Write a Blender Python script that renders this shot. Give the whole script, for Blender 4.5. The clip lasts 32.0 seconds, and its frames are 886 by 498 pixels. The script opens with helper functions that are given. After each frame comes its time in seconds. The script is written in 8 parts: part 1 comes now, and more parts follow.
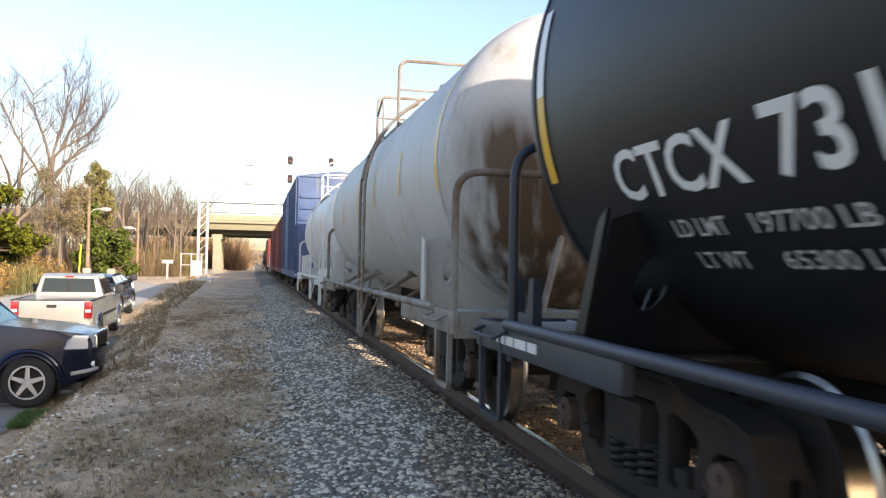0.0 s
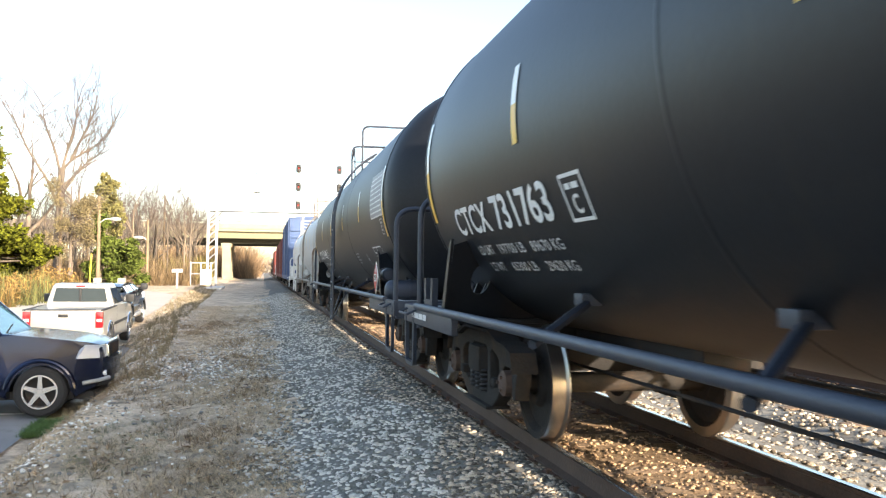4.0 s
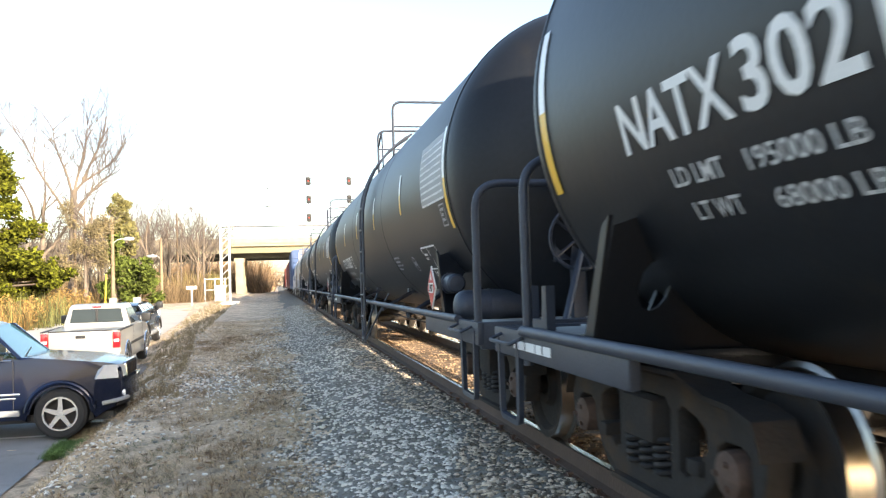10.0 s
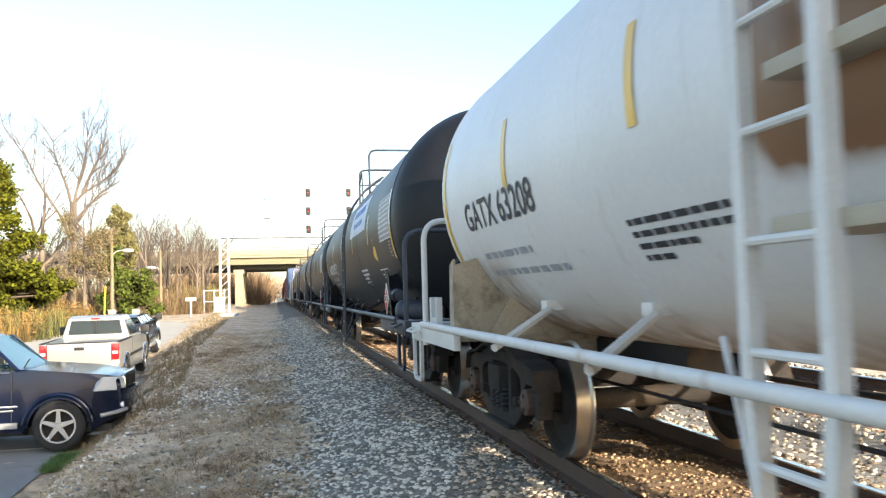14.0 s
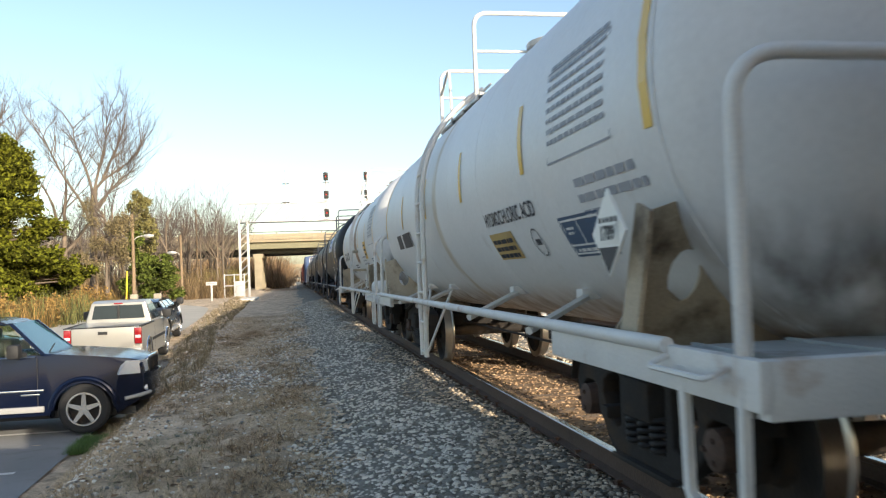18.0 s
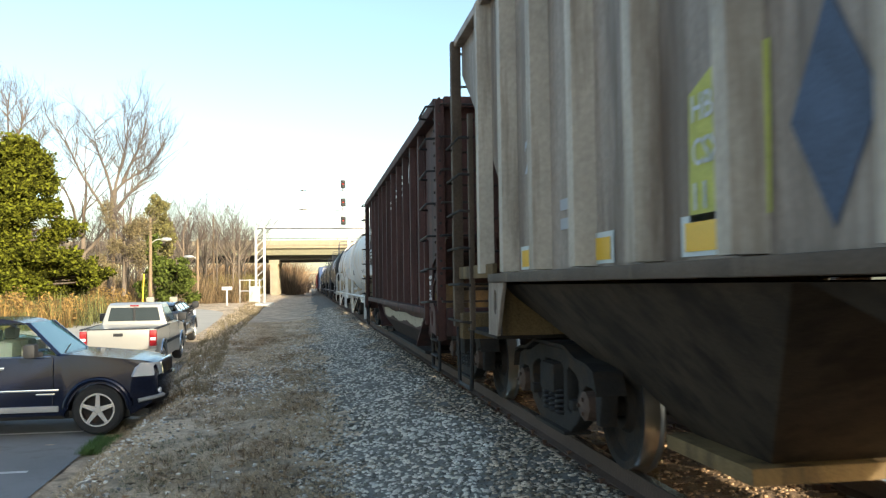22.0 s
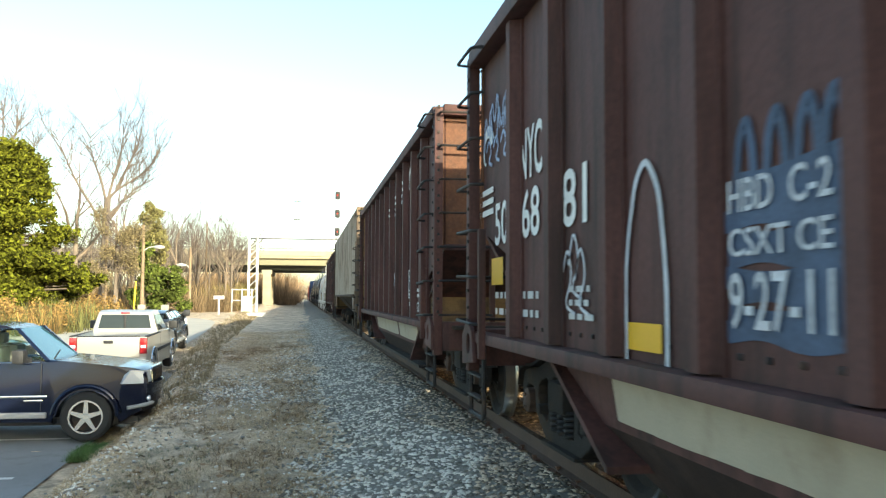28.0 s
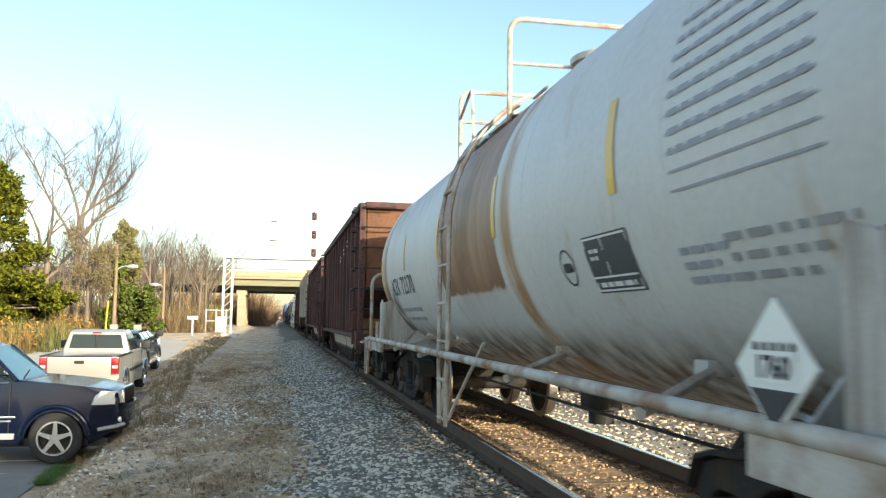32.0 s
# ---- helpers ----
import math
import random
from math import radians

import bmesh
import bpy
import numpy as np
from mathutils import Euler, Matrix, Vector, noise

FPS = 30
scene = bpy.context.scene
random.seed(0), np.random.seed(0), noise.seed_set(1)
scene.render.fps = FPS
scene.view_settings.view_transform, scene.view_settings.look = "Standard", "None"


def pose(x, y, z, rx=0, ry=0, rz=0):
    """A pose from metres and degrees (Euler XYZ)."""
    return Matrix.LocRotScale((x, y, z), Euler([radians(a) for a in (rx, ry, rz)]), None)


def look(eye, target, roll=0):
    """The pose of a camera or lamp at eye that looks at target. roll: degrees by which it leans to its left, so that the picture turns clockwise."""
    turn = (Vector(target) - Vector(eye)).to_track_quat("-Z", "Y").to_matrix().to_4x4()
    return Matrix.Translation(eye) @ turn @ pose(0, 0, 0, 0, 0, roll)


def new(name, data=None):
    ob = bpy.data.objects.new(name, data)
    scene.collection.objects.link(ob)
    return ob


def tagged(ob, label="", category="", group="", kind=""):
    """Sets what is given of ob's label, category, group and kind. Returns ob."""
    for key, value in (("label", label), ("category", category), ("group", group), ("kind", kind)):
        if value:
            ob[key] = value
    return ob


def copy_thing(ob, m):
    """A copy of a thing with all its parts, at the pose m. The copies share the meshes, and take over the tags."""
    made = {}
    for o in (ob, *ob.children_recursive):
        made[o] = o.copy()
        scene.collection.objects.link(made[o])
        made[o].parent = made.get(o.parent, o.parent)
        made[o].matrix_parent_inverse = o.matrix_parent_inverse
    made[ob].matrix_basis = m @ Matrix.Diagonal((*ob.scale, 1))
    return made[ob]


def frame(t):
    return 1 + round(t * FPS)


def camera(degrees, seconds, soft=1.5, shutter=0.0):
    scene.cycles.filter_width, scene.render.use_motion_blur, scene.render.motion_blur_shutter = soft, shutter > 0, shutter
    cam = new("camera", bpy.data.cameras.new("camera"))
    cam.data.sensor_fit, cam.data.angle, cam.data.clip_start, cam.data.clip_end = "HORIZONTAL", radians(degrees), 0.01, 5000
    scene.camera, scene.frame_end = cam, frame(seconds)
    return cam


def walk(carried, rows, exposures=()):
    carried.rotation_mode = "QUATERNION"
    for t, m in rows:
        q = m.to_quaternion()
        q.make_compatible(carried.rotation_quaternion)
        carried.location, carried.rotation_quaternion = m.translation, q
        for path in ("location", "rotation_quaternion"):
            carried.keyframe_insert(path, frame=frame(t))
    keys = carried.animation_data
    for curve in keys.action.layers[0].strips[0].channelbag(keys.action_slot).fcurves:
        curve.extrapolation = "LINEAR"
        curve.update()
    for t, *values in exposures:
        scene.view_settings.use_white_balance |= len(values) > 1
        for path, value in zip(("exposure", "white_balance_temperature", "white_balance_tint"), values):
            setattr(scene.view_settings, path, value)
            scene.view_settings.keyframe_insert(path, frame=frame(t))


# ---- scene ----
cam = camera(56.1, 32.0, soft=1.2, shutter=0.25)

CAM_Z = 1.36
PATH = [
    (0, pose(0.018, 0.007, CAM_Z + 0.008, 91.16, -1.15, -12.81)),
    (0.5, pose(0.009, 0.005, CAM_Z + 0.014, 91.27, -1.27, -12.71)),
    (1, pose(0.007, 0.003, CAM_Z + 0.007, 91.29, -1.21, -12.62)),
    (1.5, pose(-0.000, 0.000, CAM_Z + 0.008, 91.22, -1.31, -12.50)),
    (2, pose(0.000, 0.000, CAM_Z + 0.005, 91.08, -1.25, -12.41)),
    (2.5, pose(0.003, 0.002, CAM_Z + 0.006, 91.15, -1.17, -12.36)),
    (3, pose(0.003, -0.001, CAM_Z - 0.000, 91.59, -0.90, -12.35)),
    (3.5, pose(0.003, -0.000, CAM_Z + 0.001, 91.51, -0.76, -12.21)),
    (5.5, pose(0.003, 0.000, CAM_Z + 0.004, 92.21, -0.11, -12.55)),
    (6, pose(-0.001, -0.002, CAM_Z - 0.003, 92.22, -0.04, -12.62)),
    (6.5, pose(-0.012, -0.005, CAM_Z - 0.006, 92.17, -0.19, -12.54)),
    (7, pose(-0.010, -0.005, CAM_Z - 0.003, 92.02, 0.40, -12.40)),
    (7.5, pose(-0.007, -0.004, CAM_Z - 0.007, 91.90, 0.94, -12.17)),
    (8, pose(0.002, -0.000, CAM_Z - 0.006, 91.71, 1.26, -11.92)),
    (8.5, pose(0.002, 0.000, CAM_Z - 0.001, 91.52, 1.31, -11.60)),
    (9, pose(0.004, 0.003, CAM_Z + 0.004, 91.62, 1.57, -11.48)),
    (9.5, pose(0.001, 0.002, CAM_Z + 0.011, 91.90, 1.21, -11.43)),
    (10, pose(-0.000, 0.001, CAM_Z + 0.002, 92.08, 1.65, -11.30)),
    (10.5, pose(0.002, 0.001, CAM_Z + 0.009, 92.76, 1.68, -11.07)),
    (11, pose(0.003, 0.004, CAM_Z + 0.006, 93.41, 1.72, -10.98)),
    (11.5, pose(0.007, 0.003, CAM_Z + 0.007, 93.07, 1.88, -10.98)),
    (12, pose(0.012, 0.004, CAM_Z + 0.013, 92.75, 1.80, -10.97)),
    (12.5, pose(0.005, 0.003, CAM_Z + 0.004, 92.57, 1.87, -11.10)),
    (13, pose(0.003, 0.002, CAM_Z + 0.004, 92.50, 1.48, -11.26)),
    (13.5, pose(-0.003, 0.001, CAM_Z + 0.006, 92.80, 1.42, -11.36)),
    (14, pose(0.002, 0.002, CAM_Z + 0.008, 92.88, 1.62, -11.34)),
    (14.5, pose(0.005, 0.002, CAM_Z + 0.004, 92.99, 1.70, -11.20)),
    (15, pose(-0.002, 0.000, CAM_Z + 0.003, 92.92, 1.74, -11.13)),
    (15.5, pose(0.001, 0.000, CAM_Z + 0.002, 92.74, 1.64, -11.14)),
    (17.5, pose(0.002, -0.001, CAM_Z - 0.007, 91.80, 2.26, -10.34)),
    (18, pose(-0.003, -0.001, CAM_Z - 0.007, 91.70, 2.19, -10.06)),
    (18.5, pose(-0.003, -0.002, CAM_Z - 0.007, 91.81, 2.45, -9.91)),
    (19, pose(-0.002, -0.001, CAM_Z - 0.008, 91.94, 2.37, -9.67)),
    (19.5, pose(-0.006, -0.002, CAM_Z - 0.009, 92.07, 1.70, -9.49)),
    (20, pose(0.000, 0.000, CAM_Z - 0.006, 92.08, 1.21, -9.38)),
    (20.5, pose(-0.003, -0.003, CAM_Z - 0.011, 92.08, 0.91, -9.33)),
    (21, pose(-0.005, -0.004, CAM_Z - 0.013, 92.19, 0.83, -9.23)),
    (21.5, pose(-0.010, -0.005, CAM_Z - 0.010, 92.34, 1.33, -9.09)),
    (22, pose(-0.005, -0.004, CAM_Z - 0.010, 92.43, 0.80, -9.05)),
    (22.5, pose(0.000, -0.002, CAM_Z - 0.010, 92.57, 0.46, -9.08)),
    (23, pose(0.002, -0.001, CAM_Z - 0.009, 92.82, 0.06, -9.17)),
    (23.5, pose(-0.007, -0.004, CAM_Z - 0.008, 92.98, 0.11, -9.23)),
    (24, pose(-0.009, -0.004, CAM_Z - 0.017, 93.14, 0.28, -9.25)),
    (24.5, pose(-0.001, -0.002, CAM_Z - 0.016, 93.21, 0.56, -9.28)),
    (26.5, pose(-0.006, -0.003, CAM_Z - 0.012, 93.41, 0.01, -9.35)),
    (27, pose(-0.005, -0.004, CAM_Z - 0.019, 93.38, -0.10, -9.38)),
    (27.5, pose(-0.002, -0.002, CAM_Z - 0.018, 93.33, -0.13, -9.46)),
    (28, pose(-0.003, -0.003, CAM_Z - 0.016, 93.34, -0.28, -9.55)),
    (28.5, pose(-0.004, -0.003, CAM_Z - 0.014, 93.44, -0.51, -9.72)),
    (29, pose(-0.012, -0.003, CAM_Z - 0.009, 93.71, -0.37, -9.83)),
    (29.5, pose(-0.012, -0.006, CAM_Z - 0.017, 93.97, -0.51, -10.06)),
    (30, pose(-0.015, -0.005, CAM_Z - 0.014, 94.27, -0.65, -10.42)),
    (30.5, pose(-0.013, -0.005, CAM_Z - 0.018, 94.51, -0.75, -11.20)),
    (31, pose(-0.019, -0.009, CAM_Z - 0.019, 94.48, -0.61, -11.37)),
    (31.5, pose(-0.020, -0.008, CAM_Z - 0.015, 94.61, -0.95, -11.24)),
    (32, pose(-0.021, -0.009, CAM_Z - 0.019, 94.89, -0.76, -11.21)),
]
EXPOSURES = [(0, 1.15, 6500, 15), (3, 1.8, 6500, 10), (7, 1.75, 6500, 10), (9, 1.82, 6500, 10), (12, 1.8, 6500, 10), (13, 1.75, 6500, 10), (15, 1.3, 6500, 8), (18, 0.85, 6500, 8), (19, 0.78, 6500, 8), (21, 1.0, 6500, 5), (23, 1.2, 6500, 3), (24, 1.2, 6500, 2), (28, 1.55, 6500, -3), (29, 1.5, 6500, -3), (30, 1.5, 6500, -2), (31, 1.35, 6500, 0), (32, 1.2, 6500, 1)]   # seconds, stops, kelvin, tint
walk(cam, PATH, EXPOSURES)

# ---- world, sun and exposure ----
SUN_EL, SUN_AZ = 17.5, 151.0   # degrees; azimuth clockwise from the way the track runs
sun = new("sun", bpy.data.lights.new("sun", "SUN"))
sun.data.energy, sun.data.angle, sun.data.color = 4.2, radians(0.6), (1.0, 0.86, 0.68)
_sd = Vector((math.sin(radians(SUN_AZ)) * math.cos(radians(SUN_EL)), math.cos(radians(SUN_AZ)) * math.cos(radians(SUN_EL)), math.sin(radians(SUN_EL))))
sun.matrix_world = look(_sd * 50, (0, 0, 0))
world = bpy.data.worlds.new("sky")
scene.world = world
world.use_nodes = True
_n = world.node_tree.nodes
_sky = _n.new("ShaderNodeTexSky")
_sky.sky_type, _sky.sun_disc = "NISHITA", False
_sky.sun_elevation, _sky.sun_rotation = radians(SUN_EL), radians(SUN_AZ)
_sky.dust_density, _sky.air_density, _sky.ozone_density = 1.7, 1.0, 1.0
world.node_tree.links.new(_sky.outputs[0], _n["Background"].inputs[0])
_n["Background"].inputs[1].default_value = 0.15

# ---- materials ----
MATS = {}


def mat(name, color, rough=0.7, metal=0.0, dark=0.75, light=1.15, scale=3.0, fine=60.0, bump=0.15, stain=None, stain_at=0.6,
        streak=False, specular=0.5, coat=0.0, emit=None, alpha=1.0, islands=0.0, randomly=0.0, spots=()):
    """A surface with large patches, fine grain, an optional stain colour (streaked downwards or in blotches) and a fine relief."""
    if name in MATS:
        return MATS[name]
    m = bpy.data.materials.new(name)
    m.use_nodes = True
    nt = m.node_tree
    nd, lk = nt.nodes, nt.links.new
    bs = nd["Principled BSDF"]
    tc = nd.new("ShaderNodeTexCoord")
    big = nd.new("ShaderNodeTexNoise")
    big.inputs["Scale"].default_value, big.inputs["Detail"].default_value = scale, 6
    lk(tc.outputs["Object"], big.inputs["Vector"])
    small = nd.new("ShaderNodeTexNoise")
    small.inputs["Scale"].default_value, small.inputs["Detail"].default_value = fine, 4
    lk(tc.outputs["Object"], small.inputs["Vector"])
    mixf = nd.new("ShaderNodeMath")
    mixf.operation = "MULTIPLY_ADD"
    lk(small.outputs["Fac"], mixf.inputs[0])
    mixf.inputs[1].default_value = 0.45
    sub = nd.new("ShaderNodeMath")
    sub.operation = "MULTIPLY"
    lk(big.outputs["Fac"], sub.inputs[0])
    sub.inputs[1].default_value = 0.55
    lk(sub.outputs[0], mixf.inputs[2])
    fac = mixf.outputs[0]
    if islands:
        geo = nd.new("ShaderNodeNewGeometry")
        a = nd.new("ShaderNodeMath")
        a.operation = "MULTIPLY_ADD"
        lk(geo.outputs["Random Per Island"], a.inputs[0])
        a.inputs[1].default_value = islands
        b = nd.new("ShaderNodeMath")
        b.operation = "SUBTRACT"
        lk(fac, b.inputs[0])
        b.inputs[1].default_value = islands * 0.5
        lk(b.outputs[0], a.inputs[2])
        fac = a.outputs[0]
    if randomly:
        info = nd.new("ShaderNodeObjectInfo")
        a = nd.new("ShaderNodeMath")
        a.operation = "MULTIPLY_ADD"
        lk(info.outputs["Random"], a.inputs[0])
        a.inputs[1].default_value = randomly
        b = nd.new("ShaderNodeMath")
        b.operation = "SUBTRACT"
        lk(fac, b.inputs[0])
        b.inputs[1].default_value = randomly * 0.5
        lk(b.outputs[0], a.inputs[2])
        fac = a.outputs[0]
    ramp = nd.new("ShaderNodeValToRGB")
    ramp.color_ramp.elements[0].position, ramp.color_ramp.elements[1].position = 0.3, 0.7
    ramp.color_ramp.elements[0].color = [c * dark for c in color] + [1]
    ramp.color_ramp.elements[1].color = [min(1, c * light) for c in color] + [1]
    lk(fac, ramp.inputs[0])
    out = ramp.outputs[0]
    if stain:
        mp = nd.new("ShaderNodeMapping")
        mp.inputs["Scale"].default_value = (2.2, 2.2, 0.22) if streak else (1.3, 1.3, 1.3)
        lk(tc.outputs["Object"], mp.inputs["Vector"])
        st = nd.new("ShaderNodeTexNoise")
        st.inputs["Scale"].default_value, st.inputs["Detail"].default_value, st.inputs["Roughness"].default_value = 2.0, 8, 0.65
        lk(mp.outputs[0], st.inputs["Vector"])
        sr = nd.new("ShaderNodeValToRGB")
        sr.color_ramp.elements[0].position, sr.color_ramp.elements[1].position = stain_at - 0.08, stain_at + 0.12
        lk(st.outputs["Fac"], sr.inputs[0])
        mx = nd.new("ShaderNodeMix")
        mx.data_type = "RGBA"
        lk(sr.outputs[0], mx.inputs[0])
        lk(out, mx.inputs[6])
        mx.inputs[7].default_value = (*stain, 1)
        out = mx.outputs[2]
    if spots:
        sep = nd.new("ShaderNodeSeparateXYZ")
        lk(tc.outputs["Object"], sep.inputs[0])
        mp = nd.new("ShaderNodeMapping")
        mp.inputs["Scale"].default_value = (3.0, 3.0, 0.5)
        lk(tc.outputs["Object"], mp.inputs["Vector"])
        sn = nd.new("ShaderNodeTexNoise")
        sn.inputs["Scale"].default_value, sn.inputs["Detail"].default_value = 1.6, 8
        lk(mp.outputs[0], sn.inputs["Vector"])
    for spot in spots:
        (bx, by_, bz), soft, tone, amount = spot
        val = None
        for axis, lim in enumerate((bx, by_, bz)):
            if lim is None:
                continue
            for edge, sign in ((lim[0], 1), (lim[1], -1)):
                mr = nd.new("ShaderNodeMapRange")
                mr.interpolation_type = "SMOOTHSTEP"
                lk(sep.outputs[axis], mr.inputs["Value"])
                mr.inputs["From Min"].default_value, mr.inputs["From Max"].default_value = edge - soft * sign, edge + soft * sign
                if sign < 0:
                    mr.inputs["From Min"].default_value, mr.inputs["From Max"].default_value = edge - soft, edge + soft
                    mr.inputs["To Min"].default_value, mr.inputs["To Max"].default_value = 1.0, 0.0
                if val is None:
                    val = mr.outputs[0]
                else:
                    mu = nd.new("ShaderNodeMath")
                    mu.operation = "MULTIPLY"
                    lk(val, mu.inputs[0])
                    lk(mr.outputs[0], mu.inputs[1])
                    val = mu.outputs[0]
        ad = nd.new("ShaderNodeMath")
        ad.operation, ad.use_clamp = "MULTIPLY_ADD", True
        lk(sn.outputs["Fac"], ad.inputs[0])
        ad.inputs[1].default_value, ad.inputs[2].default_value = 2.6, -0.75
        mu = nd.new("ShaderNodeMath")
        mu.operation = "MULTIPLY"
        lk(val, mu.inputs[0])
        lk(ad.outputs[0], mu.inputs[1])
        m2 = nd.new("ShaderNodeMath")
        m2.operation, m2.use_clamp = "MULTIPLY", True
        lk(mu.outputs[0], m2.inputs[0])
        m2.inputs[1].default_value = amount
        mx = nd.new("ShaderNodeMix")
        mx.data_type = "RGBA"
        lk(m2.outputs[0], mx.inputs[0])
        lk(out, mx.inputs[6])
        mx.inputs[7].default_value = (*tone, 1)
        out = mx.outputs[2]
    lk(out, bs.inputs["Base Color"])
    bs.inputs["Roughness"].default_value, bs.inputs["Metallic"].default_value = rough, metal
    bs.inputs["Specular IOR Level"].default_value, bs.inputs["Coat Weight"].default_value = specular, coat
    if bump:
        bp = nd.new("ShaderNodeBump")
        bp.inputs["Strength"].default_value, bp.inputs["Distance"].default_value = bump, 0.02
        lk(small.outputs["Fac"], bp.inputs["Height"])
        lk(bp.outputs[0], bs.inputs["Normal"])
    if emit:
        bs.inputs["Emission Color"].default_value, bs.inputs["Emission Strength"].default_value = (*emit[0], 1), emit[1]
    MATS[name] = m
    return m


# ---- mesh building ----
class Geo:
    """Collects vertices and faces for one mesh."""

    def __init__(self):
        self.v, self.f = [], []

    def add(self, verts, faces):
        o = len(self.v)
        self.v += [tuple(p) for p in verts]
        self.f += [tuple(i + o for i in f) for f in faces]
        return self

    def box(self, x0, x1, y0, y1, z0, z1):
        return self.add([(x0, y0, z0), (x1, y0, z0), (x1, y1, z0), (x0, y1, z0), (x0, y0, z1), (x1, y0, z1), (x1, y1, z1), (x0, y1, z1)],
                        [(3, 2, 1, 0), (4, 5, 6, 7), (0, 1, 5, 4), (1, 2, 6, 5), (2, 3, 7, 6), (3, 0, 4, 7)])

    def bbox(self, x0, x1, y0, y1, z0, z1, b=0.02):
        """A box with bevelled edges."""
        bm = bmesh.new()
        bmesh.ops.create_cube(bm, size=1.0)
        for w in bm.verts:
            w.co = Vector(((x0 + x1) / 2 + w.co.x * (x1 - x0), (y0 + y1) / 2 + w.co.y * (y1 - y0), (z0 + z1) / 2 + w.co.z * (z1 - z0)))
        bmesh.ops.bevel(bm, geom=bm.edges[:], offset=b, segments=2, affect="EDGES", profile=0.6)
        return self.bm(bm)

    def bm(self, bm):
        bm.verts.index_update()
        self.add([w.co for w in bm.verts], [[w.index for w in f.verts] for f in bm.faces])
        bm.free()
        return self

    def prism(self, pts, a0, a1, axis="x"):
        """A flat polygon pushed along an axis. pts: (y, z) for x, (x, z) for y, (x, y) for z."""
        n = len(pts)
        put = {"x": lambda a, p: (a, p[0], p[1]), "y": lambda a, p: (p[0], a, p[1]), "z": lambda a, p: (p[0], p[1], a)}[axis]
        return self.add([put(a0, p) for p in pts] + [put(a1, p) for p in pts],
                        [tuple(range(n))[::-1], tuple(range(n, 2 * n))] + [(i, (i + 1) % n, n + (i + 1) % n, n + i) for i in range(n)])

    def lathe(self, prof, seg=24, axis="y", at=(0, 0, 0), caps=True, a0=0.0, a1=360.0):
        """prof: (distance along axis, radius)."""
        vs, fs, n = [], [], len(prof)
        full = abs(a1 - a0) >= 360
        cols = seg if full else seg + 1
        for j in range(cols):
            a = radians(a0 + (a1 - a0) * j / seg)
            c, s = math.cos(a), math.sin(a)
            for h, r in prof:
                p = {"y": (r * c, h, r * s), "z": (r * c, r * s, h), "x": (h, r * c, r * s)}[axis]
                vs.append((p[0] + at[0], p[1] + at[1], p[2] + at[2]))
        for j in range(seg):
            k = (j + 1) % cols
            for i in range(n - 1):
                fs.append((j * n + i, j * n + i + 1, k * n + i + 1, k * n + i))
        if caps and full:
            fs.append(tuple(j * n for j in range(cols)))
            fs.append(tuple(j * n + n - 1 for j in range(cols))[::-1])
        return self.add(vs, fs)

    def cyl(self, p, q, r, seg=10, r2=None):
        return self.tube([p, q], r, seg, r2)

    def tube(self, pts, r, seg=8, r2=None, closed=False):
        pts = [Vector(p) for p in pts]
        n = len(pts)
        vs, fs = [], []
        up = None
        for i, p in enumerate(pts):
            if closed:
                d = pts[(i + 1) % n] - pts[i - 1]
            else:
                d = pts[min(i + 1, n - 1)] - pts[max(i - 1, 0)]
            d.normalize()
            if up is None:
                up = d.orthogonal().normalized()
            else:
                up = (up - d * up.dot(d))
                up = up.normalized() if up.length > 1e-6 else d.orthogonal().normalized()
            side = d.cross(up)
            rr = r if r2 is None else r + (r2 - r) * i / max(1, n - 1)
            for k in range(seg):
                a = 2 * math.pi * k / seg
                vs.append(p + up * (math.cos(a) * rr) + side * (math.sin(a) * rr))
        for i in range(n if closed else n - 1):
            j = (i + 1) % n
            for k in range(seg):
                m = (k + 1) % seg
                fs.append((i * seg + k, i * seg + m, j * seg + m, j * seg + k))
        if not closed:
            fs.append(tuple(range(seg))[::-1])
            fs.append(tuple((n - 1) * seg + k for k in range(seg)))
        return self.add(vs, fs)

    def mesh(self, name, material, smooth=38):
        me = bpy.data.meshes.new(name)
        me.from_pydata(self.v, [], self.f)
        for m in (material if isinstance(material, (list, tuple)) else [material]):
            me.materials.append(m)
        if smooth:
            me.shade_smooth()
            me.set_sharp_from_angle(angle=radians(smooth))
        me.update()
        return me


def rounded(pts, r, n=5):
    """A path with its inner corners rounded."""
    pts = [Vector(p) for p in pts]
    out = [pts[0]]
    for a, b, c in zip(pts, pts[1:], pts[2:]):
        u, w = (a - b), (c - b)
        k = min(r, u.length * 0.45, w.length * 0.45)
        p, q = b + u.normalized() * k, b + w.normalized() * k
        for i in range(n + 1):
            t = i / n
            out.append(p * (1 - t) ** 2 + b * 2 * t * (1 - t) + q * t * t)
    out.append(pts[-1])
    return out


def part(name, geo, material, parent, label="", at=None, smooth=38):
    """One mesh object under a thing or a part. geo: a Geo, or a mesh to share."""
    me = geo if isinstance(geo, bpy.types.Mesh) else geo.mesh(name, material, smooth)
    ob = new(name, me)
    ob.parent = parent
    if at is not None:
        ob.matrix_basis = at if isinstance(at, Matrix) else Matrix.Translation(at)
    if label:
        tagged(ob, label)
    return ob


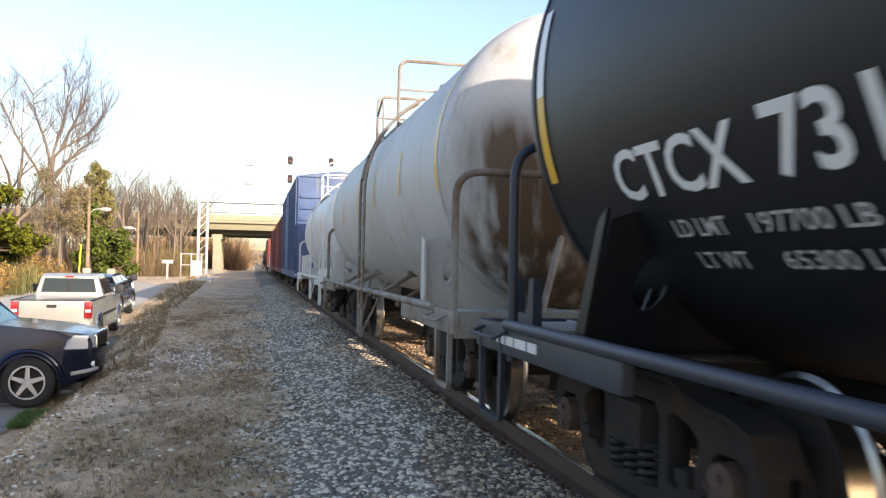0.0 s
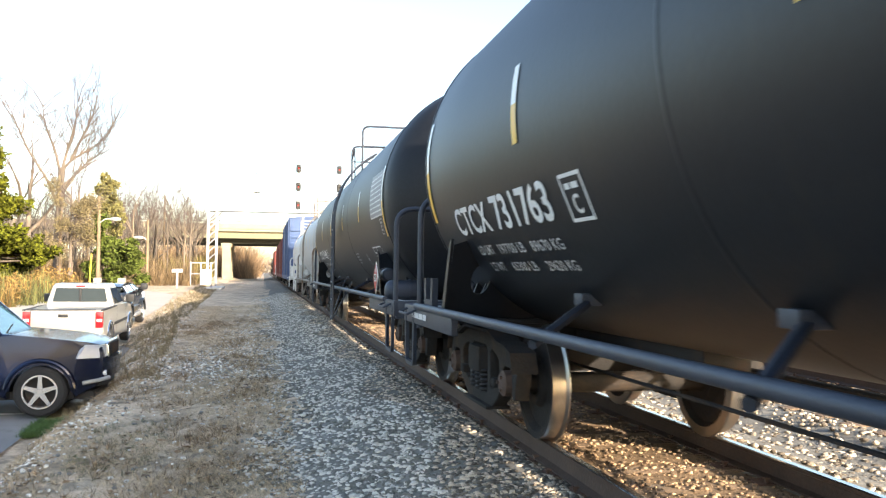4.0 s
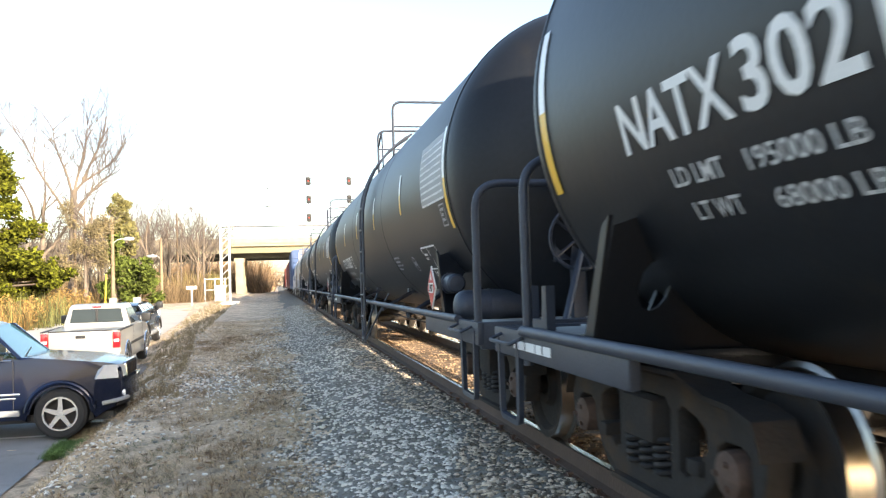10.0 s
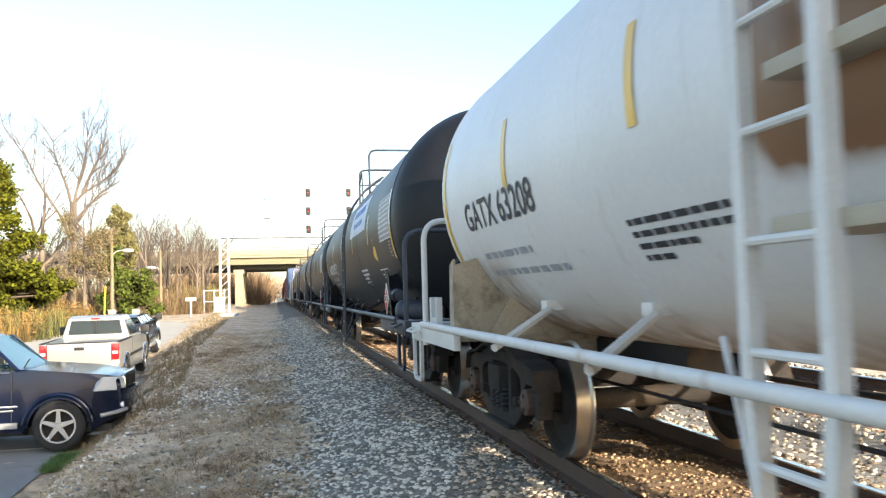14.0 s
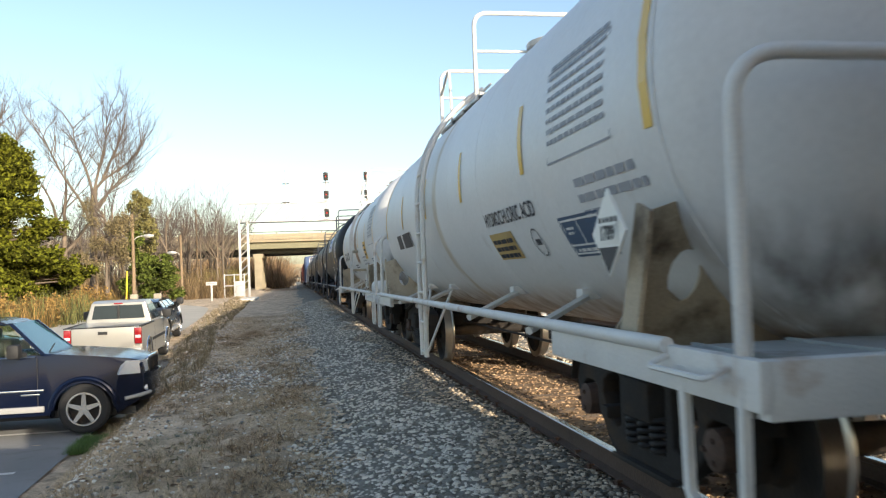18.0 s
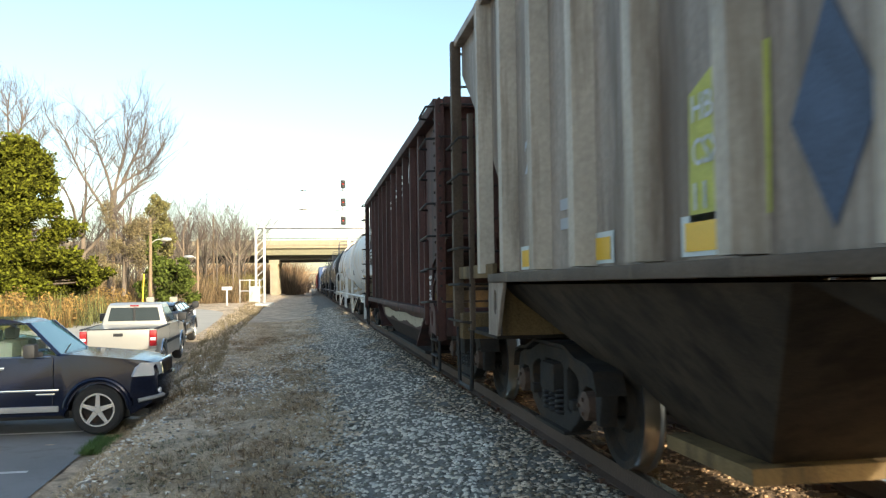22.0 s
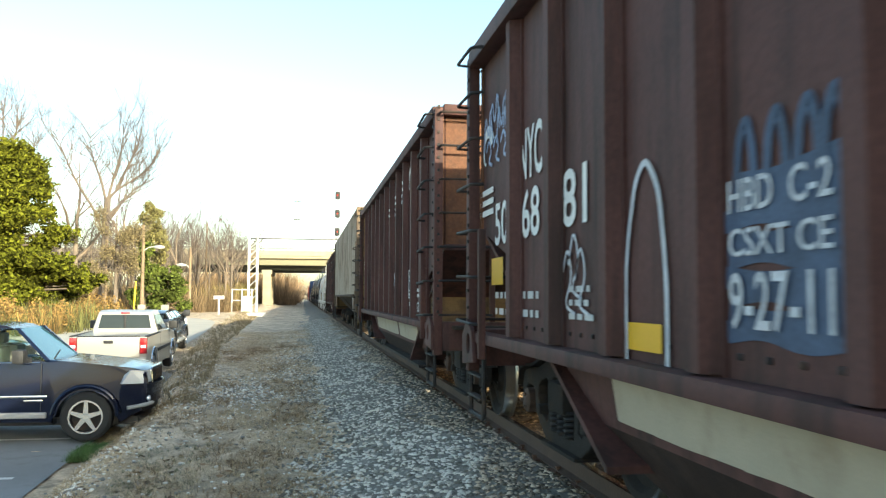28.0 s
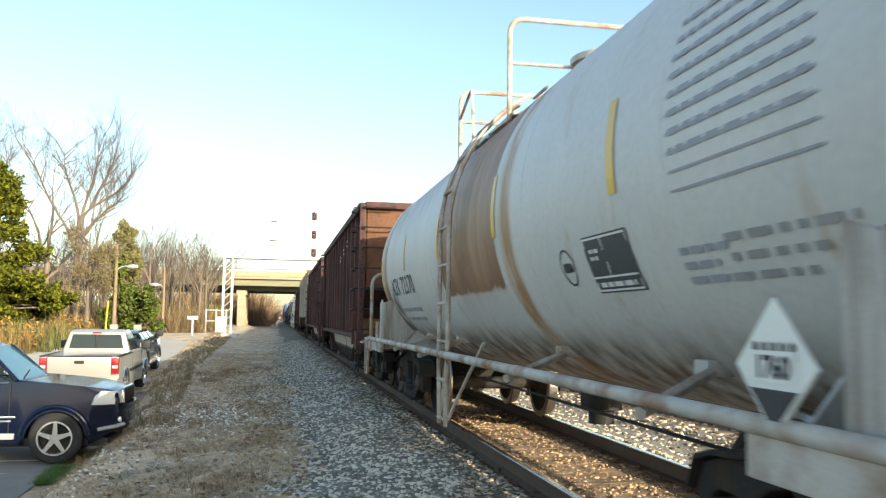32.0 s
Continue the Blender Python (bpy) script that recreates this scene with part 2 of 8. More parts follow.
def thing(name, at, label, category, group="", kind=""):
    """An Empty at a thing's base, to hold its parts."""
    ob = new(name)
    ob.empty_display_size = 0.3
    ob.matrix_basis = at if isinstance(at, Matrix) else Matrix.Translation(at)
    return tagged(ob, label, category, group, kind)


def solid(name, geo, material, label, category, group="", kind="", at=None, smooth=38):
    ob = new(name, geo.mesh(name, material, smooth))
    if at is not None:
        ob.matrix_basis = at if isinstance(at, Matrix) else Matrix.Translation(at)
    return tagged(ob, label, category, group, kind)


def letters(text, size, bold=0.0, spacing=1.0):
    """The outline of a text as (u, v) vertices and faces; u runs along the line."""
    cu = bpy.data.curves.new("text", "FONT")
    cu.body, cu.size, cu.offset, cu.space_character, cu.resolution_u = text, size, bold, spacing, 3
    ob = bpy.data.objects.new("text", cu)
    me = bpy.data.meshes.new_from_object(ob)
    vs, fs = [(w.co.x, w.co.y) for w in me.vertices], [tuple(p.vertices) for p in me.polygons]
    bpy.data.objects.remove(ob)
    bpy.data.meshes.remove(me)
    return vs, fs


def plate(loops, thick, bevel=0.01):
    """A flat plate with holes, its edges rounded; loops of (u, v), the first one outside. Gives (u, v, w) vertices and faces."""
    cu = bpy.data.curves.new("plate", "CURVE")
    cu.dimensions, cu.fill_mode, cu.extrude, cu.bevel_depth, cu.bevel_resolution, cu.offset = "2D", "BOTH", thick / 2 - bevel, bevel, 1, -bevel
    for loop in loops:
        sp = cu.splines.new("POLY")
        sp.points.add(len(loop) - 1)
        for q, (u, v) in zip(sp.points, loop):
            q.co = (u, v, 0, 1)
        sp.use_cyclic_u = True
    ob = bpy.data.objects.new("plate", cu)
    me = bpy.data.meshes.new_from_object(ob)
    vs, fs = [tuple(w.co) for w in me.vertices], [tuple(p.vertices) for p in me.polygons]
    bpy.data.objects.remove(ob)
    bpy.data.meshes.remove(me)
    return vs, fs


def bars(widths, h, gap, line_gap, rng):
    """Unreadable lines of writing: rows of short bars, as (u, v) quads."""
    vs, fs = [], []
    for row, w in enumerate(widths):
        u, v = 0.0, -row * (h + line_gap)
        while u < w:
            k = min(rng.uniform(1.2, 4.5) * h, w - u)
            o = len(vs)
            vs += [(u, v), (u + k, v), (u + k, v + h), (u, v + h)]
            fs.append((o, o + 1, o + 2, o + 3))
            u += k + gap
    return vs, fs


# ---- ground ----
X2 = 7.34            # middle of the far track


def step(a, b, t):
    t = min(1.0, max(0.0, (t - a) / (b - a)))
    return t * t * (3 - 2 * t)


def lot_z(y):
    """Height of the parking lot and the road beside the line."""
    return -1.35 + 1.23 * min(1.0, max(0.0, (y - 7.0) / 55.0))


def ground_z(x, y):
    """Height of the ground: trackbed, shoulder, dirt bank and the low ground beside it."""
    if x > 0.1:
        if x < 1.35:
            z = -0.42 + 0.21 * step(0.1, 1.35, x)
        elif x < 2.2:
            z = -0.21 + 0.042 * step(1.35, 1.6, x) - 0.03 * step(2.1, 2.2, x)
        elif x < 9.4:
            z = -0.21 - 0.12 * (step(4.4, 4.9, x) - step(5.4, 5.9, x))
        else:
            z = -0.21 - 0.5 * step(9.4, 11.5, x)
        return z
    low = lot_z(y)
    bank = -0.42 - 0.13 * step(-0.1, 1.7, -x)
    bank += 0.15 * step(40, 80, y) * step(0.0, 3.0, -x)
    w = 0.22 * math.sin(y * 1.1 + 0.6) + 0.12 * math.sin(y * 2.9)
    edge = 2.3 + 0.075 * min(16.0, max(0.0, y - 15.5)) + 0.022 * min(60.0, max(0.0, y - 31.0))
    k = step(edge - 0.15 + 0.4 * w, edge + 0.95 + 0.2 * w, -x)
    return bank * (1 - k) + low * k


def bed_edge(y):
    """How far the ragged edge of the ballast wanders out of line."""
    return 0.24 * math.sin(y * 0.7) + 0.17 * math.sin(y * 1.9 + 1) + 0.1 * math.sin(y * 4.7)


def sheet(xs, ys, lift=0.0, rough=0.0, seed=3):
    """A ground sheet over a grid of places."""
    vs, n = [], len(xs)
    for y in ys:
        for x in xs:
            r = rough * noise.noise(Vector((x * 1.7 + seed, y * 1.7, 0.0))) + 0.5 * rough * noise.noise(Vector((x * 6.0, y * 6.0, seed)))
            vs.append((x, y, ground_z(x, y) + (lift(x, y) if callable(lift) else lift) + r * (1 - 0.8 * step(0.5, 1.2, x))))
    fs = [(j * n + i, j * n + i + 1, (j + 1) * n + i + 1, (j + 1) * n + i) for j in range(len(ys) - 1) for i in range(n - 1)]
    return Geo().add(vs, fs)


def spread(a, b, n, power=1.0):
    return [a + (b - a) * (i / n) ** power for i in range(n + 1)]


dirt = mat("dry_dirt_and_dead_grass", (0.62, 0.48, 0.33), 0.95, 0.0, dark=0.45, light=1.5, scale=0.7, fine=40, bump=1.0, stain=(0.24, 0.19, 0.13), stain_at=0.53)
ballast_bed = mat("ballast_bed", (0.2, 0.185, 0.155), 0.95, 0.0, dark=0.55, light=1.4, scale=2.2, fine=30, bump=0.9)
asphalt = mat("old_asphalt", (0.215, 0.215, 0.215), 0.9, 0.0, dark=0.8, light=1.2, scale=0.6, fine=120, bump=0.3, stain=(0.17, 0.168, 0.16), stain_at=0.6)
road_grey = mat("pale_worn_road", (0.43, 0.40, 0.345), 0.92, 0.0, dark=0.85, light=1.12, scale=0.5, fine=90, bump=0.25)
far_field = mat("winter_grass", (0.21, 0.16, 0.085), 0.95, 0.0, dark=0.65, light=1.3, scale=0.25, fine=8, bump=0.5)

xs = [-400, -150, -80, -50, -35, -26, -20, -16, -13, -10, -8, -7] + spread(-6.0, 0.0, 52) + [0.2, 0.5, 0.9, 1.4, 3, 4.4, 4.7, 5.1, 5.5, 5.9, 7, 9.3, 9.9, 10.6, 11.6, 14, 20, 40, 100, 400]
ys = [-400, -150, -60, -25, -12, -6, -2] + spread(0, 30, 110) + [31, 32.5, 34, 36, 38, 40, 43, 46, 50, 54, 58, 63, 68, 75, 85, 95, 110, 130, 160, 220, 320, 600, 1500]
ground = sheet(xs, ys, lambda x, y: -0.012 - 0.05 * step(0.3, 1.2, x), 0.05)
ground = tagged(new("ground", ground.mesh("ground", dirt, 0)), "bank of dry dirt and dead grass beside the railway", "ground", kind="structure")
ground.data.shade_smooth()

bx = spread(-0.7, 1.7, 34) + [2.0, 2.1, 2.2, 2.35, 2.6, 3.2, 3.8, 4.4, 4.7, 5.1, 5.5, 5.9, 6.6, 7.3, 8.2, 9.2, 9.7, 10.3, 11.0]
by = spread(-30, 0, 20) + spread(0.3, 40, 130) + spread(41, 150, 60) + [170, 200, 300, 500]
bed = sheet(bx, by, lambda x, y: 0.006 - 0.085 * (1 - step(-0.35, 0.55, x - bed_edge(y))), 0.02, 9)
tagged(new("trackbed", bed.mesh("trackbed", ballast_bed, 0)), "grey crushed-stone trackbed under the two tracks", "trackbed", kind="structure").data.shade_smooth()

track_dirt = mat("brown_track_dirt", (0.27, 0.175, 0.095), 0.95, 0.0, dark=0.5, light=1.45, scale=2.5, fine=40, bump=0.9, stain=(0.13, 0.085, 0.05), stain_at=0.55)
for xc in (3.04, X2):
    g = sheet(spread(xc - 0.68, xc + 0.68, 14), by, 0.022, 0.022, 21)
    tagged(new("track_dirt", g.mesh("track_dirt", track_dirt, 0)), "brown dusty dirt filling the track between its rails", "trackbed", kind="structure").data.shade_smooth()

lx = [-30, -22, -16, -12, -9, -7, -6, -5, -4.4, -4.0, -3.7, -3.5]
ly = spread(-30, 0, 8) + spread(2, 26, 24)
tagged(new("parking_lot", sheet(lx, ly, 0.02).mesh("parking_lot", asphalt, 0)), "dark asphalt parking lot with white bay lines", "parking lot", kind="structure").data.shade_smooth()


def road_strip(pts, w, z=0.03):
    """A road along a bent middle line on the ground."""
    pts = [Vector((*p, 0)) for p in pts]
    path = rounded(pts, 14, 10)
    fine = []
    for a, b in zip(path, path[1:]):
        n = max(1, int((b - a).length / 1.5))
        fine += [a.lerp(b, i / n) for i in range(n)]
    fine.append(path[-1])
    vs = []
    for i, p in enumerate(fine):
        d = (fine[min(i + 1, len(fine) - 1)] - fine[max(i - 1, 0)]).normalized()
        s = Vector((d.y, -d.x, 0))
        for k in (-1, -0.5, 0, 0.5, 1):
            q = p + s * (w / 2 * k)
            vs.append((q.x, q.y, ground_z(q.x, q.y) + z))
    return Geo().add(vs, [(i * 5 + k, i * 5 + k + 1, (i + 1) * 5 + k + 1, (i + 1) * 5 + k) for i in range(len(fine) - 1) for k in range(4)])


tagged(new("road", road_strip([(-8.2, 22), (-8.4, 46), (-9.2, 58.5), (-22, 63), (-70, 65)], 7.0).mesh("road", road_grey, 0)), "pale worn road bending away behind the trees", "road", kind="structure").data.shade_smooth()
lines_paint = mat("white_road_paint", (0.62, 0.62, 0.60), 0.8, dark=0.75, light=1.1, fine=90)
for i, y in enumerate((6.7, 9.65, 12.58, 15.5)):
    g = sheet(spread(-9.5, -3.95, 12), [y - 0.06, y + 0.06], 0.026)
    tagged(new("bay_line", g.mesh("bay_line", lines_paint, 0)), "worn white painted parking bay line", "road marking", "parking bay lines", "structure")

# ---- tracks ----
rail_steel = mat("rusty_rail_side", (0.085, 0.052, 0.036), 0.75, 0.2, dark=0.7, light=1.3, fine=40, bump=0.25)
rail_head = mat("polished_rail_head", (0.55, 0.54, 0.52), 0.22, 1.0, dark=0.85, light=1.05, bump=0.04)
tie_wood = mat("weathered_tie_wood", (0.19, 0.125, 0.075), 0.9, 0.0, dark=0.55, light=1.4, scale=3, fine=45, bump=0.6, randomly=0.35, stain=(0.22, 0.17, 0.12), stain_at=0.58)
plate_steel = mat("rusty_tie_plate", (0.13, 0.07, 0.045), 0.85, 0.1, dark=0.7, light=1.2, randomly=0.2)
RAIL = [(-0.07, -0.172), (0.07, -0.172), (0.07, -0.160), (0.012, -0.142), (0.009, -0.045), (0.034, -0.030), (0.036, -0.008), (0.026, 0.0), (-0.026, 0.0), (-0.036, -0.008), (-0.034, -0.030), (-0.009, -0.045), (-0.012, -0.142), (-0.07, -0.160)]
for n, xc in ((1, 3.04), (2, X2)):
    for s in (-1, 1):
        g = Geo()
        ends = [-60, -20, 0, 20, 60, 140, 300, 700]
        for a, b in zip(ends, ends[1:]):
            g.prism([(xc + s * 0.7525 + x, z) for x, z in RAIL], a, b, "y")
        me = g.mesh("rail", [rail_steel, rail_head], 0)
        for p in me.polygons:
            if p.center.z > -0.012 and abs(p.normal.z) > 0.5:
                p.material_index = 1
        tagged(new("rail", me), "rusty steel rail with a polished running surface", "rail", "rails of the two tracks", "structure")


# ---- ties, stones, dry grass ----
def scatter(name, templates, places, sizes, material, label, category, squash=0.7, seed=5, normals=None):
    """One mesh of many small pieces: every place gets a turned, sized copy of a template (verts, tris)."""
    rng = np.random.RandomState(seed)
    n = len(places)
    pick = rng.randint(0, len(templates), n)
    V, F, off = [], [], 0
    for k, (tv, tf) in enumerate(templates):
        idx = np.where(pick == k)[0]
        if not len(idx):
            continue
        a, b, c = rng.rand(3, len(idx)) * 2 * np.pi
        ca, sa = np.cos(a), np.sin(a)
        tilt = (rng.rand(len(idx)) - 0.5) * 0.9
        ct, st = np.cos(tilt), np.sin(tilt)
        p = np.repeat(tv[None], len(idx), 0) * sizes[idx][:, None, None]
        p[:, :, 2] *= squash
        x, y, z = p[:, :, 0].copy(), p[:, :, 1].copy(), p[:, :, 2].copy()
        y, z = y * ct[:, None] - z * st[:, None], y * st[:, None] + z * ct[:, None]
        x, y = x * ca[:, None] - y * sa[:, None], x * sa[:, None] + y * ca[:, None]
        q = np.stack([x, y, z], 2) + places[idx][:, None, :]
        V.append(q.reshape(-1, 3))
        F.append((tf[None] + (np.arange(len(idx)) * len(tv))[:, None, None]).reshape(-1, 3) + off)
        off += len(idx) * len(tv)
    V, F = np.concatenate(V), np.concatenate(F)
    me = bpy.data.meshes.new(name)
    me.vertices.add(len(V))
    me.vertices.foreach_set("co", V.astype(np.float32).ravel())
    me.loops.add(len(F) * 3)
    me.loops.foreach_set("vertex_index", F.astype(np.int32).ravel())
    me.polygons.add(len(F))
    me.polygons.foreach_set("loop_start", (np.arange(len(F)) * 3).astype(np.int32))
    me.polygons.foreach_set("loop_total", np.full(len(F), 3, np.int32))
    me.materials.append(material)
    me.update(calc_edges=True)
    me.validate()
    return tagged(new(name, me), label, category, kind="stuff")


def stone_templates(n=8, seed=2):
    rng = np.random.RandomState(seed)
    out = []
    for _ in range(n):
        bm = bmesh.new()
        bmesh.ops.create_icosphere(bm, subdivisions=1, radius=0.5)
        bm.verts.index_update()
        v = np.array([w.co[:] for w in bm.verts])
        f = np.array([[w.index for w in p.verts] for p in bm.faces])
        bm.free()
        v *= (0.72 + 0.5 * rng.rand(len(v)))[:, None]
        v *= np.array([1.25, 0.9, 0.85]) * (0.85 + 0.3 * rng.rand(3))
        out.append((v, f))
    return out


STONES = stone_templates()
stone_mat = mat("crushed_stone", (0.39, 0.365, 0.315), 0.9, 0.0, dark=0.42, light=1.75, scale=3.0, fine=70, bump=0.4, islands=1.1)
stone_warm = mat("dusty_crushed_stone", (0.34, 0.28, 0.21), 0.9, 0.0, dark=0.35, light=1.7, scale=3.0, fine=70, bump=0.4, islands=1.0)
RS = np.random.RandomState(11)


def field(n, x0, x1, y0, y1, power=1.0, keep=None):
    """Random places on the ground, thinner with distance where power is over 1."""
    y = y0 + (y1 - y0) * RS.rand(n) ** power
    x = x0 + (x1 - x0) * RS.rand(n)
    if keep is not None:
        m = keep(x, y, RS.rand(n))
        x, y = x[m], y[m]
    return np.array([(a, b, ground_z(a, b)) for a, b in zip(x, y)])


def ragged(x, y, r):
    edge = 0.1 + 0.24 * np.sin(y * 0.7) + 0.17 * np.sin(y * 1.9 + 1) + 0.1 * np.sin(y * 4.7)
    bare = 0.35 * (np.sin(x * 5 + y * 2.1) * np.sin(y * 1.3 - x * 2) > 0.45)
    return r < np.clip((x - edge + 0.3) / 0.6, 0.06, 1) - bare


p = field(42000, -0.6, 2.25, 4.5, 60, 1.9, ragged)
p[:, 2] += 0.008
near_rail = p[:, 0] + 0.25 * np.sin(p[:, 1] * 1.3) > 1.55
q, p = p[near_rail], p[~near_rail]
scatter("ballast_stones", STONES, q, 0.024 + 0.04 * RS.rand(len(q)) ** 1.5, stone_warm, "dusty brown ballast along the rail", "ballast", seed=8)
scatter("ballast_stones", STONES, p, 0.026 + 0.042 * RS.rand(len(p)) ** 1.5, stone_mat, "loose grey crushed-stone ballast beside the rail", "ballast")
brown_stone = mat("brown_dusty_stone", (0.30, 0.20, 0.115), 0.9, 0.0, dark=0.4, light=1.7, scale=3.0, fine=70, bump=0.4, islands=1.0)
p = field(11000, 2.36, 3.72, 2.5, 34, 1.6, lambda x, y, r: r < 0.35 + 0.65 * ((y % 0.53) > 0.25))
p[:, 2] += 0.03
scatter("ballast_stones", STONES, p, 0.02 + 0.035 * RS.rand(len(p)) ** 2, brown_stone, "dusty ballast stones between the ties", "ballast")
p = field(17000, 3.9, 10.2, 2.5, 34, 1.5)
p[:, 2] += 0.012
scatter("ballast_stones", STONES, p, 0.035 + 0.05 * RS.rand(len(p)), stone_warm, "sunlit ballast stones between the two tracks", "ballast")


def patchy(x, y, r):
    a = 1.6 * np.exp(-((x + 1.25) / 0.75) ** 2 - ((y - 16.8) / 2.3) ** 2) + 0.8 * np.exp(-((x + 2.5) / 0.5) ** 2 - ((y - 9.0) / 3.0) ** 2)
    a = a + 0.55 * np.exp(-((x + 0.5) / 0.45) ** 2 - ((y - 22) / 7.0) ** 2) + 0.5 * np.exp(-((x + 2.7) / 0.35) ** 2 - ((y - 20) / 9.0) ** 2)
    return r < np.clip(a + 0.045 + 0.25 * np.exp(-((x + 2.9) / 0.35) ** 2), 0, 0.95)


pale_stone = mat("pale_gravel", (0.52, 0.50, 0.455), 0.9, 0.0, dark=0.4, light=1.7, scale=3.0, fine=70, bump=0.4, islands=1.0)
p = field(34000, -3.3, 0.3, 5.5, 40, 1.4, patchy)
p[:, 2] += 0.006
scatter("gravel", STONES, p, 0.018 + 0.045 * RS.rand(len(p)) ** 2.5, pale_stone, "scattered pale gravel on the dirt bank", "gravel")

# dead grass: small fans of thin blades
def blade_templates(n=7, blades=9, lean=0.9, seed=4, wide=0.028):
    rng = np.random.RandomState(seed)
    out = []
    for _ in range(n):
        v, f = [], []
        for b in range(blades):
            a = rng.rand() * 2 * np.pi
            d = np.array([np.cos(a), np.sin(a), 0]) * lean * (0.3 + rng.rand())
            h = 0.5 + 0.7 * rng.rand()
            w = wide * np.array([-np.sin(a), np.cos(a), 0])
            o = np.array([rng.uniform(-0.3, 0.3), rng.uniform(-0.3, 0.3), 0])
            k = len(v)
            v += [o - w, o + w, o + d * 0.5 + [0, 0, h * 0.7] - w * 0.7, o + d * 0.5 + [0, 0, h * 0.7] + w * 0.7, o + d + [0, 0, h]]
            f += [(k, k + 1, k + 3), (k, k + 3, k + 2), (k + 2, k + 3, k + 4)]
        out.append((np.array(v), np.array(f)))
    return out


straw = mat("dead_grass", (0.52, 0.40, 0.25), 0.9, 0.0, dark=0.45, light=1.35, scale=2.0, fine=30, bump=0, islands=0.8)
green_grass = mat("green_grass", (0.07, 0.13, 0.03), 0.85, 0.0, dark=0.6, light=1.4, bump=0, islands=0.7)


def tufty(x, y, r):
    a = 0.45 + 0.5 * np.sin(x * 2.1 + 0.7 * y) * np.sin(y * 0.55 + 1.3) - 0.9 * np.exp(-((x + 1.25) / 0.7) ** 2 - ((y - 16.8) / 2.0) ** 2)
    return r < np.clip(a + 0.12, 0.08, 1)


BL = blade_templates(7, 11, 1.3, 4, 0.022)
p = field(34000, -3.2, 0.35, 5.5, 45, 1.5, tufty)
scatter("dead_grass", BL, p, 0.035 + 0.085 * RS.rand(len(p)) ** 1.6, straw, "sparse flattened dead grass on the dirt bank", "grass", 0.4)
weed_spots = [(random.Random(50 + i).uniform(-3.0, 0.0), 6.0 + 26.0 * random.Random(90 + i).random() ** 1.4) for i in range(46)]
rw = np.random.RandomState(15)
q = np.array([(x + rw.normal(0, 0.2), y + rw.normal(0, 0.4)) for x, y in weed_spots for _ in range(70)])
q = np.array([(x, y, ground_z(x, y)) for x, y in q])
scatter("dead_weeds", BL, q, 0.05 + 0.09 * rw.rand(len(q)) ** 1.5, mat("brown_dead_weeds", (0.30, 0.205, 0.115), 0.9, 0.0, dark=0.4, light=1.5, scale=1.2, bump=0, islands=0.8), "clumps of brown dead weeds on the dirt bank", "grass", 0.6)
p = field(620, -3.55, -3.1, 13.6, 14.8)
scatter("green_grass", BL, p, 0.05 + 0.06 * RS.rand(len(p)), green_grass, "small tuft of green grass at the lot's edge", "grass", 1.0)
p = field(260, -1.9, -1.0, 8.0, 11.0)
scatter("green_grass", BL, p, 0.03 + 0.04 * RS.rand(len(p)), mat("dull_green_weeds", (0.12, 0.13, 0.06), 0.9, 0.0, dark=0.6, light=1.3, bump=0, islands=0.6), "thin green weeds on the dirt bank", "grass", 0.7)
leaf_templates = [(np.array([(-0.5, -0.3, 0), (0.5, -0.25, 0.1), (0.45, 0.35, 0.0), (-0.4, 0.3, 0.15)]), np.array([(0, 1, 2), (0, 2, 3)]))]
p = field(900, -3.0, 0.3, 6.0, 30, 1.5)
p[:, 2] += 0.015
scatter("dead_leaves", leaf_templates, p, 0.04 + 0.05 * RS.rand(len(p)), mat("dead_leaf", (0.20, 0.12, 0.06), 0.9, 0.0, dark=0.5, light=1.5, bump=0, islands=0.8), "dry brown leaves strewn on the ground", "leaves", 0.9)


# ---- the train ----
XC = 3.04            # middle of the near track
GAUGE = 0.7525       # from the track's middle to a rail's middle
SPEED = 5.17
WHEEL_R = 0.457

steel_dark = mat("dark_steel", (0.024, 0.023, 0.024), 0.65, 0.2, specular=0.3, stain=(0.07, 0.045, 0.03), stain_at=0.58)
steel_dusty = mat("dusty_steel", (0.032, 0.029, 0.027), 0.85, 0.1, specular=0.2, stain=(0.06, 0.04, 0.026), stain_at=0.58, fine=40, bump=0.3)
tread_steel = mat("polished_tread", (0.45, 0.42, 0.38), 0.28, 1.0, dark=0.8, bump=0.05)
rust = mat("rust", (0.16, 0.075, 0.04), 0.85, 0.0, bump=0.4, fine=30)
paint_black = mat("black_tank_paint", (0.007, 0.0082, 0.0108), 0.45, 0.0, specular=0.32, dark=0.7, light=1.5, scale=1.2, stain=(0.016, 0.015, 0.014), stain_at=0.64, streak=True, bump=0.05, fine=25)
paint_white = mat("white_tank_paint", (0.70, 0.70, 0.69), 0.45, 0.0, dark=0.9, light=1.05, scale=1.0, stain=(0.50, 0.47, 0.42), stain_at=0.66, streak=True, bump=0.05, fine=25)
paint_grey = mat("weathered_grey_tank_paint", (0.50, 0.50, 0.49), 0.5, 0.0, dark=0.85, light=1.1, scale=1.0, stain=(0.33, 0.29, 0.23), stain_at=0.62, streak=True, bump=0.06, fine=25)
paint_rusty = mat("rust_streaked_white_paint", (0.62, 0.61, 0.59), 0.5, 0.0, dark=0.85, light=1.08, scale=1.0, stain=(0.36, 0.24, 0.13), stain_at=0.62, streak=True, bump=0.06, fine=25)
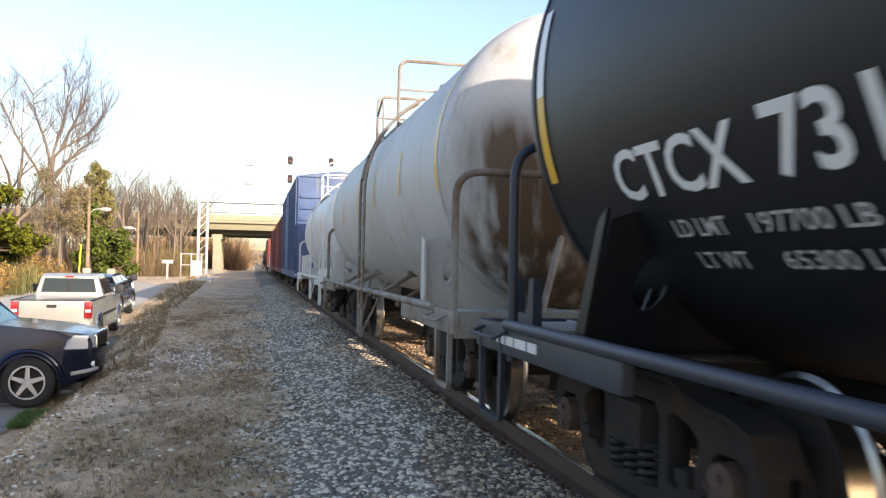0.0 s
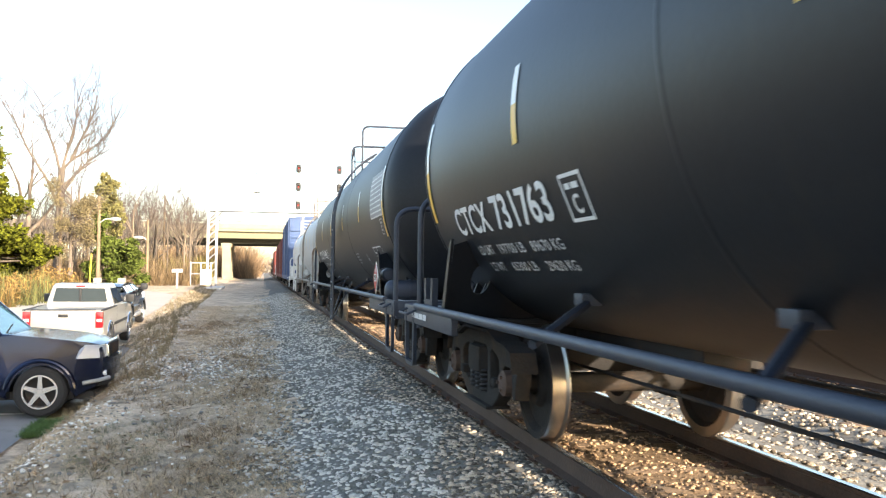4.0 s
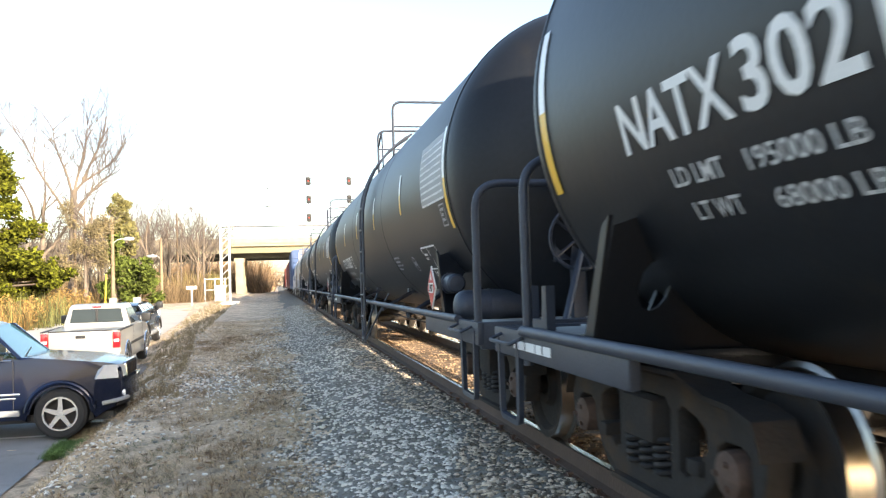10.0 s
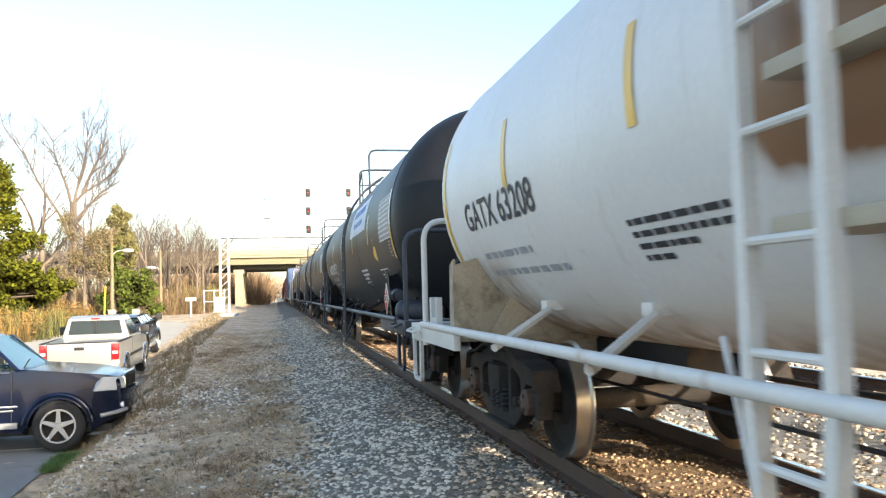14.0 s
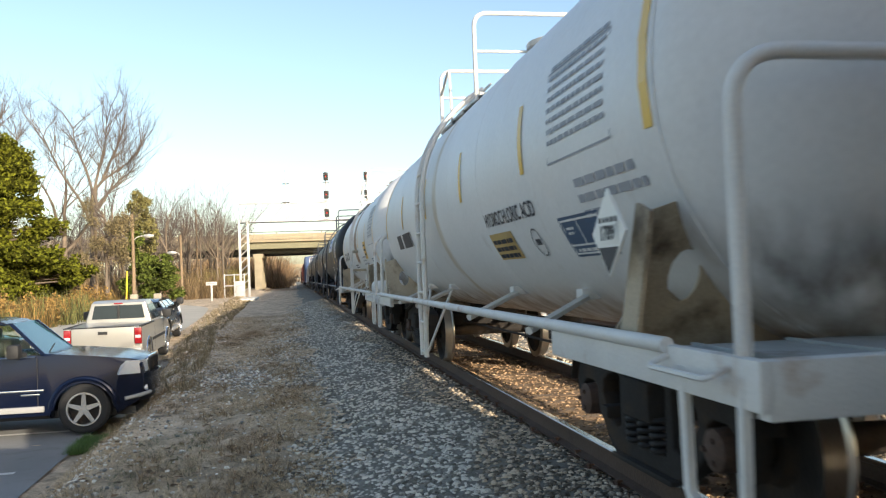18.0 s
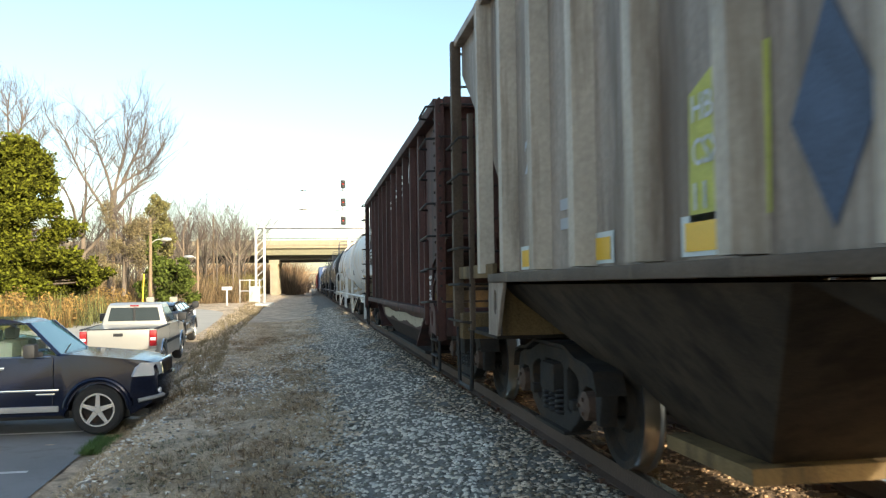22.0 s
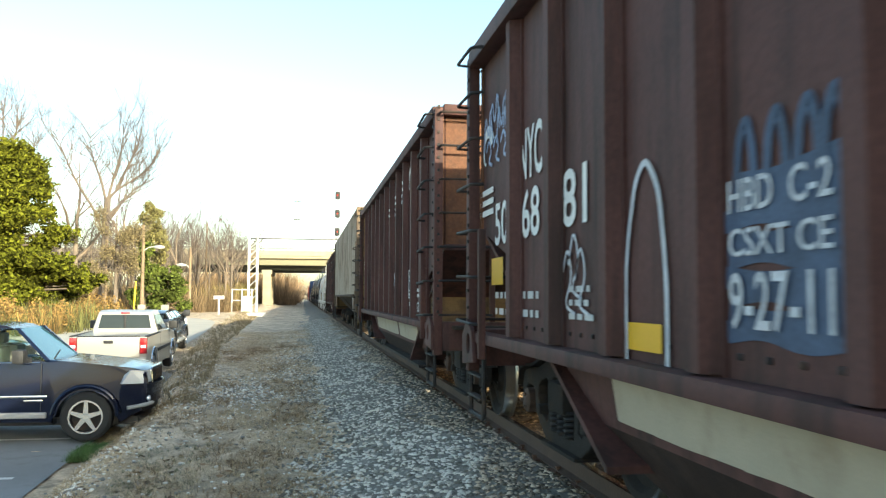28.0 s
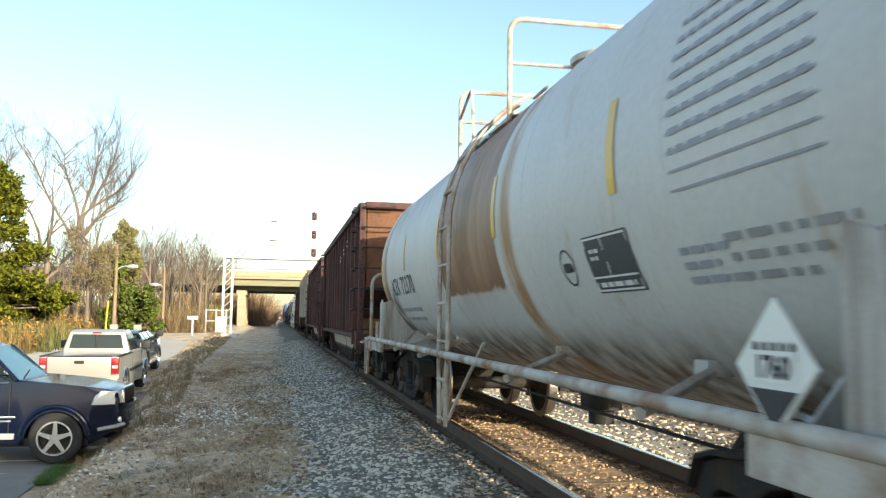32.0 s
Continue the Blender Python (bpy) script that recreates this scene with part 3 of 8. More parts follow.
paint_brown = mat("hopper_brown_paint", (0.07, 0.033, 0.029), 0.7, 0.0, specular=0.25, dark=0.7, light=1.3, scale=1.5, stain=(0.028, 0.018, 0.016), stain_at=0.53, streak=True, bump=0.12, fine=35)
paint_tan = mat("grey_tan_hopper_paint", (0.31, 0.25, 0.205), 0.6, 0.0, dark=0.6, light=1.2, scale=1.5, stain=(0.12, 0.085, 0.062), stain_at=0.5, streak=True, bump=0.15, fine=30)
paint_blue = mat("blue_boxcar_paint", (0.05, 0.09, 0.20), 0.6, 0.0, dark=0.7, light=1.3, scale=1.5, stain=(0.12, 0.13, 0.16), stain_at=0.58, streak=True)
paint_red = mat("red_boxcar_paint", (0.20, 0.045, 0.035), 0.65, 0.0, dark=0.7, light=1.2, scale=1.5, stain=(0.08, 0.04, 0.035), stain_at=0.58, streak=True)
rail_blue = mat("blue_grey_railing_paint", (0.03, 0.037, 0.054), 0.5, 0.1, dark=0.7, light=1.3)
rail_white = mat("white_railing_paint", (0.66, 0.65, 0.62), 0.55, 0.0, dark=0.85, light=1.08, stain=(0.35, 0.22, 0.13), stain_at=0.66)
deck_grey = mat("grey_platform_deck", (0.33, 0.34, 0.33), 0.7, 0.2, dark=0.7, light=1.2, stain=(0.12, 0.09, 0.06), stain_at=0.6)
reflect_yellow = mat("yellow_reflective_tape", (0.72, 0.42, 0.02), 0.35, dark=0.9, light=1.05, bump=0.0)
reflect_white = mat("white_reflective_tape", (0.8, 0.8, 0.76), 0.35, dark=0.9, light=1.05, bump=0.0)
ink_white = mat("white_stencil_paint", (0.74, 0.74, 0.72), 0.6, dark=0.85, light=1.05, bump=0.0)
ink_black = mat("black_stencil_paint", (0.03, 0.03, 0.035), 0.6, dark=0.8, light=1.2, bump=0.0)
ink_blue = mat("blue_stencil_paint", (0.05, 0.09, 0.16), 0.6, dark=0.85, light=1.1, bump=0.0)
ink_grey = mat("faded_grey_stencil_paint", (0.32, 0.33, 0.36), 0.6, dark=0.85, light=1.1, bump=0.0)
plate_grey = mat("grey_stencil_panel", (0.30, 0.30, 0.30), 0.55, dark=0.85, light=1.1, bump=0.0)
placard_red = mat("red_placard", (0.55, 0.03, 0.03), 0.4, dark=0.9, light=1.05, bump=0.0)
cream = mat("cream_primer", (0.42, 0.37, 0.28), 0.6, dark=0.85, light=1.05, stain=(0.3, 0.24, 0.17), stain_at=0.62)

TRUCKS = {}


def truck_meshes():
    if TRUCKS:
        return
    g = Geo()
    # cast side frame: arched plate with a spring window, two oval windows and open jaws over the bearings
    half_ = [(1.03, 0.34), (1.10, 0.34), (1.16, 0.58), (1.10, 0.69), (0.95, 0.735), (0.72, 0.75), (0.42, 0.83)]
    low_ = [(0.42, 0.19), (0.60, 0.28), (0.74, 0.40), (0.76, 0.55), (0.82, 0.585), (0.96, 0.585), (1.02, 0.55)]
    outer = half_ + [(-u, v) for u, v in half_[::-1]] + [(-u, v) for u, v in low_[::-1]] + low_
    hole = [(0.37, 0.36), (0.44, 0.34), (0.58, 0.44), (0.655, 0.53), (0.64, 0.61), (0.56, 0.655), (0.42, 0.69), (0.37, 0.66)]
    spring_hole = [(-0.27, 0.30), (0.27, 0.30), (0.28, 0.66), (0.22, 0.71), (-0.22, 0.71), (-0.28, 0.66)]
    vs, fs = plate([outer, spring_hole, hole, [(-u, v) for u, v in hole]], 0.13, 0.014)
    g.add([(w, u, v) for u, v, w in vs], fs)
    rim = [(1.17, 0.56), (1.11, 0.70), (0.95, 0.745), (0.72, 0.76), (0.42, 0.84)]
    rim += [(-u, v) for u, v in rim[::-1]]
    for (a, b), (c, d) in zip(rim, rim[1:]):
        g.prism([(a, b), (a, b + 0.025), (c, d + 0.025), (c, d)], -0.11, 0.11)
    g.bbox(-0.11, 0.11, -0.42, 0.42, 0.165, 0.195, 0.008)
    TRUCKS["side_frame"] = g.mesh("side_frame", steel_dusty)
    g = Geo().bbox(-1.13, 1.13, -0.20, 0.20, 0.46, 0.70, 0.04)
    g.lathe([(0.66, 0.0), (0.66, 0.30), (0.76, 0.30), (0.76, 0.0)], 20, "z", caps=False)
    g.bbox(-1.1, 1.1, -0.62, -0.50, 0.38, 0.46, 0.02).bbox(-1.1, 1.1, 0.50, 0.62, 0.38, 0.46, 0.02)
    TRUCKS["truck"] = g.mesh("truck", steel_dusty)
    g = Geo()
    pts = []
    for i in range(67):
        a = i / 12 * 2 * math.pi
        pts.append((0.062 * math.cos(a), 0.062 * math.sin(a), 0.23 + i / 66 * 0.23))
    g.tube(pts, 0.017, 6)
    TRUCKS["spring"] = g.mesh("spring", steel_dark)
    g = Geo()
    for s in (-1, 1):
        prof = [(-0.075, 0.10), (-0.085, 0.17), (-0.03, 0.20), (-0.02, 0.36), (-0.07, 0.40), (-0.075, WHEEL_R - 0.005), (0.035, WHEEL_R + 0.003),
                (0.05, WHEEL_R + 0.03), (0.065, WHEEL_R + 0.025), (0.07, 0.40), (0.02, 0.36), (0.01, 0.20), (0.08, 0.17), (0.08, 0.10)]
        prof = [((GAUGE - h) * s, r) for h, r in prof]
        g.lathe(prof if s > 0 else prof[::-1], 40, "x", caps=False)
    g.lathe([(-1.0, 0.075), (-0.67, 0.085), (0.67, 0.085), (1.0, 0.075)], 16, "x")
    TRUCKS["wheelset"] = g.mesh("wheelset", [steel_dusty, tread_steel])
    for p in TRUCKS["wheelset"].polygons:
        r = [math.hypot(TRUCKS["wheelset"].vertices[i].co.y, TRUCKS["wheelset"].vertices[i].co.z) for i in p.vertices]
        if min(r) > WHEEL_R - 0.02 or (max(r) > WHEEL_R and min(r) > 0.39 and abs(p.center.x) < GAUGE):
            p.material_index = 1
    g = Geo().lathe([(-1.12, 0.0), (-1.12, 0.07), (-1.10, 0.105), (-0.93, 0.115), (-0.93, 0.0)], 20, "x", caps=False)
    for k in range(3):
        a = k * 2 * math.pi / 3
        g.cyl((-1.135, 0.06 * math.cos(a), 0.06 * math.sin(a)), (-1.11, 0.06 * math.cos(a), 0.06 * math.sin(a)), 0.016, 6)
    TRUCKS["bearing_cap"] = g.mesh("bearing_cap", mat("rusty_bearing_cap", (0.075, 0.045, 0.032), 0.8, dark=0.6, light=1.5, fine=30, bump=0.3))


WHEELS = []


def truck(car, y):
    """A freight truck under a car: bolster, two side frames, coil springs, two wheelsets that turn."""
    truck_meshes()
    t = part("truck", TRUCKS["truck"], None, car, "dusty cast-steel freight truck", (0, y, 0))
    for s in (-1, 1):
        part("side_frame", TRUCKS["side_frame"], None, t, "", (s * 1.0, 0, 0))
        for k in (-0.17, 0.0, 0.17):
            part("spring", TRUCKS["spring"], None, t, "", (s * 1.0 + s * 0.03, k, 0.06))
    for k in (-0.889, 0.889):
        w = part("wheelset", TRUCKS["wheelset"], None, t, "steel wheels with polished treads", (0, k, WHEEL_R))
        part("bearing_cap", TRUCKS["bearing_cap"], None, t, "", (0, k, WHEEL_R))
        WHEELS.append(w)
    return t


def coupler(car, end, half):
    g = Geo()
    g.bbox(-0.08, 0.08, end * half - 0.55, end * half + 0.02, 0.80, 0.94, 0.02)
    g.prism([(-0.16, end * half - 0.06 * end), (0.18, end * half - 0.06 * end), (0.2, end * (half + 0.16)), (0.08, end * (half + 0.18)), (0.06, end * (half + 0.05)), (-0.05, end * (half + 0.05)), (-0.07, end * (half + 0.2)), (-0.17, end * (half + 0.16))], 0.75, 1.0, "z")
    part("coupler", g, rust, car, "rusty knuckle coupler")
    g = Geo().tube(rounded([(-0.3, end * (half - 0.35), 0.8), (-0.32, end * (half - 0.05), 0.66), (-0.2, end * (half + 0.12), 0.42), (-0.1, end * (half + 0.2), 0.55)], 0.12), 0.025, 7)
    part("air_hose", g, steel_dark, car, "black rubber air hose")


def on_tank(R, zc, out=0.006):
    """Maps (u, v) on a tank's side towards the camera: u runs towards -y, v is an arc up from the middle."""
    def f(y0, v0):
        return lambda u, v: (-(R + out) * math.cos((v0 + v) / R), y0 - u, zc + (R + out) * math.sin((v0 + v) / R))
    return f


def on_wall(x):
    def f(y0, v0):
        return lambda u, v: (x, y0 - u, v0 + v)
    return f


def on_end(y):
    def f(x0, v0):
        return lambda u, v: (x0 + u, y, v0 + v)
    return f


def mark(car, name, shape, fn, material, label=""):
    vs, fs = shape
    g = Geo().add([fn(u, v) for u, v in vs], fs)
    return part(name, g, material, car, label, smooth=0)


def patch(w, h, n=6):
    """A plain panel of w by h, cut into strips so that it follows a curve."""
    vs = [(u, h * i / n) for i in range(n + 1) for u in (0, w)]
    return vs, [(2 * i, 2 * i + 1, 2 * i + 3, 2 * i + 2) for i in range(n)]


def border(w, h, t):
    vs, fs = [], []
    for a, b, c, d in ((0, 0, w, t), (0, h - t, w, h), (0, t, t, h - t), (w - t, t, w, h - t)):
        o = len(vs)
        vs += [(a, b), (c, b), (c, d), (a, d)]
        fs.append((o, o + 1, o + 2, o + 3))
    return vs, fs


def placard(car, fn, red=True, text="1987"):
    """A diamond hazard placard; fn maps (u, v) from its middle."""
    def dia(s):
        return [(-s, 0), (0, -s), (s, 0), (0, s)], [(0, 1, 2, 3)]
    base = part("placard", Geo().add([fn(u, v, 0.0) for u, v in dia(0.215)[0]] + [fn(u, v, 0.012) for u, v in dia(0.215)[0]],
                                     [(0, 1, 2, 3), (7, 6, 5, 4), (0, 4, 5, 1), (1, 5, 6, 2), (2, 6, 7, 3), (3, 7, 4, 0)]), reflect_white, car,
                "red diamond hazard placard" if red else "white and black diamond hazard placard", smooth=0)
    if red:
        part("field", Geo().add([fn(u, v, -0.003) for u, v in dia(0.195)[0]], [(0, 1, 2, 3)]), placard_red, base, smooth=0)
    else:
        part("field", Geo().add([fn(u, v, -0.003) for u, v in [(-0.13, -0.07), (0, -0.2), (0.13, -0.07)]], [(0, 1, 2)]), ink_black, base, smooth=0)
        g = Geo()
        for k in range(5):
            u = -0.11 + k * 0.05
            g.add([fn(a, b, -0.003) for a, b in [(u, 0.02 + 0.012 * (k % 2)), (u + 0.03, 0.02), (u + 0.03, 0.07), (u, 0.08)]], [(0, 1, 2, 3)])
        part("symbol", g, ink_black, base, smooth=0)
    part("number_panel", Geo().add([fn(u, v, -0.005) for u, v in [(-0.12, -0.05), (0.12, -0.05), (0.12, 0.05), (-0.12, 0.05)]], [(0, 1, 2, 3)]), reflect_white, base, smooth=0)
    vs, fs = letters(text, 0.095, 0.004)
    w = max(u for u, v in vs)
    part("number", Geo().add([fn(u - w / 2, v - 0.033, -0.007) for u, v in vs], fs), ink_black, base, smooth=0)
    if red:
        part("flame", Geo().add([fn(u, v, -0.005) for u, v in [(-0.045, 0.075), (0.045, 0.075), (0.03, 0.11), (0.0, 0.16), (-0.035, 0.11)]], [(0, 1, 2, 3, 4)]), reflect_white, base, smooth=0)


def tank_car(name, label, R, zc, half_shell, half, paint, rails, top="rail", stripes="mixed", ladder_y=-0.6, seed=1, deck=1.0, wide=1.5, saddle_paint=None, stile=0.022, gw=0.17, gz=1.6, truck_in=2.35, holes=True, gear=True, gusset=None, lean=0.0, strip_v=-0.8):
    """A railway tank car, its middle at the origin, its front towards +y, rail tops at z = 0."""
    rng = random.Random(seed)
    car = thing(name, (XC, 0, 0), label, "tank car", "cars of the freight train")
    saddle_paint = saddle_paint or paint
    # shell with elliptical heads
    prof = []
    for i in range(13):
        a = i / 12 * math.pi / 2
        prof.append((-half_shell - 0.5 * R * math.cos(a), max(R * math.sin(a), 0.001)))
    for k in range(1, 12):
        prof.append((-half_shell + 2 * half_shell * k / 12, R))
    prof += [(-h, r) for h, r in prof[:13][::-1]]
    part("tank_shell", Geo().lathe(prof, 72, "y", (0, 0, zc), caps=False), paint, car, "", smooth=60)
    for y in (-half_shell, half_shell):
        part("weld_seam", Geo().lathe([(y - 0.02, R), (y - 0.012, R + 0.007), (y + 0.012, R + 0.007), (y + 0.02, R)], 72, "y", (0, 0, zc), caps=False), paint, car)
    for y in (-half_shell * 0.33, half_shell * 0.33):
        part("weld_seam", Geo().lathe([(y - 0.02, R), (y - 0.008, R + 0.004), (y + 0.008, R + 0.004), (y + 0.02, R)], 72, "y", (0, 0, zc), caps=False), paint, car)
    for e in (-1, 1):
        # stub sill, bolster with its saddle plates
        part("stub_sill", Geo().bbox(-0.18, 0.18, min(e * (half - 4.2), e * (half - 0.3)), max(e * (half - 4.2), e * (half - 0.3)), 0.70, 1.02, 0.02), steel_dark, car)
        yb = e * (half - truck_in)
        g = Geo()
        lim = math.asin(0.72)
        arc = [(-(R - 0.02) * math.cos(t), zc - (R - 0.02) * math.sin(t)) for t in [lim + k * (math.pi - 2 * lim) / 12 for k in range(13)]]
        for yy in (yb - 0.16, yb + 0.14):
            g.prism([(-1.2, 0.92), *arc, (1.2, 0.92), (0.3, 0.72), (-0.3, 0.72)], yy, yy + 0.025, "y")
        g.bbox(-1.25, 1.25, yb - 0.2, yb + 0.2, 0.90, 0.95, 0.01)
        part("saddle", g, saddle_paint, car, "bolster saddle plates under the tank")
        # end platform with its edge channel
        y0, y1 = sorted((e * (half - 0.32), e * (half - 1.15)))
        g = Geo().bbox(-wide + 0.02, wide - 0.02, y0, y1, deck - 0.03, deck, 0.008)
        dk = part("platform_deck", g, deck_grey, car, "ribbed grey end platform")
        for k in range(7):
            x = -wide + 0.15 + k * (2 * wide - 0.3) / 6
            part("deck_rib", Geo().bbox(x - 0.012, x + 0.012, y0 + 0.03, y1 - 0.03, deck - 0.004, deck + 0.014, 0.004), deck_grey, dk)
        part("end_sill", Geo().bbox(-wide, wide, min(e * (half - 0.3), e * (half - 0.38)), max(e * (half - 0.3), e * (half - 0.38)), deck - 0.19, deck + 0.02, 0.015), rails, car)
        for s in (-1, 1):
            ys = sorted((e * (half - 0.3), e * (half - 2.6)))
            part("side_channel", Geo().bbox(s * wide - 0.03, s * wide + 0.03, ys[0], ys[1], deck - 0.16, deck + 0.02, 0.012), rails, car)
            # stirrup step
            g = Geo().tube(rounded([(s * (wide + 0.02), e * (half - 0.42), deck - 0.05), (s * (wide + 0.02), e * (half - 0.44), 0.42), (s * (wide + 0.02), e * (half - 0.86), 0.42), (s * (wide + 0.02), e * (half - 0.88), deck - 0.05)], 0.06), 0.026, 4)
            part("stirrup_step", g, rails, car)
            # angled plate from the platform up to the shell
            gb = gusset or half - 1.92 + gw / 2
            ya, yc = e * (gb - gw / 2), e * (gb + gw / 2)
            g = Geo().prism([(ya, deck - 0.14), (yc, deck - 0.14), (yc - e * gw * 0.25 + e * lean, gz), (ya + e * lean, gz + 0.05)], s * (wide - 0.05) - 0.012, s * (wide - 0.05) + 0.012)
            hole = [(1.16 + 0.085 * math.cos(k * math.pi / 6), deck + 0.3 + 0.13 * math.sin(k * math.pi / 6)) for k in range(12)]
            outline = [(wide - 0.06, deck - 0.1), (wide - 0.06, gz), (1.25, gz + 0.06), (1.05, gz - 0.16), (0.85, gz - 0.33), (0.5, gz - 0.5), (0.5, deck - 0.1)]
            vs, fs = plate([outline, hole] if holes else [outline], 0.02, 0.004)
            g.add([(s * u, ya + w + e * lean * (v - deck) / (gz - deck), v) for u, v, w in vs], fs)
            part("gusset_plate", g, saddle_paint, car)
            part("grab_iron", Geo().tube(rounded([(s * (wide + 0.03), e * (half - 0.5), deck - 0.02), (s * (wide + 0.12), e * (half - 0.5), deck - 0.06), (s * (wide + 0.12), e * (half - 1.0), deck - 0.06), (s * (wide + 0.03), e * (half - 1.0), deck - 0.02)], 0.05), 0.013, 6), rails, car)
        # arched railing across the car's end
        ye = e * (half - 0.48) if e < 0 else half - 0.95
        g = Geo().tube(rounded([(-wide + 0.02, ye, deck - 0.2), (-wide + 0.02, ye, deck + 1.12), (wide - 0.02, ye, deck + 1.12), (wide - 0.02, ye, deck - 0.2)], 0.22, 7), 0.032, 10)
        part("end_railing", g, rails, car, "bent pipe railing")
        for s in (-1, 1):
            part("railing_brace", Geo().cyl((s * 0.75, ye, deck), (s * 0.35, e * (half_shell + 0.30 * R), zc - 0.35 * R), 0.03, 8), rails, car)
        truck(car, yb)
        coupler(car, e, half)
    # long side pipe with slanting brackets
    for s in (-1, 1):
        part("side_railing", Geo().cyl((s * (wide + 0.03), -half + 1.0, deck + 0.02), (s * (wide + 0.03), half - 1.0, deck + 0.02), 0.035, 10), rails, car, "long side handrail pipe")
        for k in (-0.55, -0.27, 0.2, 0.455):
            yk = k * half
            v = -0.88
            foot = Vector((s * (wide + 0.02), yk, deck - 0.05))
            head = Vector((s * R * math.cos(v), yk + 0.45, zc + R * math.sin(v)))
            part("railing_bracket", Geo().cyl(foot, head, 0.032, 6).bbox(head.x - 0.1, head.x + 0.1, head.y - 0.07, head.y + 0.07, head.z - 0.04, head.z + 0.04, 0.01), rails, car)
    # ladder to the walkway on top
    for s in (-1, 1):
        for dy in (-0.21, 0.21):
            xl = R + 0.11
            pts = [(s * xl, ladder_y + dy * 0.7, 0.36), (s * xl, ladder_y + dy, deck), (s * xl, ladder_y + dy, zc - 0.4)]
            for a in range(-2, 66, 8):
                pts.append((s * xl * math.cos(radians(a)), ladder_y + dy, zc + xl * math.sin(radians(a))))
            part("ladder_stile", Geo().tube(pts, stile, 4 if stile > 0.03 else 6), rails, car)
        for k in range(11):
            z = 0.42 + k * 0.36
            if z < zc:
                p = (s * (R + 0.12), z)
            else:
                a = (z - zc) / (R + 0.12)
                p = (s * (R + 0.12) * math.cos(a), zc + (R + 0.12) * math.sin(a))
            w = 0.16 if k == 0 else 0.21
            part("rung", Geo().cyl((p[0], ladder_y - w, p[1]), (p[0], ladder_y + w, p[1]), 0.017, 8), rails, car)
        for dy in (-0.5, 0.5):
            part("ladder_brace", Geo().cyl((s * (R + 0.1), ladder_y + dy * 0.3, 0.4), (s * (wide - 0.2), ladder_y + dy * 1.5, deck + 0.15), 0.016, 6), rails, car)
    if stile > 0.04:
        for s in (-1, 1):
            for z in (2.05, 1.55):
                xs_ = math.sqrt(max(0.1, R * R - (z - zc) ** 2)) - 0.02
                part("ladder_bracket", Geo().bbox(min(s * xs_, s * (R + 0.1)), max(s * xs_, s * (R + 0.1)), ladder_y - 0.7, ladder_y + 0.1, z - 0.04, z + 0.02, 0.01), cream, car, "rust-edged flat ladder bracket")
    # walkway, railing and manway on top
    zt = zc + R - 0.28
    g = Geo()
    for s in (-1, 1):
        for k in range(4):
            x = s * (0.55 + k * 0.13)
            g.box(x - 0.045, x + 0.045, -0.35, 2.0, zt - 0.08, zt - 0.05)
        for y in (-0.2, 0.5, 1.2, 1.9):
            g.box(min(s * 0.5, s * 1.02), max(s * 0.5, s * 1.02), y - 0.03, y + 0.03, zt - 0.13, zt - 0.08)
            g.box(s * 0.98 - 0.02, s * 0.98 + 0.02, y - 0.03, y + 0.03, zt - 0.5, zt - 0.08)
    part("walkway", g, steel_dark if rails is rail_blue else paint_grey, car, "slatted walkway round the manway")
    for y, h in ((-0.25, 0.86), (1.9, 0.74)):
        part("top_railing", Geo().tube(rounded([(-1.0, y, zt - 0.12), (-1.0, y, zt + h), (1.0, y, zt + h), (1.0, y, zt - 0.12)], 0.16), 0.024, 8), rails, car, "bent pipe hoop across the walkway")
        part("top_railing", Geo().cyl((-1.0, y, zt + h * 0.5), (1.0, y, zt + h * 0.5), 0.016, 6), rails, car)
    for s in (-1, 1):
        part("top_railing", Geo().tube(rounded([(s * 1.0, 1.9, zt + 0.4), (s * 1.0, 1.3, zt + 0.62), (s * 1.0, 1.2, zt - 0.1)], 0.1), 0.018, 6), rails, car)
    zt += 0.28
    g = Geo().lathe([(zt - 0.1, 0.36), (zt + 0.18, 0.36), (zt + 0.18, 0.40), (zt + 0.24, 0.40), (zt + 0.27, 0.3), (zt + 0.27, 0.0)], 24, "z", (0, -0.3, 0), caps=False)
    part("manway", g, steel_dark if rails is rail_blue else paint_grey, car, "round manway cover")
    part("valve", Geo().lathe([(zt - 0.1, 0.16), (zt + 0.3, 0.16), (zt + 0.33, 0.1), (zt + 0.33, 0.0)], 16, "z", (0.1, 0.6, 0), caps=False), rust, car)
    # brake gear on the rear platform
    er = -(half - 1.3)
    if gear:
        part("air_reservoir", Geo().lathe([(-1.49, 0.0), (-1.485, 0.06), (-1.465, 0.11), (-1.43, 0.14), (-1.39, 0.15), (-1.18, 0.15), (-1.18, 0.157), (-1.15, 0.157), (-1.15, 0.15), (-0.9, 0.15), (-0.86, 0.14), (-0.83, 0.10), (-0.82, 0.05), (-0.82, 0.0)], 24, "x", (0, er + 0.05, deck + 0.11), caps=False), rails, car, "painted brake air reservoir")
        if rails is rail_blue:
            part("brake_cylinder", Geo().lathe([(-0.16, 0.0), (-0.155, 0.07), (-0.13, 0.09), (0.1, 0.09), (0.1, 0.105), (0.13, 0.105), (0.14, 0.0)], 20, "y", (-1.38, er + 0.55, deck + 0.32), caps=False), rails, car)
        bw = part("brake_wheel", Geo().tube([(0.27 * math.cos(a), 0, 0.27 * math.sin(a)) for a in [k * math.pi / 12 for k in range(24)]], 0.017, 6, closed=True), rails, car, "round hand brake wheel", (-0.5, -(half - 0.75), 1.68))
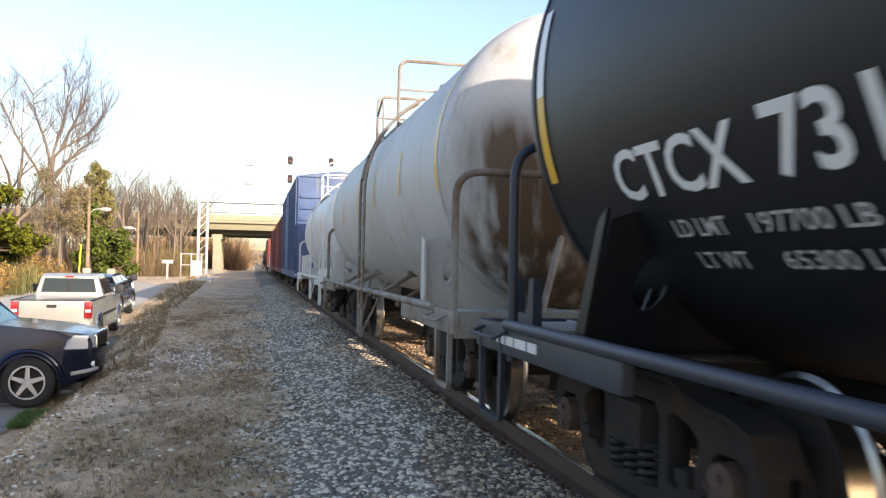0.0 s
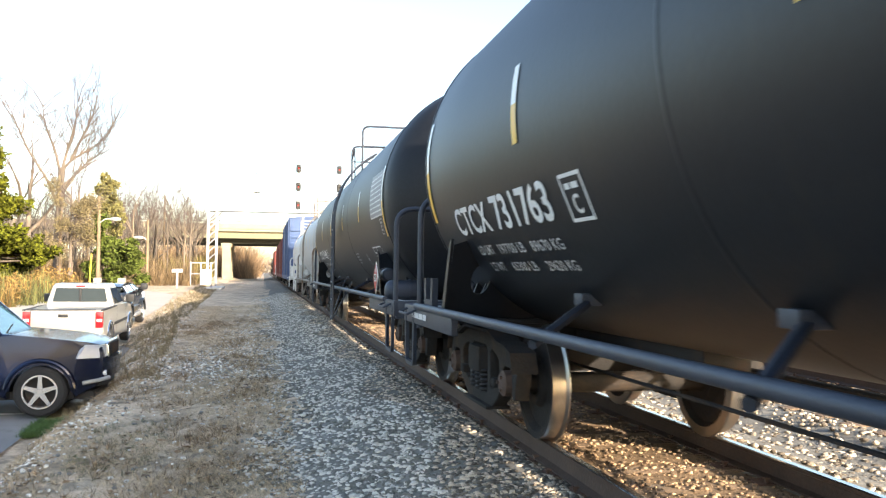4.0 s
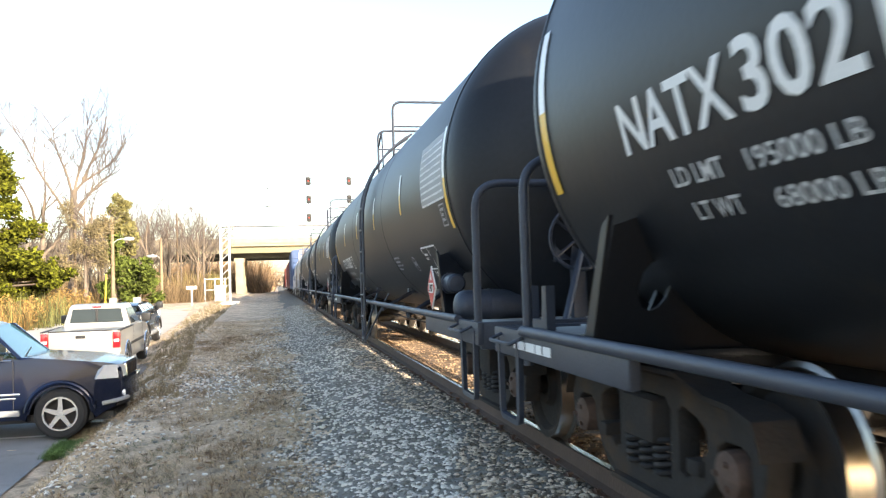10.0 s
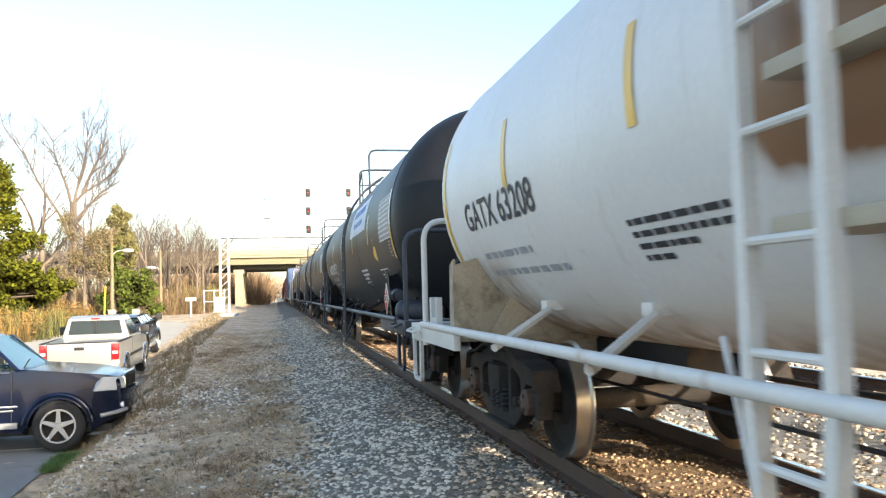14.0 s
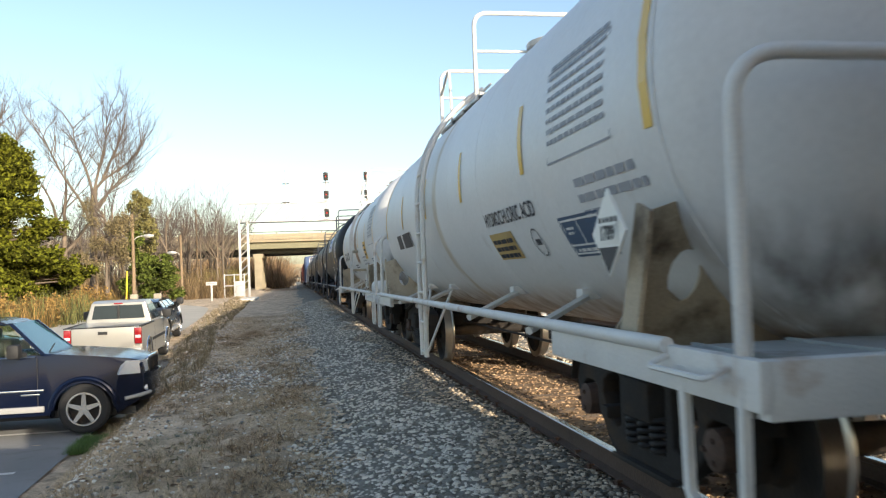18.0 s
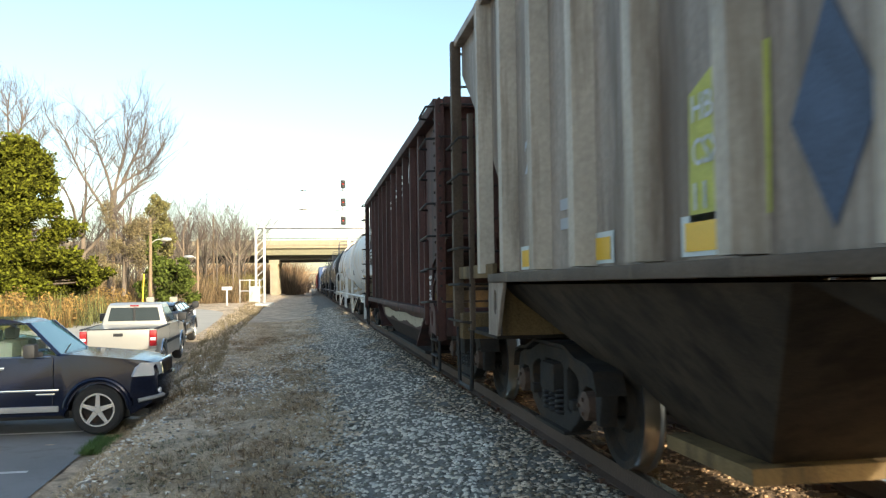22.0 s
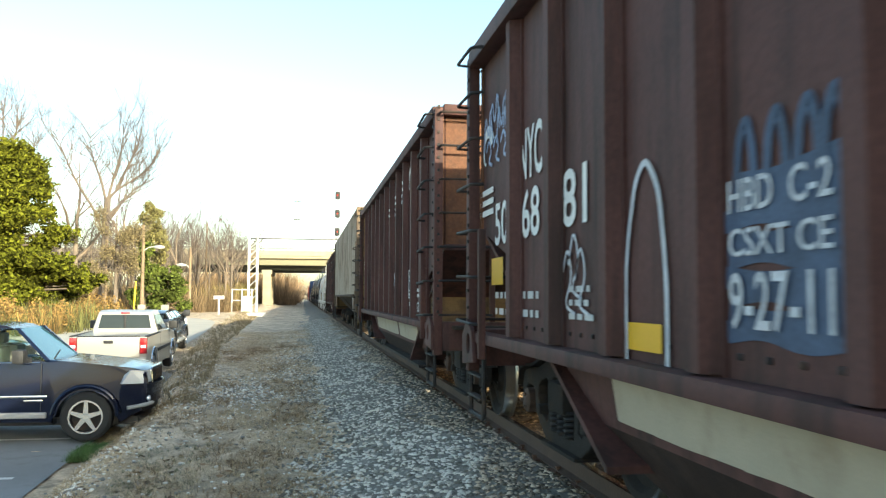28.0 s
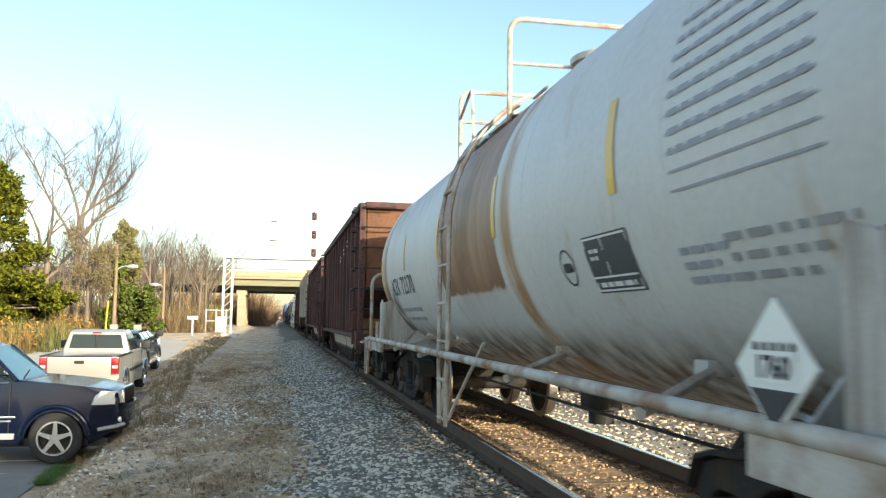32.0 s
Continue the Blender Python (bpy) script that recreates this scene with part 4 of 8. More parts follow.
        for k in range(5):
            a = k * 2 * math.pi / 5
            part("spoke", Geo().tube([(0, 0.05, 0), (0.13 * math.cos(a), 0.03, 0.13 * math.sin(a)), (0.27 * math.cos(a), 0, 0.27 * math.sin(a))], 0.013, 5), rails, bw)
        part("brake_stand", Geo().bbox(-0.56, -0.44, -(half - 0.86), -(half - 0.80), deck, 1.75, 0.01).bbox(-0.7, -0.3, -(half - 0.9), -(half - 0.84), 1.5, 1.85, 0.02), rails, car)
    # brake valve group on the front platform
    yf = half - 0.85
    bv = part("brake_valve", Geo().bbox(-0.55, -0.1, yf - 0.14, yf + 0.14, deck + 0.2, deck + 0.48, 0.03).bbox(-0.42, -0.22, yf - 0.2, yf + 0.2, deck, deck + 0.2, 0.02), rails, car, "boxy brake valve with side portions")
    part("valve_portion", Geo().lathe([(-0.86, 0.0), (-0.855, 0.10), (-0.84, 0.115), (-0.72, 0.115), (-0.72, 0.09), (-0.64, 0.09), (-0.64, 0.12), (-0.55, 0.12), (-0.55, 0.0)], 16, "x", (0, yf, deck + 0.34), caps=False), steel_dark, bv)
    part("valve_portion", Geo().lathe([(-0.1, 0.0), (-0.1, 0.12), (0.02, 0.12), (0.02, 0.09), (0.14, 0.09), (0.15, 0.0)], 16, "x", (0, yf, deck + 0.32), caps=False), steel_dark, bv)
    part("valve_pipe", Geo().tube(rounded([(-0.3, yf - 0.1, deck + 0.46), (-0.3, yf - 0.1, deck + 0.62), (0.2, yf - 0.3, deck + 0.6), (0.5, yf - 0.5, deck + 0.1)], 0.1), 0.018, 6), steel_dusty, car)
    part("release_bracket", Geo().prism([(yf - 0.12, deck), (yf - 0.12, deck + 0.3), (yf - 0.04, deck + 0.3), (yf - 0.02, deck + 0.08), (yf + 0.2, deck + 0.08), (yf + 0.22, deck + 0.3), (yf + 0.3, deck + 0.3), (yf + 0.3, deck)], -wide + 0.14, -wide + 0.2), rails, car)
    # bottom outlet and piping
    part("bottom_outlet", Geo().lathe([(zc - R - 0.42, 0.0), (zc - R - 0.42, 0.12), (zc - R - 0.3, 0.12), (zc - R - 0.28, 0.2), (zc - R - 0.02, 0.2)], 16, "z", caps=False), steel_dark, car)
    for y0 in (-2.2, 1.4):
        g = Geo().tube(rounded([(0.5, y0, zc - R + 0.05), (0.5, y0, 0.62), (0.5, y0 + 0.9, 0.62), (0.5, y0 + 0.9, zc - R + 0.05)], 0.06), 0.016, 6)
        part("pipe_hanger", g, steel_dark, car)
    part("brake_pipe", Geo().cyl((0.5, -half + 0.8, 0.66), (0.5, half - 0.8, 0.66), 0.022, 8), steel_dark, car)
    part("brake_rod", Geo().cyl((-0.3, -half + 2.0, 0.56), (-0.3, half - 2.0, 0.56), 0.016, 6), steel_dark, car)
    # upright reflective strips along the shell
    fn = on_tank(R, zc)
    for i, k in enumerate((-0.985, -0.6, -0.2, 0.2, 0.6, 0.985)):
        y = k * half_shell + 0.05
        tall = (0.95 if stripes == "mixed" else 1.3) if abs(k) > 0.9 else 0.5
        v0 = (-0.55 if stripes == "mixed" else strip_v) if abs(k) > 0.9 else -0.2
        if stripes == "mixed":
            mark(car, "reflective_strip", patch(0.1, tall * 0.5), fn(y, v0), reflect_yellow)
            mark(car, "reflective_strip", patch(0.1, tall * 0.5), fn(y, v0 + tall * 0.5), reflect_white)
        else:
            mark(car, "reflective_strip", patch(0.1, tall), fn(y, v0), reflect_yellow)
    return car


def open_hopper(name, label, length, top, sill, posts=10, seed=1, band=None, paint=None, ragged=True):
    """An open coal hopper with outside posts, slope sheets and end ladders."""
    car = thing(name, (XC, 0, 0), label, "hopper car", "cars of the freight train")
    hw, hl = 1.6, length / 2 - 0.9
    paint = paint or paint_brown
    for s in (-1, 1):
        # side sheet, its lower corners cut away over the trucks
        x = s * (hw - 0.13)
        pts = [(-hl, top), (-hl, 1.93), (-4.98, 1.6), (-4.98, sill), (4.98, sill), (4.98, 1.6), (hl, 1.93), (hl, top)]
        part("side_sheet", Geo().prism(pts, min(x, x - s * 0.02), max(x, x - s * 0.02)), paint, car)
        for k in range(posts):
            y = 0.975 * (k - (posts - 1) / 2)
            g = Geo().prism([(y - 0.11, sill), (y - 0.07, sill - 0.0), (y + 0.07, sill), (y + 0.11, sill), (y + 0.11, top - 0.12), (y - 0.11, top - 0.12)][0:1] + [(y + 0.11, sill), (y + 0.11, top - 0.1), (y - 0.11, top - 0.1)], min(x, x + s * 0.02), max(x, x + s * 0.02))
            g.prism([(x, y - 0.09), (x + s * 0.095, y - 0.055), (x + s * 0.095, y + 0.055), (x, y + 0.09)], sill + 0.01, top - 0.08, "z")
            part("side_post", g, paint, car)
        part("top_chord", Geo().bbox(min(s * (hw - 0.15), s * (hw + 0.01)), max(s * (hw - 0.15), s * (hw + 0.01)), -hl, hl, top - 0.1, top + 0.04, 0.02), paint, car)
        g = Geo().bbox(min(s * (hw - 0.16), s * hw), max(s * (hw - 0.16), s * hw), -hl - 0.1, hl + 0.1, sill - 0.09, sill, 0.02)
        part("side_sill", g, paint, car)
        g = Geo()
        for k in range(posts - 1):
            for j in range(4):
                y = 0.975 * (k + 0.2 + 0.2 * j - (posts - 1) / 2)
                g.bbox(x + s * 0.0 - 0.012, x + s * 0.0 + 0.012, y - 0.014, y + 0.014, sill + 0.07, sill + 0.098, 0.008)
        part("rivet_row", g, steel_dark, car)
        for e in (-1, 1):
            g = Geo().bbox(min(s * (hw - 0.1), s * hw), max(s * (hw - 0.1), s * hw), min(e * hl, e * (hl + 0.12)), max(e * hl, e * (hl + 0.12)), sill - 0.35, top, 0.015)
            part("corner_post", g, paint, car)
            # bolt heads up both faces of the corner, and the casting at its foot
            g = Geo()
            for k in range(17):
                z = sill + 0.05 + k * 0.145
                g.box(s * hw - 0.012, s * hw + 0.012, e * (hl + 0.02) - 0.014, e * (hl + 0.02) + 0.014, z, z + 0.03)
                g.box(s * (hw - 0.045) - 0.014, s * (hw - 0.045) + 0.014, e * (hl + 0.12) - 0.012, e * (hl + 0.12) + 0.012, z + 0.07, z + 0.1)
            tagged(part("rivet_row", g, steel_dark, car, smooth=0), kind="stuff")
            ring_ = [(e * (hl - 0.13) + 0.075 * math.cos(k * math.pi / 6), 0.95 + 0.09 * math.sin(k * math.pi / 6)) for k in range(12)]
            vs, fs = plate([[(e * (hl + 0.13), 0.76), (e * (hl + 0.13), 1.02), (e * (hl - 0.05), 1.16), (e * (hl - 0.26), 1.06), (e * (hl - 0.34), 0.8)], ring_], 0.04, 0.008)
            part("corner_casting", Geo().add([(s * (hw + 0.012) + w_, u, v) for u, v, w_ in vs], fs), paint, car, "cast corner bracket with a round hole")
            g = Geo().tube(rounded([(s * (hw - 0.03), e * (hl - 0.5), sill - 0.1), (s * (hw - 0.03), e * (hl - 0.5), 0.35), (s * (hw - 0.03), e * (hl + 0.02), 0.35), (s * (hw - 0.03), e * (hl + 0.02), sill - 0.1)], 0.05), 0.02, 6)
            part("stirrup_step", g, steel_dark, car)
            for z in (0.5, 0.68):
                part("stirrup_tread", Geo().bbox(s * (hw - 0.03) - 0.035, s * (hw - 0.03) + 0.035, min(e * (hl - 0.5), e * (hl + 0.02)), max(e * (hl - 0.5), e * (hl + 0.02)), z, z + 0.018, 0.005), steel_dark, car)
            for k in range(7):
                z = sill + 0.1 + k * 0.38
                g = Geo().tube(rounded([(s * (hw + 0.0), e * (hl - 0.62), z - 0.02), (s * (hw + 0.1), e * (hl - 0.58), z - 0.02), (s * (hw + 0.1), e * (hl + 0.04), z), (s * hw, e * (hl + 0.06), z)], 0.04), 0.014, 6)
                part("side_rung", g, steel_dark, car)
                g = Geo().tube(rounded([(s * (hw - 0.06), e * (hl + 0.12), z), (s * (hw - 0.06), e * (hl + 0.2), z), (s * (hw - 0.65), e * (hl + 0.2), z), (s * (hw - 0.65), e * (hl + 0.12), z)], 0.04), 0.014, 6)
                part("end_rung", g, steel_dark, car)
            part("ladder_stile", Geo().bbox(s * (hw - 0.68) - 0.03, s * (hw - 0.68) + 0.03, min(e * (hl + 0.04), e * (hl + 0.1)), max(e * (hl + 0.04), e * (hl + 0.1)), sill - 0.1, 1.95, 0.01), paint, car)
            part("side_stile", Geo().bbox(s * hw - 0.05, s * hw + 0.01, min(e * (hl - 0.66), e * (hl - 0.6)), max(e * (hl - 0.66), e * (hl - 0.6)), sill - 0.2, 1.9, 0.01), paint, car)
    for e in (-1, 1):
        # upper end sheet and the slope sheet that runs down under it
        g = Geo().box(-hw + 0.11, hw - 0.11, min(e * hl, e * (hl - 0.03)), max(e * hl, e * (hl - 0.03)), 1.9, top)
        part("end_sheet", g, mat("rusted_end_sheet_paint", (0.155, 0.073, 0.042), 0.75, dark=0.65, light=1.25, scale=1.2, specular=0.2, stain=(0.06, 0.04, 0.032), stain_at=0.6, bump=0.2, fine=30) if paint is not paint_brown else paint, car)
        part("end_stiffener", Geo().bbox(-hw + 0.14, hw - 0.14, min(e * hl, e * (hl + 0.05)), max(e * hl, e * (hl + 0.05)), 1.88, 1.95, 0.01), paint, car)
        part("end_rail", Geo().bbox(-hw + 0.11, hw - 0.11, min(e * (hl - 0.04), e * (hl + 0.1)), max(e * (hl - 0.04), e * (hl + 0.1)), top - 0.08, top + 0.05, 0.02), paint, car)
        y0, y1 = e * (hl - 0.02), e * (hl - 3.0)
        part("slope_sheet", Geo().prism([(y0, 1.94), (y0, 1.90), (y1, 0.42), (y1, 0.46)] if e > 0 else [(y0, 1.94), (y1, 0.46), (y1, 0.42), (y0, 1.90)], -hw + 0.14, hw - 0.14), paint, car, "sloping end floor sheet")
        part("end_sill", Geo().bbox(-hw + 0.1, hw - 0.1, min(e * (hl - 0.1), e * (hl + 0.14)), max(e * (hl - 0.1), e * (hl + 0.14)), sill - 0.3, sill + 0.02, 0.02), paint, car)
        part("end_web", Geo().box(-hw + 0.16, hw - 0.16, min(e * 4.98, e * 5.02), max(e * 4.98, e * 5.02), sill - 0.1, 1.5), mat("tan_web_paint", (0.18, 0.115, 0.05), 0.8, dark=0.55, light=1.3, scale=1.5, stain=(0.07, 0.045, 0.03), stain_at=0.5), car, "tan riveted web plate under the slope sheet")
        g = Geo()
        for x in (-0.95, -0.45, 0.45, 0.95):
            for z in (1.1, 1.25, 1.4):
                g.bbox(x - 0.025, x + 0.025, min(e * 5.015, e * 5.035), max(e * 5.015, e * 5.035), z, z + 0.05, 0.01)
        part("rivet_row", g, steel_dark, car)
        part("end_brace", Geo().bbox(-0.5, -0.42, min(e * (hl - 0.04), e * (hl + 0.04)), max(e * (hl - 0.04), e * (hl + 0.04)), sill, 1.9, 0.01).bbox(0.42, 0.5, min(e * (hl - 0.04), e * (hl + 0.04)), max(e * (hl - 0.04), e * (hl + 0.04)), sill, 1.9, 0.01), paint, car)
        part("crossover_step", Geo().bbox(-hw + 0.2, hw - 0.2, min(e * (hl + 0.14), e * (hl + 0.34)), max(e * (hl + 0.14), e * (hl + 0.34)), sill - 0.06, sill - 0.02, 0.008), steel_dusty, car)
        truck(car, e * (length / 2 - 1.9))
        coupler(car, e, length / 2)
    part("center_sill", Geo().bbox(-0.2, 0.2, -length / 2 + 0.4, length / 2 - 0.4, 0.66, 0.98, 0.02), steel_dark, car)
    # tapering hopper bottoms: a long skirt that slopes in below the side sill
    for s in (-1, 1):
        a, b, c = s * (hw - 0.2), s * (hw - 0.26), s * (hw - 0.5)
        ya, yb = -hl + 2.2, hl - 2.2
        part("hopper_skirt", Geo().add([(a, -hl + 1.7, sill - 0.05), (a, hl - 1.7, sill - 0.05), (b, yb, sill - 0.42), (b, ya, sill - 0.42), (a - s * 0.03, -hl + 1.7, sill - 0.05), (a - s * 0.03, hl - 1.7, sill - 0.05), (b - s * 0.03, yb, sill - 0.42), (b - s * 0.03, ya, sill - 0.42)],
             [(0, 1, 2, 3), (7, 6, 5, 4), (0, 3, 7, 4), (1, 5, 6, 2), (0, 4, 5, 1), (3, 2, 6, 7)]), paint, car)
        if band:
            rb_ = random.Random(seed + 40)
            vs, fs, y = [], [], hl - 2.9
            while y > -hl + 2.9:
                w_ = rb_.uniform(0.18, 0.34)
                rough_ = 1.0 if ragged else 0.15
                if rb_.random() > 0.08 * rough_:
                    o = len(vs)
                    for q in (y, y - w_):
                        f0 = (0.42 if ragged else 0.2) + rough_ * (0.05 * math.sin(q * 1.9) + rb_.uniform(-0.02, 0.02))
                        f1 = (0.84 if ragged else 0.86) + rough_ * (0.07 * math.sin(q * 2.7 + 1) + rb_.uniform(-0.05, 0.05))
                        for f in (f0, f1):
                            vs.append((a + (b - a) * f + s * 0.006, q, sill - 0.05 - 0.37 * f))
                    fs.append((o, o + 2, o + 3, o + 1))
                y -= w_ + rb_.choice((0.0, 0.0, 0.012)) * (1 if ragged else 0)
            part("pale_band", Geo().add(vs, fs), band, car, "ragged pale primer band", smooth=0)
        # lower walls, much darker than the rest of the car
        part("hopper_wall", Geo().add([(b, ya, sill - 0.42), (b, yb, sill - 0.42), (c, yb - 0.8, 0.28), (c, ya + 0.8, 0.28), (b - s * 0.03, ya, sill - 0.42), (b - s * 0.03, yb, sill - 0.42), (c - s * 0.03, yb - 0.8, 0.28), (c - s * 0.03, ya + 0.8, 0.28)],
             [(0, 1, 2, 3), (7, 6, 5, 4), (0, 3, 7, 4), (1, 5, 6, 2), (0, 4, 5, 1), (3, 2, 6, 7)]), mat("dark_brown_hopper_wall", (0.04, 0.025, 0.02), 0.8, specular=0.25, dark=0.6, light=1.5, stain=(0.02, 0.014, 0.012), stain_at=0.55), car)
    part("hopper_floor", Geo().box(-hw + 0.3, hw - 0.3, -hl + 3.2, hl - 3.2, 0.28, 0.32), steel_dark, car)
    part("coal_load", Geo().add(*heap(hw - 0.18, hl - 0.1, top - 0.55, seed)), mat("coal", (0.02, 0.02, 0.021), 0.8, bump=0.8, fine=14), car, "dark coal load")
    return car


def heap(hw, hl, z, seed):
    rng = random.Random(seed)
    nx, ny = 7, 40
    vs = []
    for j in range(ny + 1):
        for i in range(nx + 1):
            e = min(1, min(i, nx - i) / 2, min(j, ny - j) / 3)
            vs.append((-hw + 2 * hw * i / nx, -hl + 2 * hl * j / ny, z - 0.35 * (1 - e) + rng.uniform(-0.06, 0.06)))
    return vs, [(j * (nx + 1) + i, j * (nx + 1) + i + 1, (j + 1) * (nx + 1) + i + 1, (j + 1) * (nx + 1) + i) for j in range(ny) for i in range(nx)]


def covered_hopper(name, label, length, eave, sill, posts=16, seed=1):
    """A covered grain hopper with outside posts, three pyramid bays and a running board on the roof."""
    car = thing(name, (XC, 0, 0), label, "hopper car", "cars of the freight train")
    hw, hl, he, bulk = 1.6, length / 2 - 1.0, 8.08, 6.46   # half width, half of the bays, end of the roof, end bulkhead
    paint = paint_tan
    worn = mat("grimy_tan_end_paint", (0.17, 0.115, 0.055), 0.8, dark=0.5, light=1.5, scale=1.5, specular=0.2, stain=(0.03, 0.024, 0.018), stain_at=0.57, streak=True)
    grimy_post_sill_shade = mat("grimy_brown_post_sill_shade", (0.085, 0.062, 0.045), 0.75, dark=0.6, light=1.5, specular=0.25, stain=(0.2, 0.15, 0.1), stain_at=0.64, streak=True)
    pale_post = mat("pale_tan_post_paint", (0.42, 0.36, 0.29), 0.6, dark=0.7, light=1.15, scale=1.5, stain=(0.16, 0.115, 0.08), stain_at=0.56, streak=True, bump=0.1, fine=30)
    for s in (-1, 1):
        x = s * (hw - 0.12)
        pts = [(-he, eave), (-he, 3.5), (-bulk - 0.57, 2.71), (-bulk, 2.2), (-bulk, sill), (bulk, sill), (bulk, 2.2), (bulk + 0.57, 2.71), (he, 3.5), (he, eave)]
        part("side_sheet", Geo().prism(pts, min(x, x - s * 0.02), max(x, x - s * 0.02)), paint, car)
        for k in range(posts):
            y = -6.24 + 0.87 * k
            g = Geo().prism([(x, y - 0.11), (x + s * 0.115, y - 0.055), (x + s * 0.115, y + 0.055), (x, y + 0.11)], sill + 0.02, eave - 0.02, "z")
            part("side_post", g, pale_post, car)
        part("eave_rail", Geo().bbox(min(s * (hw - 0.15), s * (hw - 0.03)), max(s * (hw - 0.15), s * (hw - 0.03)), -he, he, eave - 0.06, eave + 0.02, 0.015), paint, car)
        # dark sill colour paints in the thin shadow gap below the side sheet
        part("side_sill", Geo().bbox(min(s * (hw - 0.2), s * hw), max(s * (hw - 0.2), s * hw), -bulk + 0.02, bulk - 0.02, sill - 0.06, sill + 0.01, 0.012), grimy_post_sill_shade, car)
        for e in (-1, 1):
            # web over the truck with a slotted hole, corner post, side and end ladders
            slot = [(e * 6.28 + 0.05 * math.cos(k * math.pi / 6), 1.2 + 0.1 * math.sin(k * math.pi / 6)) for k in range(12)]
            vs, fs = plate([[(e * 5.98, sill - 0.06), (e * 6.52, sill - 0.06), (e * 6.54, 0.93), (e * 6.22, 0.93)], slot], 0.03, 0.006)
            part("bolster_web", Geo().add([(s * (hw - 0.04) + w_, u, v) for u, v, w_ in vs], fs), paint, car, "tapering web plate with a slotted hole")
            part("corner_post", Geo().bbox(min(s * (hw - 0.1), s * hw), max(s * (hw - 0.1), s * hw), min(e * (he - 0.04), e * (he + 0.06)), max(e * (he - 0.04), e * (he + 0.06)), sill - 0.5, eave, 0.012), grimy_post_sill_shade, car)
            part("ladder_stile", Geo().bbox(min(s * (hw - 0.07), s * (hw - 0.02)), max(s * (hw - 0.07), s * (hw - 0.02)), min(e * 7.3, e * 7.35), max(e * 7.3, e * 7.35), sill - 0.5, 2.95, 0.01), grimy_post_sill_shade, car)
            part("ladder_stile", Geo().bbox(s * (hw - 0.62) - 0.025, s * (hw - 0.62) + 0.025, min(e * (he - 0.02), e * (he + 0.04)), max(e * (he - 0.02), e * (he + 0.04)), sill - 0.5, eave, 0.01), grimy_post_sill_shade, car)
            for k in range(9):
                z = sill - 0.42 + k * 0.345
                if z < 2.9:
                    part("side_rung", Geo().tube(rounded([(s * (hw - 0.03), e * 7.3, z - 0.01), (s * (hw + 0.06), e * 7.34, z), (s * (hw + 0.06), e * (he - 0.02), z), (s * (hw - 0.01), e * (he + 0.02), z)], 0.04), 0.013, 6), steel_dusty, car)
                part("end_rung", Geo().tube(rounded([(s * (hw - 0.06), e * (he + 0.04), z + 0.02), (s * (hw - 0.08), e * (he + 0.12), z), (s * (hw - 0.58), e * (he + 0.12), z), (s * (hw - 0.62), e * (he + 0.03), z)], 0.04), 0.013, 6), steel_dusty, car)
            part("stirrup_step", Geo().tube(rounded([(s * (hw - 0.04), e * 7.33, sill - 0.45), (s * (hw - 0.04), e * 7.4, 0.36), (s * (hw - 0.04), e * (he - 0.05), 0.36), (s * (hw - 0.04), e * he, sill - 0.45)], 0.05), 0.02, 6), steel_dark, car)
            part("end_channel", Geo().bbox(min(s * (hw - 0.09), s * (hw - 0.05)), max(s * (hw - 0.09), s * (hw - 0.05)), min(e * bulk, e * he), max(e * bulk, e * he), sill - 0.02, sill + 0.1, 0.01), worn, car)
    # roof
    n = 8
    arc = [(-hw + 0.1 + (2 * hw - 0.2) * i / n, eave + 0.32 * math.sin(math.pi * i / n) ** 0.8) for i in range(n + 1)]
    part("roof", Geo().prism(arc + [(hw - 0.1, eave - 0.03), (-hw + 0.1, eave - 0.03)], -he, he, "y"), paint, car)
    part("running_board", Geo().bbox(-0.3, 0.3, -hl, hl, eave + 0.38, eave + 0.42, 0.01), steel_dusty, car)
    for e in (-1, 1):
        part("end_sheet", Geo().box(-hw + 0.12, hw - 0.12, min(e * he, e * (he - 0.03)), max(e * he, e * (he - 0.03)), 3.5, eave), worn, car)
        part("bulkhead", Geo().box(-hw + 0.12, hw - 0.12, min(e * bulk, e * (bulk - 0.03)), max(e * bulk, e * (bulk - 0.03)), sill - 0.5, 2.19), worn, car, "upright tan end bulkhead")
        part("slope_sheet", Geo().prism([(e * bulk, 2.2), (e * bulk, 2.24), (e * he, 3.54), (e * he, 3.5)], -hw + 0.14, hw - 0.14), worn, car, "sloping tan end sheet")
        part("jacking_hole", Geo().lathe([(-0.004, 0.0), (-0.004, 0.035), (0.004, 0.035), (0.004, 0.0)], 12, "y", (-1.36, e * (bulk + 0.004), 1.8), caps=False), steel_dark, car)
        for x in (-0.75, 0.0, 0.75):
            part("end_stiffener", Geo().bbox(x - 0.03, x + 0.03, min(e * bulk, e * (bulk + 0.09)), max(e * bulk, e * (bulk + 0.09)), sill - 0.5, 2.17, 0.008), worn, car)
        part("end_sill", Geo().bbox(-hw + 0.05, hw - 0.05, min(e * (he - 0.2), e * (he + 0.04)), max(e * (he - 0.2), e * (he + 0.04)), sill - 0.62, sill - 0.36, 0.02), worn, car)
        part("end_platform", Geo().bbox(-hw + 0.1, hw - 0.1, min(e * (bulk + 0.1), e * (he - 0.2)), max(e * (bulk + 0.1), e * (he - 0.2)), sill - 0.54, sill - 0.5, 0.008), steel_dusty, car)
        part("end_rail", Geo().cyl((-hw + 0.06, e * (he + 0.02), sill - 0.12), (hw - 0.06, e * (he + 0.02), sill - 0.12), 0.018, 6), steel_dusty, car)
        truck(car, e * (length / 2 - 2.05))
